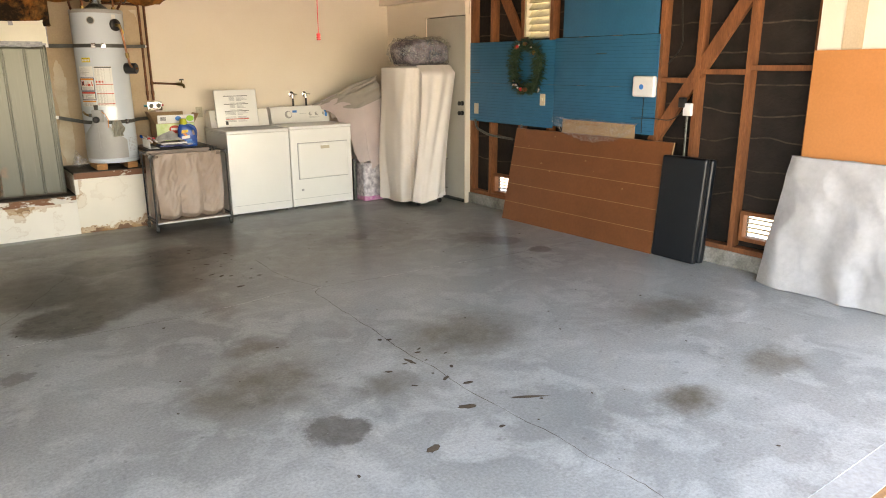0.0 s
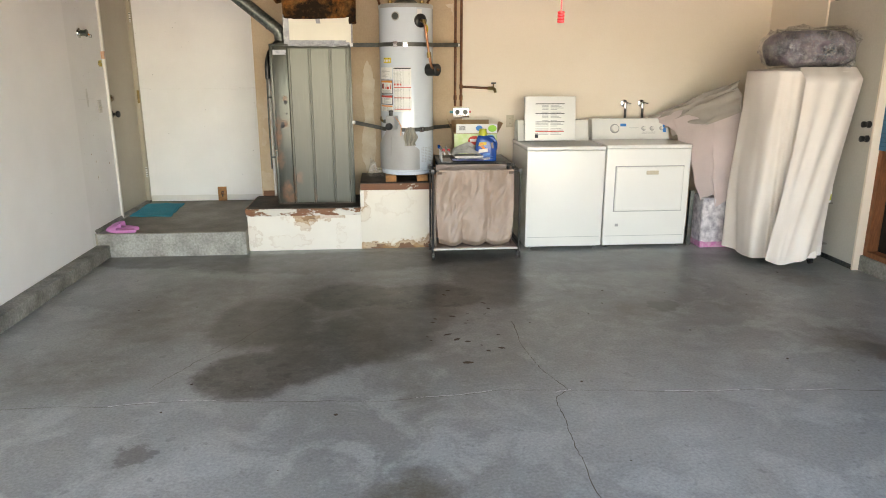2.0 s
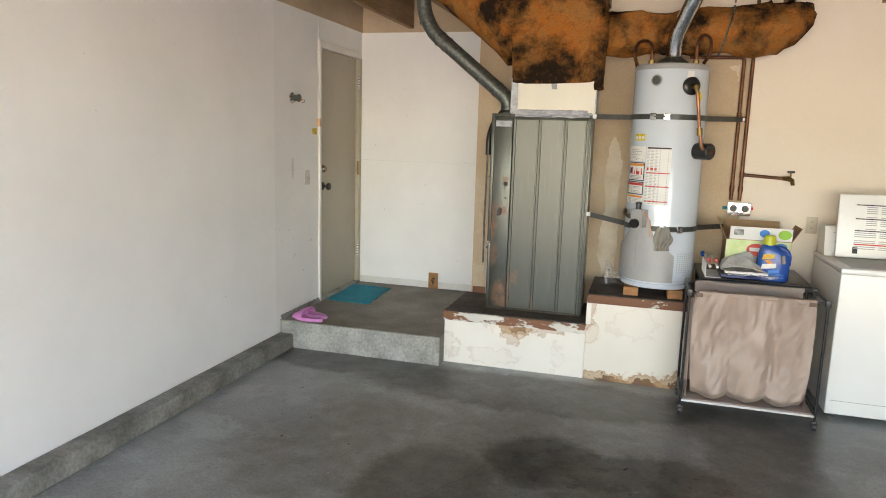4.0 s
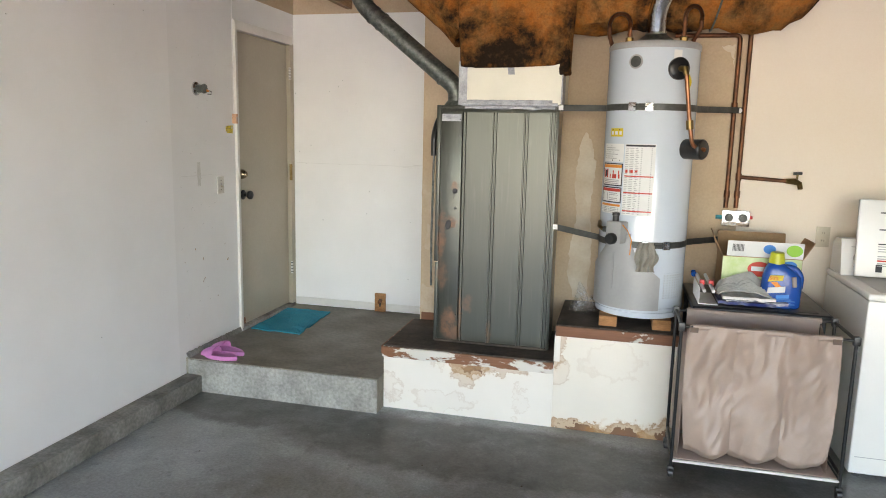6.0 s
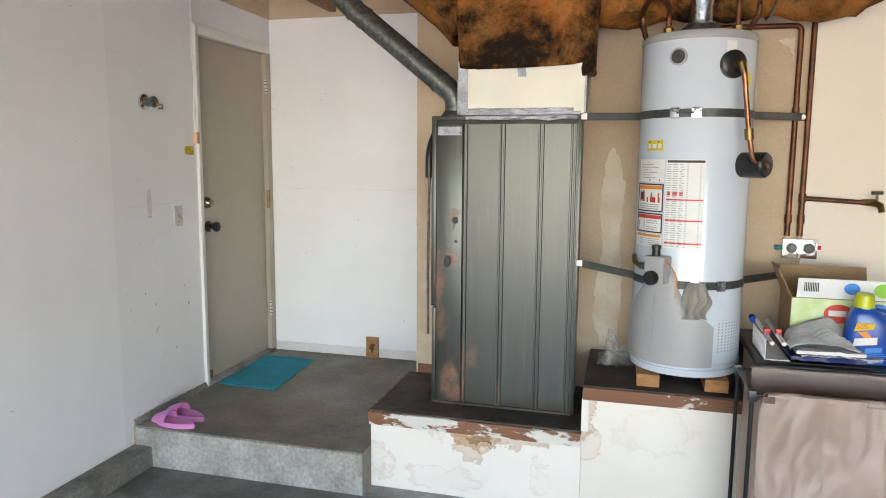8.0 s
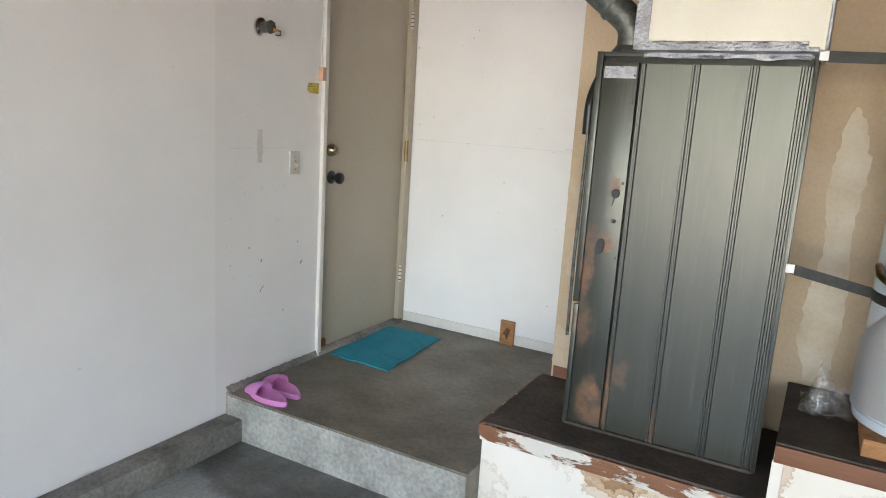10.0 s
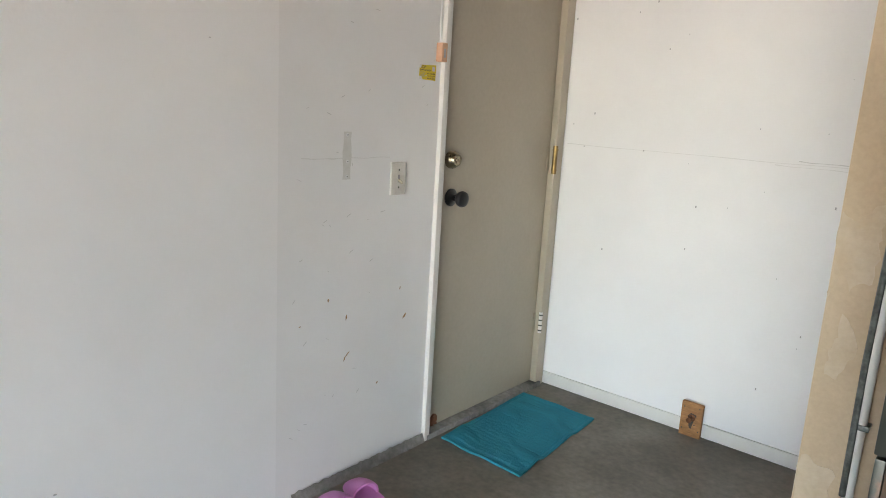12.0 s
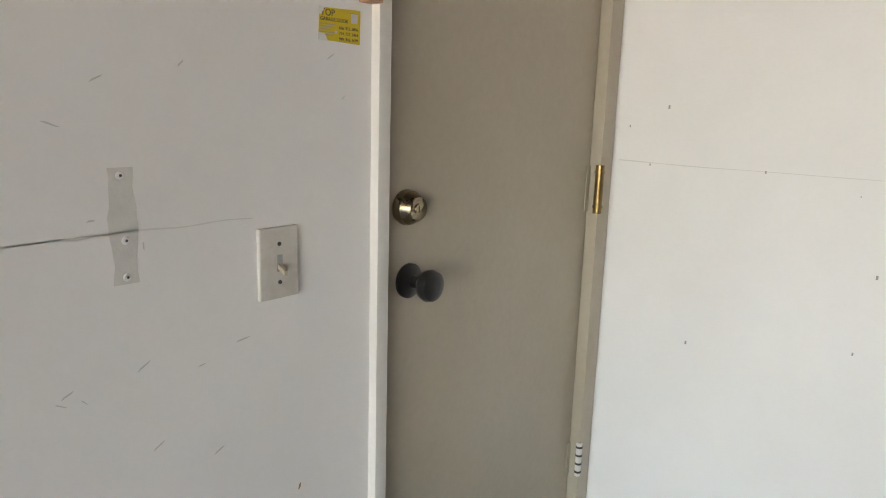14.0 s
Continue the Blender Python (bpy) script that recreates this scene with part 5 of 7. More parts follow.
        fs = [st_.bm.faces.new((vs[0][i], vs[0][i + 1], vs[1][i + 1], vs[1][i])) for i in range(len(pts) - 1)]
        bmesh.ops.recalc_face_normals(st_.bm, faces=fs)
        bmesh.ops.solidify(st_.bm, geom=fs, thickness=0.002)
        sp = part("earthquake_strap", st_, "iron", t, "dark steel strap round the tank")
        for b_ in ((-24, -4) if sag == 0 else (3, 29)):
            p = on(b_, z - sag, 0.008)
            mm = Matrix.Translation(p) @ Matrix.Rotation(radians(b_), 4, "Z")
            part("buckle", Shape().box(-0.02, -0.008, -0.022, 0.02, 0.006, 0.022, 0.003, 2, mm), "shiny", sp, "bright steel buckle")
        bb = (-22, -6) if sag == 0 else (5, 27)
        part("strap_bolt", Shape().tube([on(bb[0], z - sag, 0.017), on(bb[1], z - sag, 0.017)], 0.004, 8), "iron", sp)
        part("end_tab", Shape().box(1.500, 7.488, z + sag * 0.8 - 0.018, 1.525, 7.494, z + sag * 0.8 + 0.010, 0.001), "white_plastic", sp)
    # top: draft hood, flue, flexible connectors
    part("draft_hood", Shape().lathe([(0.105, 2.10), (0.105, 2.112), (0.085, 2.128), (0.056, 2.148), (0.056, 2.155)], cx, cy - 0.02, 0, 32), "galv", t, "dull galvanised draft hood")
    flue = part("flue", Shape().tube(bend([(cx, cy - 0.02, 2.145), (cx, cy - 0.06, 2.27), (cx + 0.10, cy - 0.19, 2.50), (cx + 0.2, cy - 0.24, TOP)], 0.06), 0.050, 24), "shiny", t, "shiny sheet metal flue pipe")
    for z in (2.17, 2.20, 2.23, 2.26):
        part("flue_crimp", Shape().tube([(cx + max(0, z - 2.25) * 0.5, cy - 0.02, z), (cx + max(0, z - 2.25) * 0.5, cy - 0.02, z + 0.008)], 0.0525, 24), "shiny", flue)
    for sx, top in ((-0.135, 2.24), (0.135, 2.27)):
        pts = [Vector((cx + sx, cy - 0.13, 2.10)), Vector((cx + sx, cy - 0.13, 2.16))]
        pts += [Vector((cx + sx + (0.055 if sx > 0 else -0.07) * (1 - math.cos(a)) * 0.75, cy - 0.13 + 0.008 * a, top - 0.05 + 0.055 * math.sin(a))) for a in arc(15, 0, 3.3)]
        pts += [pts[-1] + Vector((0, 0.01, -0.04)), pts[-1] + Vector((-0.03 if sx > 0 else 0.02, 0.05, -0.10))]
        s, n = Shape(), 90
        dense = []
        for i in range(n):
            f = i / (n - 1) * (len(pts) - 1)
            k = min(int(f), len(pts) - 2)
            dense.append(pts[k].lerp(pts[k + 1], f - k))
        part("water_connector", s.tube(dense, [0.0095 + 0.003 * (i % 2) for i in range(n)], 10), "copper", t, "corrugated copper water connector")
        part("nut", Shape().lathe([(0.02, 2.098), (0.02, 2.12), (0.014, 2.124)], cx + sx, cy - 0.13, 0, 6), "brass", t)
    rag = thing("hanging_rag", tuple(on(3, 0.98, 0.02)), "grey-beige rag hung over the heater strap", "rag")
    def cloth(u, v):
        a = -7 + 21 * u + 3 * noise.noise(Vector((u * 2, v * 3, 1)))
        wid = 0.75 + 0.35 * math.sin(min(1, v * 1.3) * 2.6)
        a = 3 + (a - 3) * wid
        return on(a, 1.068 - 0.155 * v - 0.02 * v * noise.noise(Vector((u * 4, 7, 0))), 0.02 + 0.022 * abs(math.sin(u * 9 + v * 2)) + 0.015 * math.sin(v * 3))
    part("cloth", Shape().sheet(cloth, 22, 26, 0.004), mat("grey_beige_rag", (0.36, 0.34, 0.29), 0.95, scale=14, fine=200, var=0.12, bump=0.5), rag)
    for x0 in (1.78, 2.06):
        b_ = thing("wood_block", (x0 + 0.05, 7.45, HIGH), "sawn pine block under the water heater", "block", "blocks under the heater")
        part("block", Shape().box(x0, 7.385, HIGH, x0 + 0.095, 7.75, HIGH + 0.0555, 0.003), "block_wood", b_)
water_heater()

def wall_plumbing():
    t = thing("copper_pipes", (2.48, N, 1.2), "dark aged copper water pipes on the wall", "pipe")
    y = N - 0.022
    part("hot_pipe", Shape().tube(bend([(2.452, y, 1.22), (2.452, y, 2.19), (2.10, y - 0.02, 2.19)], 0.03), 0.0125, 12), "copper", t)
    part("cold_pipe", Shape().tube([(2.507, y, 1.22), (2.507, y, TOP)], 0.0125, 12), "copper", t)
    part("tap_pipe", Shape().tube([(2.507, y - 0.004, 1.40), (2.77, y - 0.004, 1.385)], 0.0115, 12), "copper", t)
    for p in ((2.507, 1.40), (2.452, 1.30), (2.507, 1.30), (2.452, 1.80)):
        part("fitting", Shape().tube([(p[0], y, p[1] - 0.02), (p[0], y, p[1] + 0.02)], 0.0165, 12), "copper", t)
    f = part("faucet", Shape().tube([(2.76, y, 1.386), (2.80, y - 0.02, 1.386), (2.82, y - 0.05, 1.375), (2.825, y - 0.06, 1.345)], [0.014, 0.018, 0.015, 0.013], 12), "brass", t, "old brass hose tap")
    part("faucet_handle", Shape().tube([(2.79, y - 0.02, 1.43), (2.835, y - 0.025, 1.432)], 0.008, 8), "iron", f)
    part("stem", Shape().tube([(2.812, y - 0.022, 1.39), (2.812, y - 0.022, 1.43)], 0.006, 8), "brass", f)
    part("pipe_clip", Shape().lathe([(0.014, 0), (0.012, 0.012)], 0, 0, 0, 12, Matrix.Translation((2.48, y - 0.012, 1.775)) @ Matrix.Rotation(radians(90), 4, "X")), "white_plastic", t)
    b = thing("valve_box", (2.51, N, 1.16), "galvanised valve box with two shut-off valves", "valve box")
    part("box", Shape().box(2.435, N - 0.035, 1.115, 2.585, N - 0.006, 1.205, 0.002), "shiny", b)
    part("divider", Shape().box(2.502, N - 0.04, 1.115, 2.518, N - 0.034, 1.185, 0.002), "shiny", b)
    for x in (2.472, 2.548):
        part("valve", Shape().lathe([(0.024, 0), (0.024, 0.012), (0.014, 0.014), (0.014, 0.022)], 0, 0, 0, 16, Matrix.Translation((x, N - 0.035, 1.165)) @ Matrix.Rotation(radians(90), 4, "X")), "iron", b)
    part("blue_handle", Shape().tube([(2.40, N - 0.03, 1.165), (2.435, N - 0.03, 1.165)], 0.012, 10), mat("teal_plastic", (0.01, 0.20, 0.24), 0.4, scale=20), b, "teal handle")
    part("red_handle", Shape().tube([(2.585, N - 0.03, 1.168), (2.60, N - 0.03, 1.168)], 0.010, 10), "red", b, "red handle")
    def outlet(x, z):
        o = thing("wall_outlet", (x, N, z), "yellowed double wall outlet on the cream wall", "outlet")
        part("plate", Shape().box(x - 0.036, N - 0.006, z - 0.058, x + 0.036, N, z + 0.058, 0.002), "plate", o)
        for dz in (0.022, -0.022):
            part("socket", Shape().lathe([(0.017, 0), (0.016, 0.003)], 0, 0, 0, 16, Matrix.Translation((x, N - 0.006, z + dz)) @ Matrix.Rotation(radians(90), 4, "X")), "plate", o)
            for dx in (-0.006, 0.006):
                part("slot", Shape().box(x + dx - 0.001, N - 0.0095, z + dz - 0.003, x + dx + 0.001, N - 0.0088, z + dz + 0.006), "ink", o)
    outlet(2.985, 1.075)
    for x in (4.10, 4.27):
        v = thing("wall_tap", (x, N, 1.22), "chrome laundry tap on the wall with black hose", "tap", "laundry taps")
        mm = Matrix.Translation((x, N, 1.24)) @ Matrix.Rotation(radians(90), 4, "X")
        part("flange", Shape().lathe([(0.036, 0), (0.032, 0.01), (0.014, 0.014), (0.014, 0.05)], 0, 0, 0, 20, mm), "chrome", v)
        part("body", Shape().tube([(x, N - 0.04, 1.25), (x, N - 0.045, 1.21), (x, N - 0.05, 1.19)], [0.016, 0.018, 0.012], 12), "chrome", v)
        part("handle", Shape().tube([(x + 0.01, N - 0.055, 1.245), (x + 0.05, N - 0.06, 1.238)], 0.007, 8), "chrome", v)
        part("hose", Shape().tube(bend([(x, N - 0.05, 1.19), (x, N - 0.055, 1.10), (x - 0.03, N - 0.05, 0.92)], 0.05), 0.012, 10), "black", v)
    # old filler marks on the bare drywall
    def blotch(pts, material="spackle"):
        edge = []
        for (xa, za), (xb, zb) in zip(pts, pts[1:] + pts[:1]):
            for i in range(9):
                x, z = xa + (xb - xa) * i / 9, za + (zb - za) * i / 9
                edge.append((x + 0.012 * noise.noise(Vector((x * 40, z * 40, 0))), N - 0.0075, z + 0.02 * noise.noise(Vector((x * 30, z * 30, 5)))))
        part("filler_mark", Shape().poly(edge, (0, 0.0015, 0)), material, wall_n, "dried white filler on bare drywall")
    blotch([(1.56, 0.75), (1.60, 0.62), (1.68, 0.62), (1.70, 0.9), (1.68, 1.2), (1.70, 1.45), (1.66, 1.6), (1.63, 1.64), (1.60, 1.56), (1.58, 1.35), (1.60, 1.1), (1.57, 0.95)])
    blotch([(0.606, 1.30), (0.64, 1.28), (0.70, 1.33), (0.70, 1.12), (0.655, 1.10), (0.63, 1.13), (0.606, 1.06)], "thin_filler")
    blotch([(0.648, 1.02), (0.675, 1.0), (0.69, 0.93), (0.66, 0.87), (0.625, 0.86), (0.635, 0.95)], "thin_filler")
    blotch([(0.606, 0.62), (0.69, 0.60), (0.69, 0.44), (0.606, 0.44)], "thin_filler")
    blotch([(2.36, 2.13), (2.42, 2.09), (2.435, 2.02), (2.43, 2.15)])
wall_plumbing()
wm = thing("crumpled_plastic", (1.68, 7.72, HIGH), "crumpled clear plastic bag on the platform", "plastic bag")
def crumple(u, v):
    p = Vector((1.60 + 0.17 * u, 7.60 + 0.2 * v, HIGH + 0.012))
    p.z += 0.10 * math.sin(math.pi * u) * math.sin(math.pi * v) * (0.7 + 1.3 * noise.noise(p * 22)) + 0.01
    return p + noise.noise_vector(p * 30) * 0.02 * math.sin(math.pi * u)
part("film", Shape().sheet(crumple, 22, 22), "film", wm, sharp=15)

# ---- laundry corner ----
def hamper():
    x0, x1, y0, y1, h = 2.165, 2.895, 6.925, 7.25, 0.755
    t = thing("laundry_hamper", ((x0 + x1) / 2, (y0 + y1) / 2, 0), "wheeled laundry hamper with pinkish beige nylon bag", "hamper")
    r = 0.008
    for x in (x0, x1):
        for y in (y0, y1):
            part("post", Shape().tube([(x, y, 0.05), (x, y, h)], r, 10), "black_metal", t)
            part("corner_joint", Shape().box(x - 0.014, y - 0.014, h - 0.03, x + 0.014, y + 0.014, h + 0.010, 0.004), "black", t)
            c = part("caster", Shape().tube([(x - 0.011, y, 0.024), (x + 0.011, y, 0.024)], 0.024, 18), "black", t)
            part("caster_fork", Shape().box(x - 0.016, y - 0.012, 0.03, x + 0.016, y + 0.012, 0.056, 0.004), "black", c)
        part("side_rail", Shape().tube([(x, y0, h - 0.008), (x, y1, h - 0.008)], r, 10), "black_metal", t)
        part("side_rail", Shape().tube([(x, y0, 0.115), (x, y1, 0.115)], r, 10), "black_metal", t)
        part("side_rail", Shape().tube([(x, y0, 0.085), (x, y1, 0.085)], 0.006, 8), "black_metal", t)
    for y in (y0, y1):
        part("front_rail", Shape().tube([(x0, y, 0.085), (x1, y, 0.085)], r * 0.9, 10), "trim" if y == y0 else "black_metal", t)
        part("top_rail", Shape().tube([(x0, y, h - 0.008), (x1, y, h - 0.008)], r * 0.8, 10), "black_metal", t)
    for y in (y0, y1):
        part("bag_hem", Shape().tube([(x0 + 0.05 + 0.0775 * k, y - 0.001 + 0.002 * math.sin(k * 2.1), h - 0.007 + 0.002 * math.sin(k * 1.7)) for k in range(9)], 0.0135, 12), "hamper_cloth", t, "cloth sleeve round the top rail")
    part("base_sheet", Shape().box(x0 + 0.01, y0 + 0.01, 0.09, x1 - 0.01, y1 - 0.01, 0.096, 0.002), "hamper_cloth", t)
    a, b = x0 + 0.035, x1 - 0.06
    def front(u, v):
        # three sagging pouches side by side
        seam = abs(math.sin(math.pi * 3 * u))
        bell = math.sin(math.pi * min(1, v * 1.02)) ** 0.8
        x = a + (b - a) * u - 0.012 * math.sin(v * 3) * (1 - 2 * u) + 0.02 * v * v * (0.5 - u) * 2
        y = y0 - 0.012 - 0.020 * seam ** 0.7 * (0.25 + v) + 0.007 * math.sin(u * 29 + 5 * noise.noise(Vector((u * 3, v * 2, 0)))) * (0.3 + 0.7 * v)
        y += 0.05 * noise.noise(Vector((u * 6, v * 2.0, 3))) + 0.022 * abs(noise.noise(Vector((u * 14 + v * 5, v * 6, 8))))
        z = h + 0.004 - (h - 0.105 - 0.022 * (1 - seam)) * v
        if v > 0.93:
            y += (v - 0.93) * 0.9
        return Vector((x, y, z))
    part("bag_front", Shape().sheet(front, 90, 50, 0.0015), "hamper_cloth", t, "creased pinkish beige nylon")
    def back(u, v):
        return Vector((x0 + 0.05 + (x1 - x0 - 0.12) * u, y1 - 0.012 + 0.008 * noise.noise(Vector((u * 7, v * 3, 9))), h + 0.004 - (h - 0.11) * v))
    part("bag_back", Shape().sheet(back, 30, 20, 0.0015), "hamper_cloth", t)
    for x, s in ((a - 0.02, 1), (b + 0.01, -1)):
        part("bag_side", Shape().sheet(lambda u, v: Vector((x + s * (0.012 - 0.03 * math.sin(v * 3) * math.sin(u * 3.1)), y0 - 0.005 + (y1 - y0) * u, h - 0.02 - (h - 0.13) * v - 0.05 * math.sin(u * 3.14) * (1 - v))), 16, 24, 0.0015), "hamper_cloth", t)
    for x in (a + 0.02, b - 0.02):
        part("velcro_tab", Shape().box(x - 0.018, y0 - 0.018, h - 0.03, x + 0.018, y0 - 0.012, h - 0.006, 0.002), mat("brown_tab", (0.16, 0.11, 0.085), 0.8, scale=15), t)
hamper()

def side_table():
    t = thing("black_side_table", (2.56, 7.57, 0), "black low table behind the hamper", "table")
    part("tabletop", Shape().box(2.245, 7.285, 0.735, 2.90, 7.90, 0.765, 0.01, 3), "black", t)
    part("tray_rim", Shape().box(2.30, 7.32, 0.765, 2.84, 7.86, 0.769, 0.003), "black_metal", t)
    for x in (2.27, 2.86):
        for y in (7.31, 7.87):
            part("leg", Shape().tube([(x, y, 0), (x, y, 0.737)], 0.014, 10), "black_metal", t)
side_table()
TZ = 0.769

def wipes_box():
    x0, x1, y0, y1, z0, z1 = 2.40, 2.79, 7.52, 7.74, TZ, 1.0
    t = thing("cardboard_box", ((x0 + x1) / 2, (y0 + y1) / 2, z0), "open cardboard box printed green and white", "box")
    part("carton", Shape().box(x0, y0, z0, x1, y1, z0 + 0.004), "card", t)
    for b in ((x0, y0, x1, y0 + 0.004), (x0, y1 - 0.004, x1, y1), (x0, y0, x0 + 0.004, y1), (x1 - 0.004, y0, x1, y1)):
        part("wall", Shape().box(b[0], b[1], z0, b[2], b[3], z1), "card", t)
    part("green_print", Shape().box(x0 + 0.002, y0 - 0.0012, z0 + 0.004, x1 - 0.002, y0, z1 - 0.002), mat("pale_green_print", (0.48, 0.62, 0.25), 0.5, col2=(0.68, 0.74, 0.50), scale=14, var=0.05, bump=0.0), t, "pale green printed front")
    part("back_flap", Shape().poly([(x0, y1 - 0.004, z1), (x1 - 0.04, y1 - 0.004, z1), (x1 - 0.04, y1 + 0.03, z1 + 0.105), (x0, y1 + 0.03, z1 + 0.105)], (0, 0.004, 0)), "card", t)
    f = part("front_flap", Shape().poly([(x0 + 0.02, y0, z1 + 0.002), (x1, y0, z1 + 0.002), (x1, y0 - 0.01, z1 + 0.085), (x0 + 0.02, y0 - 0.01, z1 + 0.085)], (0, 0.004, 0)), "paper", t, "white printed flap")
    part("right_flap", Shape().poly([(x1, y0, z1), (x1, y1, z1), (x1 + 0.05, y1, z1 + 0.09), (x1 + 0.05, y0, z1 + 0.09)], (0.004, 0, 0)), "card", t)
    part("left_flap", Shape().poly([(x0, y0, z1), (x0, y1, z1), (x0 - 0.045, y1, z1 + 0.12), (x0 - 0.06, y0, z1 + 0.12)], (0.004, 0, 0)), "card", t)
    def patch(name, xa, xb, za, zb, material, parent, dy=0.0):
        part(name, Shape().box(xa, y0 - 0.0022 - dy, za, xb, y0 - 0.0010 - dy, zb), material, parent)
    def disc(name, x, z, r, k, material, dy=0.0):
        part(name, Shape().rings([[(x + r * k * math.cos(a), y0 - 0.001 - dy - e, z + r * math.sin(a)) for a in arc(25, 0, math.tau)[:-1]] for e in (0, 0.0015)]), material, t)
    for k in range(9):
        part("barcode", Shape().box(x0 + 0.045 + 0.0065 * k, y0 - 0.0095, z1 + 0.03, x0 + 0.048 + 0.0065 * k, y0 - 0.0072, z1 + 0.068), "ink", f)
    disc("blue_disc", x0 + 0.225, z1 + 0.048, 0.024, 1.25, "blue_ink", 0.0085)
    disc("green_disc", x1 - 0.045, z1 + 0.045, 0.03, 1.3, "green_ink", 0.0085)
    disc("blue_disc", x1 - 0.06, z1 - 0.035, 0.024, 1.5, "blue_ink", 0.0015)
    disc("red_disc", x0 + 0.185, z1 - 0.062, 0.04, 1.45, "red_ink", 0.0015)
    patch("white_bar", x0 + 0.145, x0 + 0.215, z1 - 0.072, z1 - 0.048, "paper", t, 0.003)
    patch("green_bar", x0 + 0.10, x0 + 0.24, z1 - 0.135, z1 - 0.115, "green_ink", t)
wipes_box()

def detergent():
    x, y, z = 2.675, 7.415, TZ
    t = thing("detergent_bottle", (x, y, z), "blue laundry detergent bottle with lime cap", "bottle")
    def ring(zz, w, d, ox=0.0):
        return [Vector((x + ox + w * math.copysign(abs(math.cos(a)) ** 0.7, math.cos(a)), y + d * math.copysign(abs(math.sin(a)) ** 0.7, math.sin(a)), z + zz)) for a in arc(33, 0, math.tau)[:-1]]
    body = Shape().rings([ring(0, 0.088, 0.045), ring(0.006, 0.094, 0.05), ring(0.10, 0.096, 0.052), ring(0.16, 0.090, 0.05, -0.002), ring(0.20, 0.06, 0.045, -0.022), ring(0.215, 0.045, 0.04, -0.028), ring(0.225, 0.036, 0.034, -0.03)])
    part("bottle", body, "jug", t)
    part("handle", Shape().tube(bend([(x + 0.015, y, z + 0.205), (x + 0.06, y, z + 0.20), (x + 0.088, y, z + 0.16), (x + 0.085, y, z + 0.10)], 0.03), 0.017, 12), "jug", t)
    part("handle_gap", Shape().tube([(x + 0.053, y - 0.051, z + 0.115), (x + 0.045, y - 0.051, z + 0.165)], [0.011, 0.011], 12), "grey_sheet", t)
    part("cap", Shape().lathe([(0.037, 0.222), (0.037, 0.25), (0.033, 0.262), (0.033, 0.277), (0.028, 0.281)], x - 0.03, y, z, 24), "lime", t, "lime green screw cap")
    f = y - 0.0525
    def flat(name, pts, material, lift, label=""):
        return part(name, Shape().poly([(x + a, f - lift, z + b) for a, b in pts], (0, 0.004, 0)), material, t, label)
    flat("yellow_flash", [(-0.075, 0.135), (-0.005, 0.145), (-0.002, 0.17), (-0.065, 0.168)], "yellow", 0.001)
    flat("rainbow", [(-0.06, 0.132), (-0.03, 0.136), (0.005, 0.095), (-0.02, 0.095)], "orange_ink", 0.0012)
    flat("white_band", [(-0.075, 0.075), (0.01, 0.085), (0.01, 0.115), (-0.07, 0.105)], "paper", 0.0018)
    flat("blue_band", [(-0.03, 0.05), (0.03, 0.055), (0.03, 0.075), (-0.03, 0.068)], "blue_ink", 0.001)
    for k in range(4):
        flat("print_line", [(-0.04, 0.022 + 0.008 * k), (0.06 - 0.02 * (k % 2), 0.022 + 0.008 * k), (0.06 - 0.02 * (k % 2), 0.025 + 0.008 * k), (-0.04, 0.025 + 0.008 * k)], "blue_ink", 0.001)
    lab = words("50%", 0.026, Matrix.Translation((x - 0.068, f - 0.0022, z + 0.146)) @ Matrix.Rotation(radians(90), 4, "X"), "red_ink", t)
detergent()

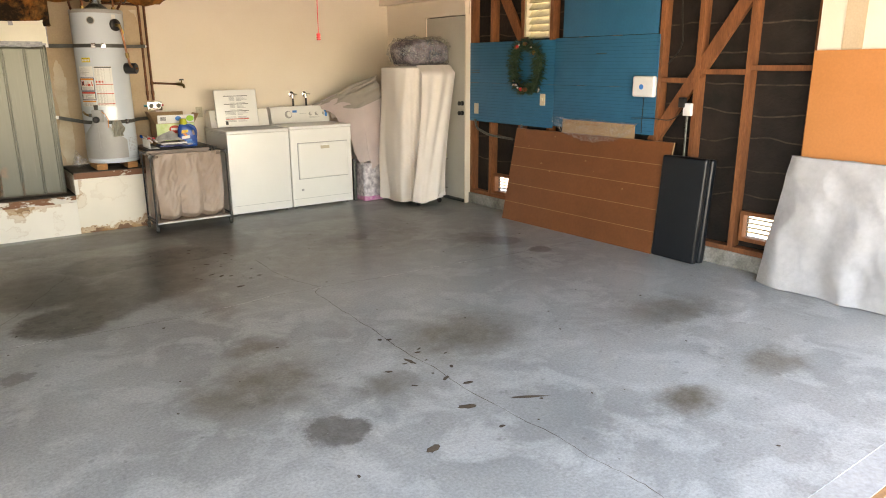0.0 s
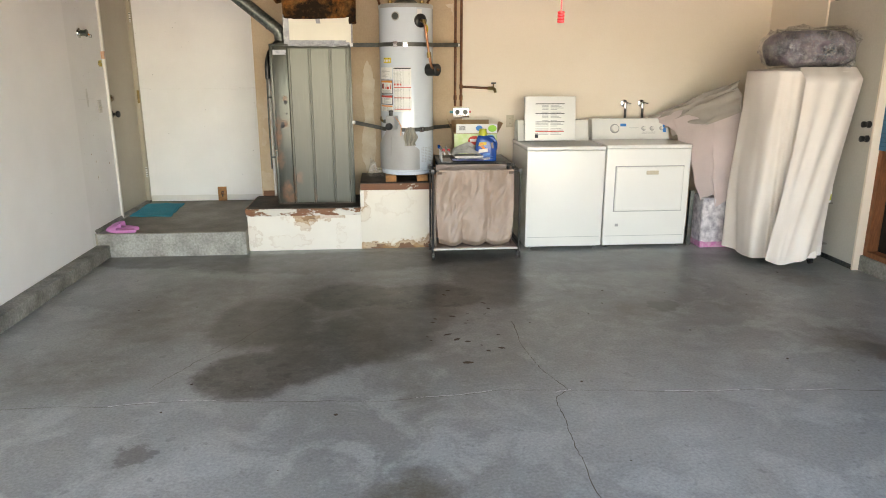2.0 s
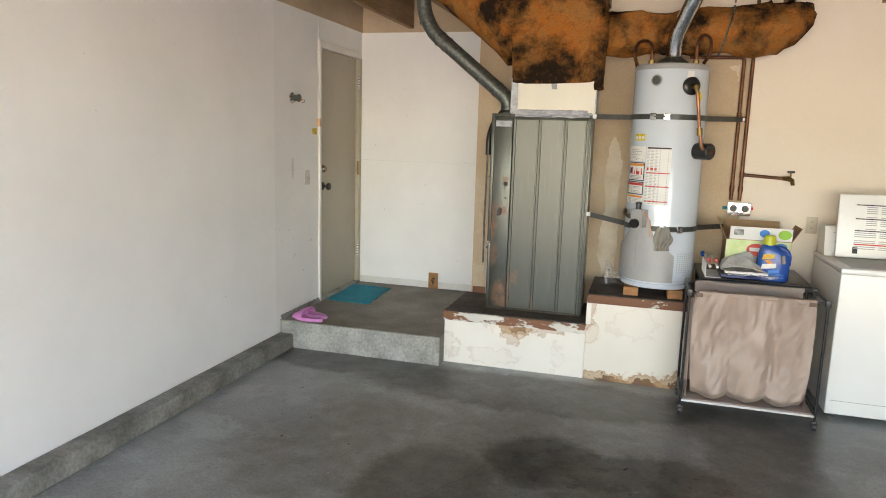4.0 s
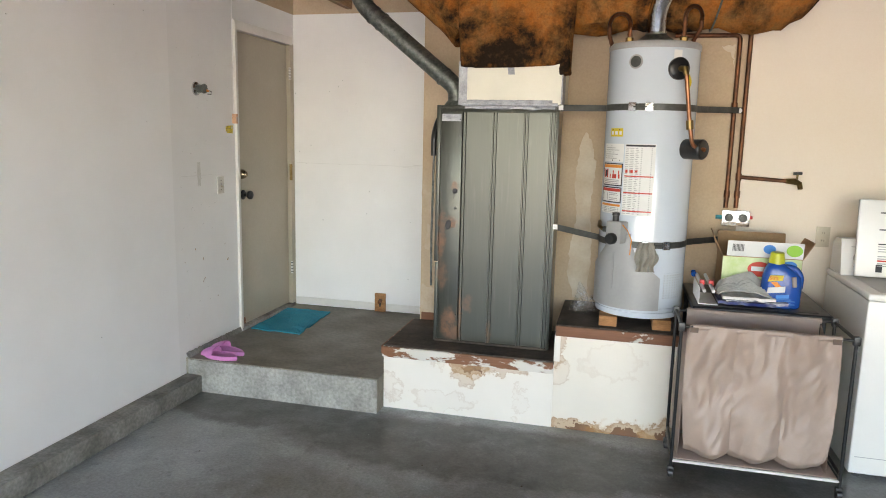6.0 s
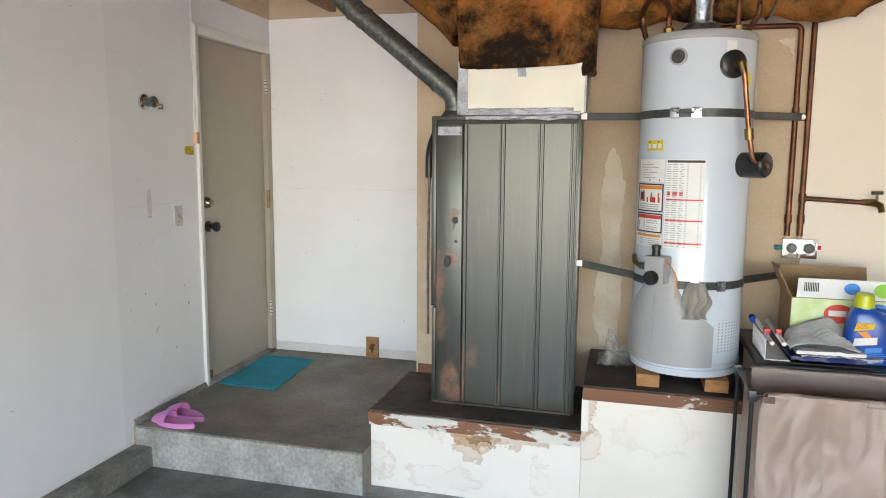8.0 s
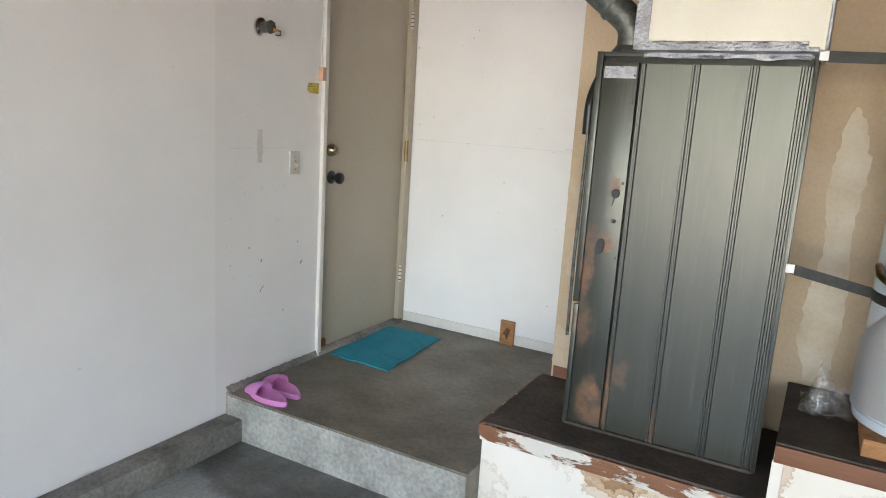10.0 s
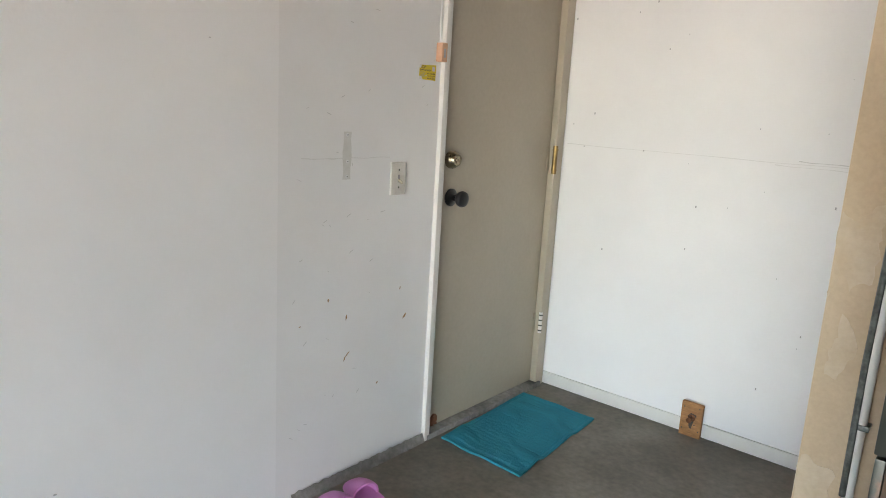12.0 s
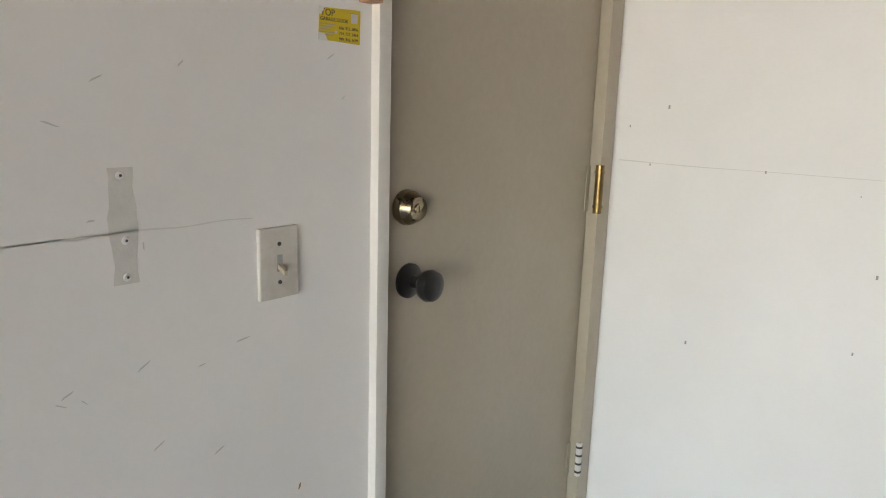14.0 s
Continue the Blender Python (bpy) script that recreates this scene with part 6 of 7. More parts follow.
def table_clutter():
    t = thing("folded_plastic_bags", (2.50, 7.40, TZ), "pile of folded grey plastic bags on the table", "plastic bag")
    def bag(u, v):
        p = Vector((2.37 + 0.25 * u, 7.32 + 0.17 * v, TZ + 0.06))
        p.z += 0.085 * math.sin(math.pi * u) ** 0.6 * (0.35 + v * 0.65) * (0.9 + 0.5 * noise.noise(p * 16)) + 0.006 * math.sin(v * 60)
        return p + noise.noise_vector(p * 20) * 0.008
    part("top_bag", Shape().sheet(bag, 34, 30, 0.002), mat("grey_film", (0.46, 0.45, 0.42), 0.45, scale=16, fine=80, var=0.1, bump=0.3), t, sharp=25)
    for k, (col, w) in enumerate((("navy", 0.27), ("white", 0.25), ("patterned", 0.29))):
        c = thing("folded_bag", (2.50, 7.38, TZ + 0.02 * k), ("%s folded plastic packet in the pile" % col), "plastic packet")
        m_ = {"navy": mat("navy_film", (0.015, 0.03, 0.16), 0.35, scale=20, var=0.2, bump=0.3), "white": "paper", "patterned": mat("patterned_film", (0.55, 0.55, 0.55), 0.4, col2=(0.05, 0.06, 0.22), scale=40, var=0.1, bump=0.3)}[col]
        z = TZ + 0.002 + 0.0195 * (0 if col == "navy" else 2 if col == "white" else 1)
        part("film", Shape().sheet(lambda u, v: Vector((2.37 + 0.02 * k + w * u, 7.31 + 0.008 * k + 0.18 * v, z + 0.012 + 0.006 * noise.noise(Vector((u * 9, v * 6, k))))), 26, 12, 0.014), m_, c)
    b = thing("wire_basket", (2.33, 7.45, TZ), "small white plastic basket with red clips", "basket")
    part("base", Shape().box(2.275, 7.33, TZ, 2.37, 7.62, TZ + 0.004), "white_plastic", b)
    for k in range(12):
        y = 7.335 + 0.025 * k
        part("slat", Shape().box(2.275, y, TZ, 2.279, y + 0.012, TZ + 0.085), "white_plastic", b)
    for x in (2.30, 2.345):
        part("rail", Shape().tube([(x, 7.33, TZ + 0.07), (x - 0.01, 7.64, TZ + 0.10)], 0.009, 8), "white_plastic", b)
        part("clip", Shape().box(x - 0.012, 7.44, TZ + 0.075, x + 0.012, 7.47, TZ + 0.105, 0.004), "red", b, "red clip")
    part("grip", Shape().tube([(2.275, 7.63, TZ + 0.10), (2.275, 7.665, TZ + 0.105)], 0.015, 12), "jug", b, "dark blue grip")
    j = thing("plastic_jar", (2.215, 7.72, HIGH), "small white plastic jar beside the heater", "jar")
    part("jar", Shape().lathe([(0.03, 0), (0.033, 0.005), (0.033, 0.13), (0.025, 0.14)], 2.185, 7.86, HIGH, 18), "white_plastic", j)
    part("lid", Shape().lathe([(0.031, 0.14), (0.031, 0.165), (0.028, 0.168)], 2.185, 7.86, HIGH, 18), "white_plastic", j)
table_clutter()

def appliance(x0, x1, name, label, z1):
    y0, y1 = 7.165, 7.86
    t = thing(name, ((x0 + x1) / 2, (y0 + y1) / 2, 0), label, name)
    part("cabinet", Shape().box(x0, y0, 0.028, x1, y1, z1 - 0.035, 0.008, 3), "enamel", t)
    part("worktop", Shape().box(x0 - 0.003, y0 - 0.006, z1 - 0.034, x1 + 0.003, y1, z1, 0.012, 3), "enamel", t)
    part("toe_seam", Shape().box(x0 + 0.02, y0 - 0.0012, 0.112, x1 - 0.02, y0 + 0.001, 0.115), "grey_ink", t)
    for x in (x0 + 0.05, x1 - 0.05):
        part("foot", Shape().lathe([(0.018, 0), (0.018, 0.012), (0.008, 0.014), (0.008, 0.03)], x, y0 + 0.05, 0, 12), "chrome", t)
    for x in (x0 + 0.05, x1 - 0.05):
        part("foot", Shape().lathe([(0.018, 0), (0.018, 0.012), (0.008, 0.014), (0.008, 0.03)], x, y1 - 0.05, 0, 12), "chrome", t)
    prof = [(7.655, z1 - 0.002), (7.665, z1 + 0.02), (7.70, z1 + 0.165), (7.72, z1 + 0.185), (7.79, z1 + 0.185), (7.85, z1 + 0.15), (7.855, z1 - 0.002)]
    con = part("console", Shape().rings([[Vector((x, y, z)) for y, z in prof] for x in (x0 + 0.012, x0 + 0.018, x1 - 0.018, x1 - 0.012)]), "enamel", t, "white control console")
    lean = Matrix.Rotation(radians(-13.6), 4, "X")
    def knob(x, h, r):
        m = Matrix.Translation((x, 7.665 + 0.035 * (h - 0.02) / 0.145, z1 + h)) @ lean @ Matrix.Rotation(radians(90), 4, "X")
        part("dial_ring", Shape().lathe([(r * 1.35, 0), (r * 1.3, 0.002)], 0, 0, 0, 28, m), "heater_grey", con)
        part("dial", Shape().lathe([(r, 0.001), (r * 0.95, 0.022), (r * 0.8, 0.026)], 0, 0, 0, 28, m), "enamel", con)
    def tab(xa, xb, h0, h1, material):
        y = lambda h: 7.665 + 0.035 * (h - 0.02) / 0.145
        part("print", Shape().poly([(xa, y(h0) - 0.002, z1 + h0), (xb, y(h0) - 0.002, z1 + h0), (xb, y(h1) - 0.002, z1 + h1), (xa, y(h1) - 0.002, z1 + h1)], (0, 0.003, 0)), material, con)
    return t, con, knob, tab, y0

t, con, knob, tab, y0 = appliance(3.0, 3.69, "washer", "white top-loading washing machine with its lid open", 0.915)
knob(3.10, 0.09, 0.022)
tab(3.06, 3.10, 0.145, 0.148, "grey_ink")
tab(3.07, 3.14, 0.045, 0.048, "grey_ink")
part("tub_opening", Shape().box(3.06, 7.21, 0.9145, 3.63, 7.60, 0.9165, 0.001), "heater_grey", t, "dark tub opening under the lid")
lid = Matrix.Translation((3.06, 7.615, 0.915)) @ Matrix.Rotation(radians(-7), 4, "X")
ld = part("lid", Shape().box(0, -0.018, 0.004, 0.475, 0.006, 0.405, 0.008, 3, lid), "enamel", t, "open white lid with printed instructions")
def on_lid(xa, xb, za, zb, material):
    part("print", Shape().box(xa, -0.0195, za, xb, -0.0182, zb, m=lid), material, ld)
for k in range(24):
    z = 0.335 - 0.0125 * k
    if k in (0, 7, 13):
        on_lid(0.10, 0.37, z, z + 0.0065, "ink")
    elif k == 20:
        on_lid(0.10, 0.365, z, z + 0.008, "red_ink")
    elif k % 6 != 5:
        on_lid(0.10 if k > 12 else 0.16, 0.22, z, z + 0.0052, "grey_ink")
        on_lid(0.24, 0.30 + 0.02 * (k % 4), z, z + 0.0052, "grey_ink")
on_lid(0.095, 0.125, 0.03, 0.07, "ink")
t, con, knob, tab, y0 = appliance(3.703, 4.462, "dryer", "white front-loading clothes dryer beside the washer", 0.925)
knob(3.93, 0.095, 0.033)
knob(4.21, 0.095, 0.016)
knob(4.29, 0.095, 0.016)
knob(4.38, 0.095, 0.014)
tab(3.985, 4.04, 0.115, 0.14, "blue_ink")
tab(4.395, 4.425, 0.06, 0.13, "blue_ink")
tab(4.07, 4.16, 0.1, 0.103, "grey_ink")
for h in (0.05, 0.06):
    tab(4.19, 4.32, h, h + 0.003, "grey_ink")
dd = part("dryer_door", Shape().box(3.79, y0 - 0.018, 0.34, 4.40, y0 - 0.001, 0.735, 0.012, 3), "enamel", t, "square white dryer door")
part("door_gap", Shape().box(3.784, y0 - 0.0025, 0.334, 4.406, y0 - 0.0008, 0.741, 0.0005), "grey_ink", t)
part("door_grip", Shape().box(4.06, y0 - 0.0215, 0.665, 4.17, y0 - 0.017, 0.70, 0.002), "plate", dd, "ivory finger grip")
part("badge", Shape().box(3.81, y0 - 0.0015, 0.20, 3.84, y0 + 0.001, 0.225), "heater_grey", t)

pull = thing("release_handle", (2.347, 3.61, 1.71), "red garage door release handle hanging on a cord", "handle")
part("cord", Shape().tube([(2.347, 3.61, 1.748), (2.349, 3.61, 2.1), (2.347, 3.61, TOP)], 0.0022, 6), "red", pull)
for k in range(4):
    part("grip", Shape().lathe([(0.0085, 0), (0.0115, 0.002), (0.0115, 0.0075), (0.0085, 0.009)], 2.347, 3.61, 1.714 + 0.0092 * k, 16), "red", pull)

# ---- covered rack ----
def rack():
    t = thing("garment_rack", (5.12, 6.75, 0), "chrome wheeled rack hidden under a sheet", "rack")
    for x, y in ((4.97, 6.53), (5.27, 6.53), (4.88, 6.94), (5.40, 6.96)):
        part("post", Shape().tube([(x, y, 0.06), (x, y, 1.52)], 0.012, 10), "chrome", t)
        c = part("caster", Shape().tube([(x - 0.012, y, 0.03), (x + 0.012, y, 0.03)], 0.03, 18), "black", t)
        part("fork", Shape().box(x - 0.016, y - 0.012, 0.03, x + 0.016, y + 0.012, 0.075, 0.003), "chrome", c)
    for z in (0.16, 0.5, 1.5):
        part("shelf", Shape().box(4.88, 6.53, z, 5.40, 6.94, z + 0.012, 0.003), "chrome", t)
    b = thing("plastic_bottle", (5.365, 6.565, 0.512), "bottle with lime label on the rack", "bottle")
    part("body", Shape().lathe([(0.03, 0), (0.03, 0.14), (0.012, 0.17)], 5.365, 6.565, 0.512, 14), "white_plastic", b)
    part("label", Shape().lathe([(0.031, 0), (0.031, 0.05)], 0, 0, 0, 14, Matrix.Translation((5.365, 6.565, 0.53))), "lime", b)
    s = thing("draped_sheet", (5.1, 6.75, 1.56), "cream bed sheet draped over the rack", "sheet")
    x0, x1, y0_, y1_ = 4.75, 5.45, 6.43, 7.06
    def cover(u, v):
        a = math.tau * u + 2.2
        c_, s_ = math.cos(a), math.sin(a)
        px = (x0 + x1) / 2 + (x1 - x0) / 2 * math.copysign(abs(c_) ** 0.62, c_)
        py = (y0_ + y1_) / 2 + (y1_ - y0_) / 2 * math.copysign(abs(s_) ** 0.62, s_)
        if v < 0.22:
            k = (v / 0.22) ** 0.8
            return Vector(((x0 + x1) / 2 + (px - (x0 + x1) / 2) * k, (y0_ + y1_) / 2 + (py - (y0_ + y1_) / 2) * k, 1.565 + 0.012 * noise.noise(Vector((px * 5, py * 5, v * 4))) - 0.02 * k ** 6))
        w = (v - 0.22) / 0.78
        q = a + 0.30 * noise.noise(Vector((a * 0.9, w * 0.8, 6)))
        soft = lambda f, o: noise.noise(Vector((math.cos(q) * f, math.sin(q) * f, o + 0.25 * w)))
        fold = (soft(1.7, 1) * 0.09 + soft(3.4, 4) * 0.05 + 0.020 * math.sin(q * 9 + 1.5 * w)) * (0.2 + w) + 0.02 * noise.noise(Vector((a * 2, w * 2.5, 4)))
        out = 1 + fold / 0.33 + 0.05 * w
        hem = 0.055 + 0.05 * (px - 4.75) / 0.7 + 0.03 * noise.noise(Vector((a * 1.5, 0, 0)))
        x = (x0 + x1) / 2 + (px - (x0 + x1) / 2) * out - 0.17 * w * max(0.0, (px - 5.0) / 0.45) ** 1.3
        return Vector((min(x, XD - 0.006), (y0_ + y1_) / 2 + (py - (y0_ + y1_) / 2) * out, 1.545 - (1.545 - hem) * w))
    part("cloth", Shape().sheet(cover, 200, 50, 0.003), "sheet", s, sharp=60)
    def flap(u, v):
        x = 4.93 + 0.50 * u - (0.17 + 0.10 * u) * v ** 1.2 + 0.02 * math.sin(v * 4 + u * 3)
        r1 = noise.noise(Vector((u * 1.9 + 0.7 * v, 0.3 * v, 2)))
        r2 = noise.noise(Vector((u * 3.6 + 0.9 * v, 0.5 * v, 5)))
        y = 6.37 - 0.05 * v - 0.03 * math.sin(u * 3.1) - r1 * 0.10 * (0.25 + v) - r2 * 0.06 * (0.25 + v) - 0.016 * math.sin(u * 15 + 2.2 * v + 2.5 * r1) * (0.3 + 0.7 * v) - 0.05 * v * math.exp(-((u - 0.12) / 0.10) ** 2) + 0.06 * u * u * (1 - v)
        if v < 0.06:
            y += (0.06 - v) * 1.8
        return Vector((min(x, XD - 0.01), y, 1.575 - (1.47 - 0.03 * u) * v - 0.03 * math.sin(u * 5) * v))
    f = thing("draped_sheet", (5.2, 6.4, 0.8), "second cream sheet hung over the front", "sheet")
    part("cloth", Shape().sheet(flap, 60, 50, 0.003), "sheet", f, sharp=60)
    # bedding wrapped in clear film on top
    b = thing("wrapped_bedding", (5.13, 6.72, 1.57), "dark patterned bedding wrapped in clear plastic", "bedding")
    def pillow(sx, sy, sz, z, grow, amp, sc_):
        rows = []
        for k in range(15):
            ph = -math.pi / 2 + math.pi * k / 14
            cr, h = math.copysign(abs(math.cos(ph)) ** 0.5, 1), math.copysign(abs(math.sin(ph)) ** 0.6, math.sin(ph))
            rows.append([wobble(Vector((5.125 + (sx + grow) * cr * math.copysign(abs(math.cos(a)) ** 0.6, math.cos(a)) + 0.001 * math.cos(a), 6.70 + (sy + grow) * cr * math.copysign(abs(math.sin(a)) ** 0.6, math.sin(a)) + 0.001 * math.sin(a), z + (sz + grow) * h)), amp, sc_) for a in arc(41, 0, math.tau)[:-1]])
        return Shape().rings(rows)
    part("folded_bedding", pillow(0.31, 0.24, 0.135, 1.715, 0, 0.03, 9), mat("dark_patterned_fabric", (0.010, 0.006, 0.014), 0.9, col2=(0.20, 0.15, 0.18), scale=9, fine=160, var=0.1, bump=0.4), b)
    part("film", pillow(0.31, 0.24, 0.135, 1.718, 0.02, 0.05, 19), "film", b, sharp=20)
    # second cloth sloping down behind the dryer
    c = thing("draped_cloth", (4.65, 7.4, 0.9), "lilac grey cloth sloping down beside the dryer", "cloth")
    def slope(u, v):
        top = Vector((4.32 + 0.50 * u, 7.80 - 0.55 * u, 1.10 + 0.34 * u ** 0.8))
        mid = Vector((4.50 + 0.34 * u, 7.40 - 0.42 * u, 1.02 + 0.25 * u))
        bot = Vector((4.60 + 0.22 * u, 7.13 - 0.10 * u, 0.44 + 0.03 * math.sin(u * 9)))
        p = top.lerp(mid, v).lerp(mid.lerp(bot, v), v)
        return p + Vector((0.02, -0.03, 0.03)) * math.sin(u * 12 + 5 * v + 2 * noise.noise(Vector((u * 3, v * 3, 0)))) * (0.35 + 0.5 * v) + noise.noise_vector(p * 6) * 0.02
    part("cloth", Shape().sheet(slope, 70, 50), "lilac_sheet", c, sharp=60)
    g = thing("draped_cover", (4.6, 7.6, 1.2), "grey-brown creased cover behind the dryer", "cloth")
    def hump(u, v):
        a = Vector((4.30, 7.82, 1.10)).lerp(Vector((4.80, 7.15, 1.47)), u)
        b_ = Vector((4.46, 7.60, 0.97)).lerp(Vector((4.80, 7.02, 1.20)), u)
        p = a.lerp(b_, v)
        return p + Vector((0, 0, 0.05 * math.sin(math.pi * v))) + noise.noise_vector(Vector((u * 3, v * 8, 2))) * 0.035
    part("cloth", Shape().sheet(hump, 50, 24), "grey_sheet", g, sharp=60)
    p = thing("grey_post", (4.53, 7.24, 0), "grey metal post standing beside the dryer", "post")
    part("post", Shape().box(4.515, 7.22, 0, 4.55, 7.26, 0.5, 0.003), "galv", p)
    q = thing("flowered_bag", (4.72, 7.3, 0), "white bag printed with grey and pink flowers", "bag")
    part("bag", Shape().box(4.585, 7.10, 0, 4.85, 7.36, 0.46, 0.03, 3), mat("flower_print", (0.68, 0.64, 0.66), 0.6, col2=(0.16, 0.14, 0.18), scale=17, var=0.05, bump=0.05), q)
    part("pink_base", Shape().box(4.583, 7.098, 0.0, 4.852, 7.362, 0.07, 0.02, 2), mat("pink_print", (0.55, 0.12, 0.34), 0.6, col2=(0.65, 0.45, 0.55), scale=25), q, "pink printed foot")
rack()

# ---- east wall ----
def east_door():
    d = thing("door_2", (XD, 6.71, 0), "closed grey side door beside the open studs", "door", kind="structure")
    part("door_leaf", Shape().box(XD + 0.012, 6.335, 0.012, XD + 0.055, 7.085, 2.105, 0.003), "grey_door", d)
    part("door_stop", Shape().box(XD + 0.055, 6.33, 0, XD + 0.07, 7.09, 2.115), "black", d)
    for z in (1.04, 1.15):
        part("lock", Shape().lathe([(0.028, 0), (0.026, 0.012), (0.015, 0.016), (0.015, 0.03), (0.024, 0.038), (0.024, 0.055), (0.012, 0.058)], 0, 0, 0, 20, Matrix.Translation((XD + 0.012, 6.385, z)) @ Matrix.Rotation(radians(-90), 4, "Y")), "black", d, "dark lock knob")
    part("bottom_rail", Shape().box(XD + 0.008, 6.335, 0.0, XD + 0.012, 7.085, 0.04), "galv", d)
east_door()

def pegboards():
    x = E - 0.008
    def sheet(name, y0, y1, z0, z1, ribs):
        t = thing(name, (x, (y0 + y1) / 2, z0), "blue painted grooved hardboard nailed to the studs", "wall panel", "blue wall panels")
        part("board", Shape().box(x, y0, z0, E, y1, z1, 0.001), "blue", t)
        for k in range(1, ribs):
            z = z0 + (z1 - z0) * k / ribs
            part("groove", Shape().box(x - 0.0012, y0 + 0.002, z - 0.0012, x, y1 - 0.002, z + 0.0012), "blue_line", t)
        return t
    sheet("blue_panel", 3.765, 4.98, 1.385, 1.822, 14)
    sheet("blue_panel", 4.984, 6.31, 1.385, 1.812, 14)
    sheet("blue_panel", 3.765, 4.98, 0.985, 1.382, 13)
    sheet("blue_panel", 4.984, 6.31, 0.960, 1.382, 13)
    sheet("blue_panel", 3.79, 4.88, 1.828, TOP, 1)
    h = thing("wall_hook", (x, 4.42, 1.68), "thin metal hook on the blue panel", "hook")
    part("hook", Shape().tube([(x - 0.004, 4.33, 1.675), (x - 0.006, 4.42, 1.672), (x - 0.02, 4.44, 1.672)], 0.004, 6), "iron", h)
    h = thing("wall_hook", (x, 6.2, 1.5), "dark twin slot bracket on the blue panel", "bracket")
    for z in (1.515, 1.49):
        part("bar", Shape().box(x - 0.008, 6.14, z, x, 6.28, z + 0.008, 0.001), "iron", h)
    for y, z in ((6.19, 1.10), (5.13, 1.235)):
        o = thing("wall_plate", (x, y, z), "ivory switch plate on the blue panel", "switch")
        part("plate", Shape().box(x - 0.007, y - 0.036, z - 0.058, x, y + 0.036, z + 0.058, 0.002), "plate", o)
        part("toggle", Shape().box(x - 0.016, y - 0.006, z - 0.01, x - 0.006, y + 0.006, z + 0.012, 0.002), "plate", o)
pegboards()

def wreath():
    cy_, cz, R = 5.32, 1.555, 0.195
    x = E - 0.06
    t = thing("christmas_wreath", (x, cy_, cz), "green artificial wreath with red and gold baubles", "wreath")
    rg = random.Random(7)
    part("ring", Shape().tube([(x, cy_ + R * 0.95 * math.cos(a), cz + R * 1.15 * math.sin(a)) for a in arc(41, 0, math.tau)], 0.022, 8), "leaf", t)
    s = Shape()
    for k in range(2200):
        a = rg.uniform(0, math.tau)
        c = Vector((x, cy_ + R * 0.95 * math.cos(a), cz + R * 1.15 * math.sin(a)))
        d = Vector((rg.uniform(-1, 0.5), rg.uniform(-1, 1), rg.uniform(-1, 1))).normalized()
        l, w = rg.uniform(0.05, 0.10), rg.uniform(0.004, 0.008)
        n = d.orthogonal().normalized() * w
        p = c + d * 0.012
        v = [s.bm.verts.new(q) for q in (p - n, p + n, p + d * l + n * 0.3, p + d * l - n * 0.3)]
        s.bm.faces.new(v)
    tagged(part("needles", s, "leaf", t), kind="stuff")
    for k in range(26):
        a = rg.choice((1.9, 4.5, 4.9, 5.4, 1.2, 2.6)) + rg.uniform(-0.25, 0.25)
        c = Vector((x - 0.055, cy_ + R * 0.95 * math.cos(a) + rg.uniform(-0.02, 0.02), cz + R * 1.15 * math.sin(a)))
        r = rg.uniform(0.012, 0.022)
        part("bauble", Shape().lathe([(0.002, -r)] + [(r * math.cos(b), r * math.sin(b)) for b in arc(9, -1.3, 1.3)] + [(0.002, r)], c.x, c.y, c.z, 12), rg.choice(("red", "brass", "copper_new", "shiny")), t)
    part("tag", Shape().box(x - 0.01, 5.12, 1.30, x - 0.008, 5.15, 1.36), "film", t)
wreath()

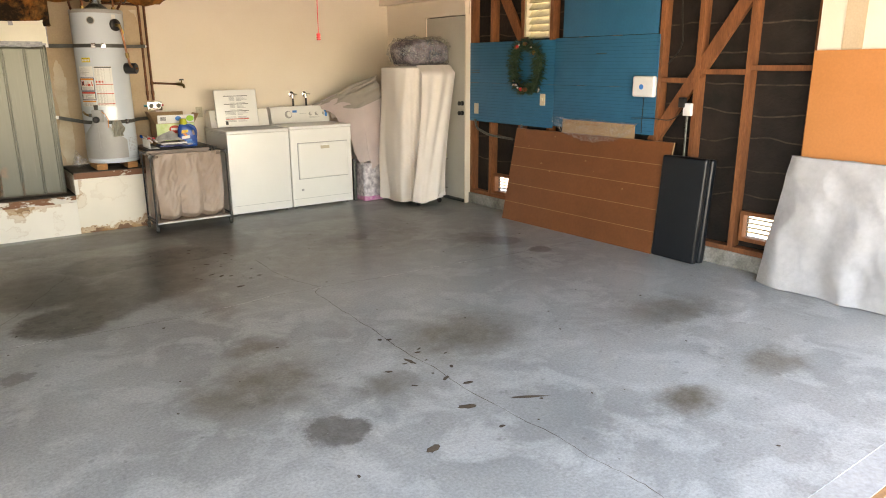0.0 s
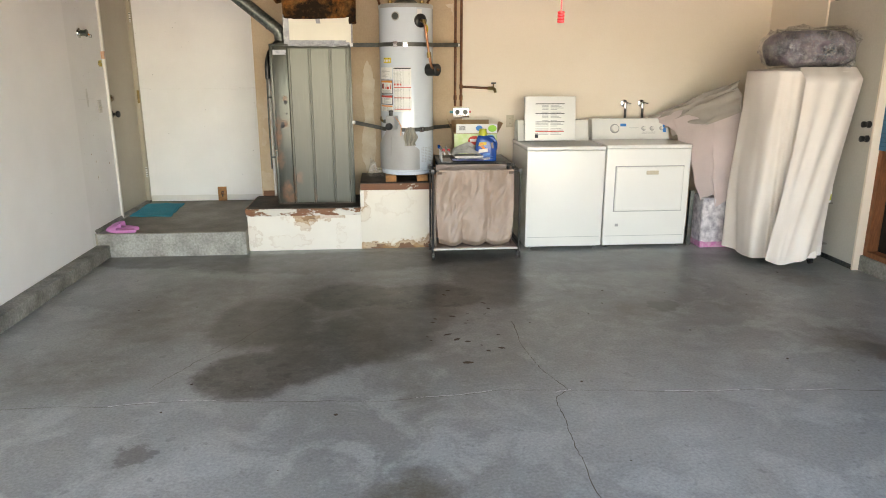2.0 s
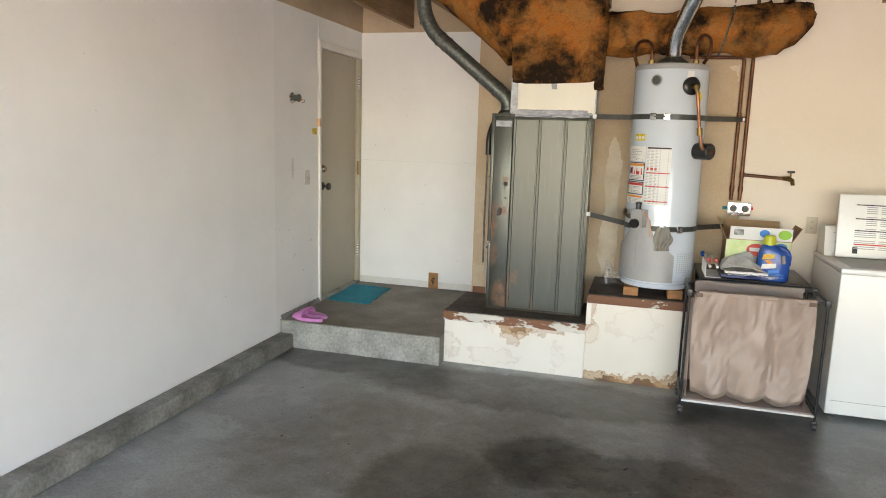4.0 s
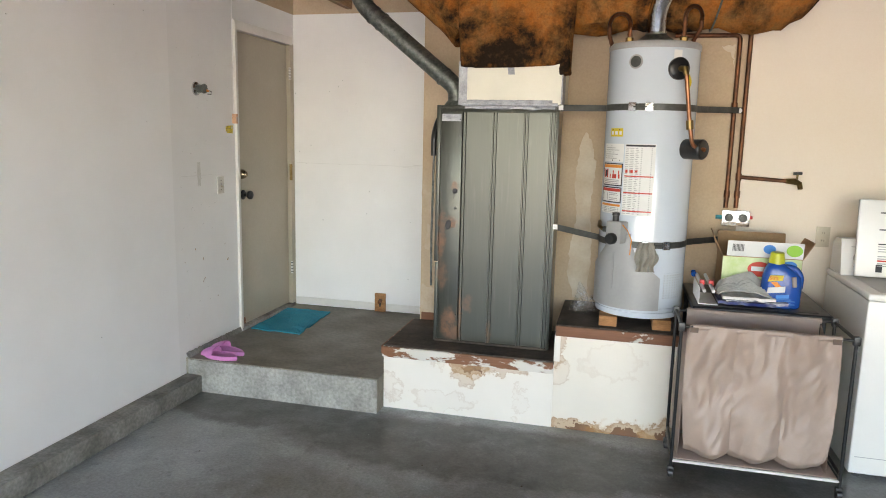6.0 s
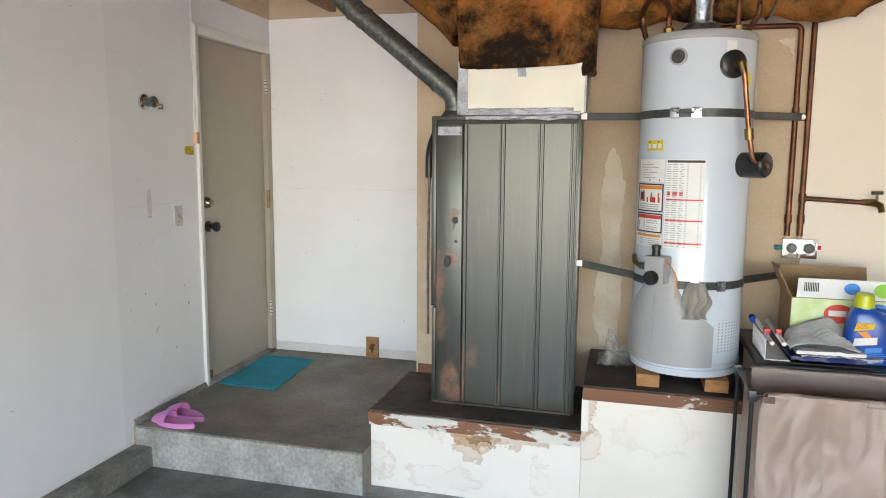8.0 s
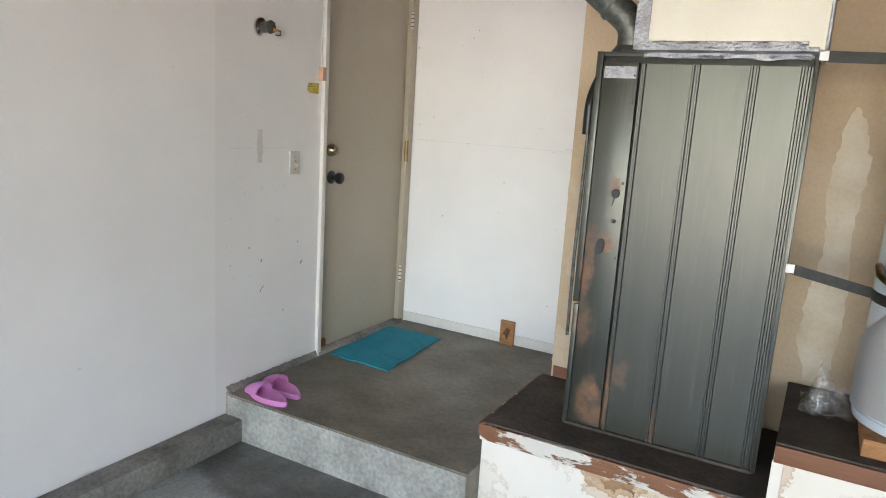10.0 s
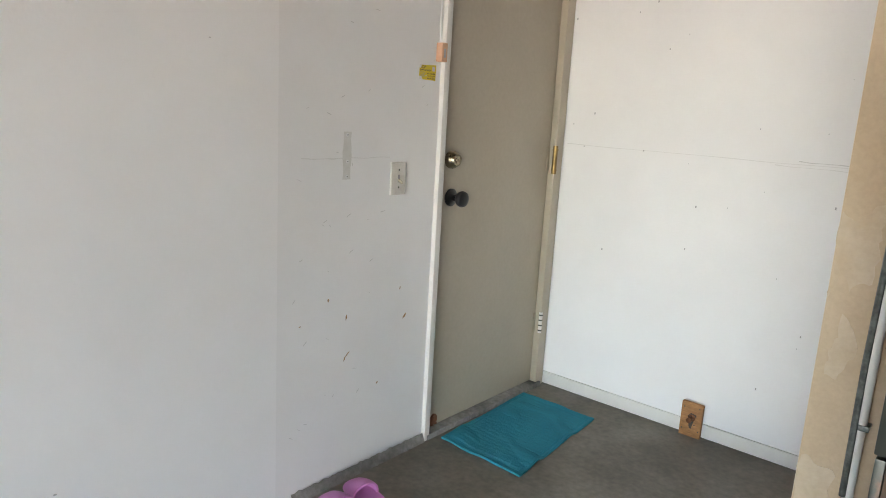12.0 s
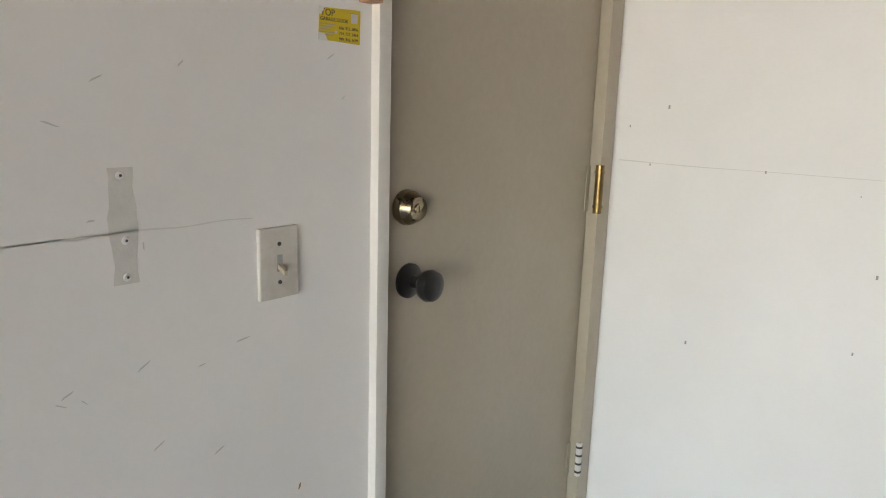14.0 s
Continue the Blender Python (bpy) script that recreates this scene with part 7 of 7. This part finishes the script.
def network_unit():
    x = E - 0.008
    t = thing("network_box", (x, 3.87, 1.39), "white rounded plastic network box on the blue panel", "network box")
    part("case", Shape().box(x - 0.05, 3.757, 1.305, x, 3.985, 1.482, 0.022, 4), "white_plastic", t)
    part("blue_dot", Shape().lathe([(0.022, 0), (0.022, 0.002)], 0, 0, 0, 20, Matrix.Translation((x - 0.05, 3.885, 1.39)) @ Matrix.Rotation(radians(-90), 4, "Y")), "blue_ink", t, "round blue mark")
    c = thing("cable", (x, 3.9, 1.1), "black cable hanging from the network box", "cable")
    part("cable", Shape().tube(bend([(x - 0.012, 3.88, 1.306), (x - 0.012, 3.885, 1.10), (x - 0.015, 3.88, 1.0)], 0.03), 0.004, 6), "black", c)
    part("cable", Shape().tube(bend([(x - 0.012, 4.0, 1.12), (x - 0.02, 3.8, 1.13), (E - 0.01, 3.6, 1.12), (E + 0.0, 3.48, 1.20)], 0.05), 0.004, 6), "black", c)
    b = thing("outlet_box", (E, 3.42, 1.23), "white outlet box with plug on a stud", "outlet")
    part("box", Shape().box(E - 0.035, 3.40, 1.17, E + 0.02, 3.47, 1.27, 0.004), "white_plastic", b)
    part("plug", Shape().box(E - 0.05, 3.455, 1.235, E - 0.005, 3.51, 1.315, 0.006), "black", b, "black power adapter")
    part("conduit", Shape().tube([(E - 0.012, 3.44, 1.17), (E - 0.012, 3.44, 0.85), (E + 0.03, 3.47, 0.5), (E + 0.03, 3.47, 0.17)], 0.010, 10), "galv", b)
    w = thing("loose_cable", (E + 0.05, 3.6, 1.9), "loose black cable between the studs", "cable")
    part("cable", Shape().tube(bend([(E + 0.03, 3.62, TOP), (E + 0.03, 3.60, 2.0), (E + 0.03, 3.56, 1.72), (E + 0.04, 3.70, 1.58)], 0.1), 0.006, 8), "black", w)
    g = thing("flexible_conduit", (E, 6.1, 0.9), "grey flexible conduit looping below the panel", "conduit")
    part("conduit", Shape().tube(bend([(E - 0.012, 6.21, 0.98), (E - 0.02, 6.17, 0.88), (E - 0.02, 5.95, 0.82), (E + 0.02, 5.6, 0.80)], 0.08), 0.013, 10), "galv", g)
    part("conduit", Shape().tube([(E - 0.012, 5.43, 0.97), (E - 0.012, 5.43, 0.72)], 0.011, 10), "galv", g)
network_unit()

def wall_vents():
    for y0, y1, z0, z1 in ((2.61, 2.88, 0.25, 0.43), (5.61, 5.90, 0.19, 0.36)):
        t = thing("foundation_vent", (XS, (y0 + y1) / 2, z0), "low wooden framed vent open to daylight", "vent")
        for b in ((y0 - 0.03, z0 - 0.03, y1 + 0.03, z0), (y0 - 0.03, z1, y1 + 0.03, z1 + 0.03), (y0 - 0.03, z0, y0, z1), (y1, z0, y1 + 0.03, z1)):
            part("frame", Shape().box(E + 0.03, b[0], b[1], XS, b[2], b[3], 0.002), "stud", t)
        for k in range(1, 5):
            z = z0 + (z1 - z0) * k / 5
            part("slat", Shape().box(XS + 0.005, y0, z - 0.006, XS + 0.02, y1, z + 0.006), "vent_paint", t)
    t = thing("louvred_vent", (XS, 5.26, 1.87), "cream wooden louvred wall vent", "vent")
    for b in ((5.075, 5.10), (5.42, 5.45)):
        part("frame", Shape().box(E + 0.01, b[0], 1.85, XS + 0.03, b[1], 2.5, 0.002), "vent_paint", t)
    for k in range(10):
        z = 1.87 + 0.068 * k
        part("slat", Shape().box(-0.006, 5.10, -0.045, 0.006, 5.42, 0.045, 0.002, 1, Matrix.Translation((XS - 0.02, 0, z)) @ Matrix.Rotation(radians(38), 4, "Y")), "vent_paint", t)
    # horizontal creases of the building paper
    for k in range(9):
        z = 0.55 + 0.22 * k
        tagged(part("paper_lap", Shape().sheet(lambda u, v: Vector((XS - 0.001 - 0.004 * v - 0.004 * noise.noise(Vector((u * 14, k, 0))), 2.45 + 3.85 * u, z + 0.012 * v + 0.07 * noise.noise(Vector((u * 5, k, 3))) + 0.03 * noise.noise(Vector((u * 17, k, 6))))), 60, 2, 0.001), "paper_edge", bpy.data.objects["sheathing"]))
wall_vents()

# ---- boards and covers leaning on the east wall ----
def leaning(name, label, category, foot, top, thick, material):
    """A board from two foot corners to two top corners."""
    t = thing(name, tuple((Vector(foot[0]) + Vector(foot[1])) / 2), label, category)
    return t, part("board", Shape().poly([foot[0], foot[1], top[1], top[0]], thick), material, t)

F0, F1, T0, T1 = Vector((5.30, 5.43, 0.0)), Vector((5.365, 3.565, 0.0)), Vector((5.475, 5.42, 0.935)), Vector((5.485, 3.50, 0.945))
t, bd = leaning("brown_board", "large brown hardboard sheet leaning on the studs", "board", (F0, F1), (T0, T1), (0.018, 0, 0.003), "brown_board")
for k in range(1, 5):
    a, b = F0.lerp(T0, k / 5), F1.lerp(T1, k / 5)
    part("groove", Shape().poly([a + Vector((-0.0012, 0, -0.0018)), b + Vector((-0.0012, 0, -0.0018)), b + Vector((-0.0012, 0, 0.0018)), a + Vector((-0.0012, 0, 0.0018))], (0.002, 0, 0)), "card", bd)
part("edge", Shape().poly([F1 + Vector((-0.001, -0.002, 0)), F1 + Vector((0.018, -0.002, 0)), T1 + Vector((0.018, -0.002, 0)), T1 + Vector((-0.001, -0.002, 0))], (0, 0.002, 0)), "card", bd, "pale worn edge")
rg = random.Random(3)
for k in range(7):
    u, v = rg.uniform(0.1, 0.9), rg.uniform(0.15, 0.95)
    p = F0.lerp(F1, u).lerp(T0.lerp(T1, u), v)
    part("chip", Shape().poly([p + Vector((-0.0015, 0, 0)), p + Vector((-0.0015, -0.03 * rg.random() - 0.008, 0.002)), p + Vector((-0.0008, -0.02, 0.012))], (0.002, 0, 0)), "card", bd)
c = thing("flat_cardboard", (5.49, 4.4, 0.945), "flattened cardboard sheet behind the board", "cardboard")
part("sheet", Shape().box(5.507, 3.93, 0.0, 5.515, 4.80, 1.065, 0.002), "card", c)
part("print", Shape().box(5.5035, 4.35, 1.03, 5.505, 4.72, 1.036), "block_wood", c)
f = thing("plastic_wrap", (5.48, 4.4, 1.0), "clear plastic film draped over the cardboard", "plastic film")
def drape(u, v):
    y = 4.90 - 1.02 * u
    sag = 0.2 * math.sin(math.pi * u) ** 0.5 * v
    return Vector((5.50 - 0.05 * math.sin(v * 2.2), y, 1.075 - sag + 0.012 * math.sin(u * 3.1) + 0.01 * noise.noise(Vector((u * 12, v * 4, 0))))) + noise.noise_vector(Vector((u * 9, v * 5, 1))) * 0.014
part("film", Shape().sheet(drape, 60, 16), "film", f, sharp=15)

p = thing("black_pad", (5.45, 3.32, 0), "folded black vinyl pad leaning on the wall", "pad")
def pad(x, lean, y0, y1, h, th):
    m = Matrix.Translation((x, 0, 0)) @ Matrix.Rotation(radians(lean), 4, "Y")
    return Shape().box(0, y0, 0.0, th, y1, h, 0.025, 4, m)
part("cushion", pad(5.36, 4.5, 3.14, 3.56, 0.855, 0.062), "black_vinyl", p)
part("cushion", pad(5.418, 4.5, 3.12, 3.55, 0.85, 0.062), "black_vinyl", p)
part("seam", Shape().tube([(5.362, 3.145, 0.03), (5.428, 3.115, 0.84)], 0.004, 6), "black", p)

o = thing("orange_board", (5.46, 1.9, 0), "plain orange board standing against the wall", "board")
part("board", Shape().poly([(5.42, 2.40, 0), (5.42, 1.45, 0), (5.462, 1.47, 1.675), (5.462, 2.43, 1.665)], (0.02, 0, 0)), "orange_board", o)
k = thing("covered_panel", (5.38, 2.0, 0), "panel covered with a grey-white cotton cloth", "covered panel")
part("panel", Shape().poly([(5.36, 2.40, 0.01), (5.36, 1.50, 0.01), (5.40, 1.50, 0.94), (5.40, 2.40, 0.94)], (0.012, 0, 0)), "card", k)
def throw(u, v):
    y = 2.47 - 1.02 * u
    if v < 0.06:
        return Vector((5.425 - 0.5 * v, y, 0.952 + 0.008 * noise.noise(Vector((y * 8, 0, 0)))))
    w = (v - 0.06) / 0.94
    fold = 0.012 * (1 - 2 * abs(noise.noise(Vector((y * 5, w * 4 + y * 2, 7))))) + 0.022 * math.sin(y * 17 + 2.5 * noise.noise(Vector((y * 3, w * 2, 0)))) * w + 0.012 * noise.noise(Vector((y * 6, w * 6, 3)))
    edge = max(0, 0.12 - u) / 0.12
    return Vector((5.393 - 0.075 * w - fold + 0.03 * edge * edge, y + 0.13 * w * (1 - 2.2 * u) * (1 if u < 0.45 else 0.0), 0.95 - 0.945 * w))
part("cloth", Shape().sheet(throw, 80, 50, 0.004), "cloth", k, "mottled grey-white cotton")

# ---- marks on the floor ----
rg = random.Random(11)
def crack(points, width=0.0022, n=40, material="dark_roof", label="hairline crack in the concrete"):
    P = [Vector((x, y, 0.0006)) for x, y in points]
    left, right = [], []
    for a, b in zip(P, P[1:]):
        d = (b - a).normalized()
        s = Vector((-d.y, d.x, 0))
        for i in range(n):
            q = a.lerp(b, i / n) + s * (0.022 * noise.noise(a.lerp(b, i / n) * 5) + 0.008 * noise.noise(a.lerp(b, i / n) * 31))
            w = width * (0.4 + rg.random())
            left.append(q + s * w)
            right.append(q - s * w)
    sh = Shape()
    vl, vr = [sh.bm.verts.new(q) for q in left], [sh.bm.verts.new(q) for q in right]
    for i in range(len(vl) - 1):
        sh.bm.faces.new((vl[i], vl[i + 1], vr[i + 1], vr[i]))
    part("crack", sh, material, floor, label)
crack([(W + 0.13, 4.47), (0.44, 4.44), (0.85, 4.46), (1.73, 4.38), (2.34, 4.44), (2.66, 4.43), (3.17, 4.36), (3.76, 4.34), (4.16, 4.29), (5.3, 4.22)], 0.0015, n=14)
crack([(2.56, 1.2), (2.56, 1.6), (2.53, 2.24), (2.53, 3.12), (2.56, 3.81), (2.56, 4.06), (2.60, 4.35), (2.66, 4.43), (2.59, 4.69), (2.55, 4.87), (2.56, 5.46)], 0.0017, n=14)
crack([(0.55, 4.62), (0.63, 4.77), (0.94, 5.33), (1.21, 5.86)], 0.0012, n=20)
for pts in ([(0.42, 4.447), (0.66, 4.455)], [(0.74, 4.463), (0.93, 4.455)], [(1.90, 4.40), (2.30, 4.443)], [(3.15, 4.37), (3.55, 4.352)], [(3.62, 4.35), (4.02, 4.318)], [(2.60, 4.40), (2.68, 4.437)]):
    crack(pts, 0.0022, n=26, material="white_plastic", label="pale chipped edge of a crack")
def spot(x, y, rx, ry, turn):
    m = Matrix.Translation((x, y, 0)) @ Matrix.Rotation(radians(turn), 4, "Z")
    ring = lambda k, z: [m @ Vector((rx * k * math.cos(a) * (1 + 0.45 * noise.noise(Vector((x * 9 + math.cos(a) * 2, y * 9 + math.sin(a) * 2, 0)))), ry * k * math.sin(a) * (1 + 0.5 * noise.noise(Vector((x * 7 + math.cos(a) * 3, y * 7, math.sin(a) * 3)))), z)) for a in arc(23, 0, math.tau)[:-1]]
    part("tar_spot", Shape().rings([ring(1, 0.0002), ring(0.9, 0.0012), ring(0.5, 0.0016)]), "dark_roof", floor, "dark dried drip")
for x, y, a, b, r in ((2.41, 2.34, 0.045, 0.022, -20), (2.71, 2.24, 0.10, 0.012, -30), (2.42, 2.10, 0.016, 0.012, 0), (2.475, 2.94, 0.012, 0.05, 10), (2.51, 2.65, 0.03, 0.012, 30), (2.57, 2.54, 0.03, 0.013, -10), (2.545, 3.27, 0.018, 0.012, 0),
                      (2.06, 2.13, 0.04, 0.02, 20), (2.50, 3.30, 0.014, 0.014, 0), (2.206, 4.80, 0.03, 0.016, 0), (2.18, 5.14, 0.025, 0.012, 40), (2.24, 5.10, 0.018, 0.010, 0), (2.13, 5.22, 0.03, 0.01, 20), (2.62, 2.75, 0.02, 0.01, 60)):
    spot(x, y, a, b, r)
for x0, x1, y0, y1, n in ((2.3, 2.7, 2.4, 3.2, 7), (2.0, 2.45, 4.9, 6.1, 16)):
    for k in range(n):
        r = rg.uniform(0.006, 0.022)
        spot(rg.uniform(x0, x1), rg.uniform(y0, y1), r, r * rg.uniform(0.25, 0.6), rg.uniform(-50, 30))
for k in range(60):
    r = rg.uniform(0.003, 0.011)
    spot(rg.uniform(-0.4, 5.2), rg.uniform(1.2, 6.8), r, r * rg.uniform(0.5, 1), rg.uniform(0, 180))
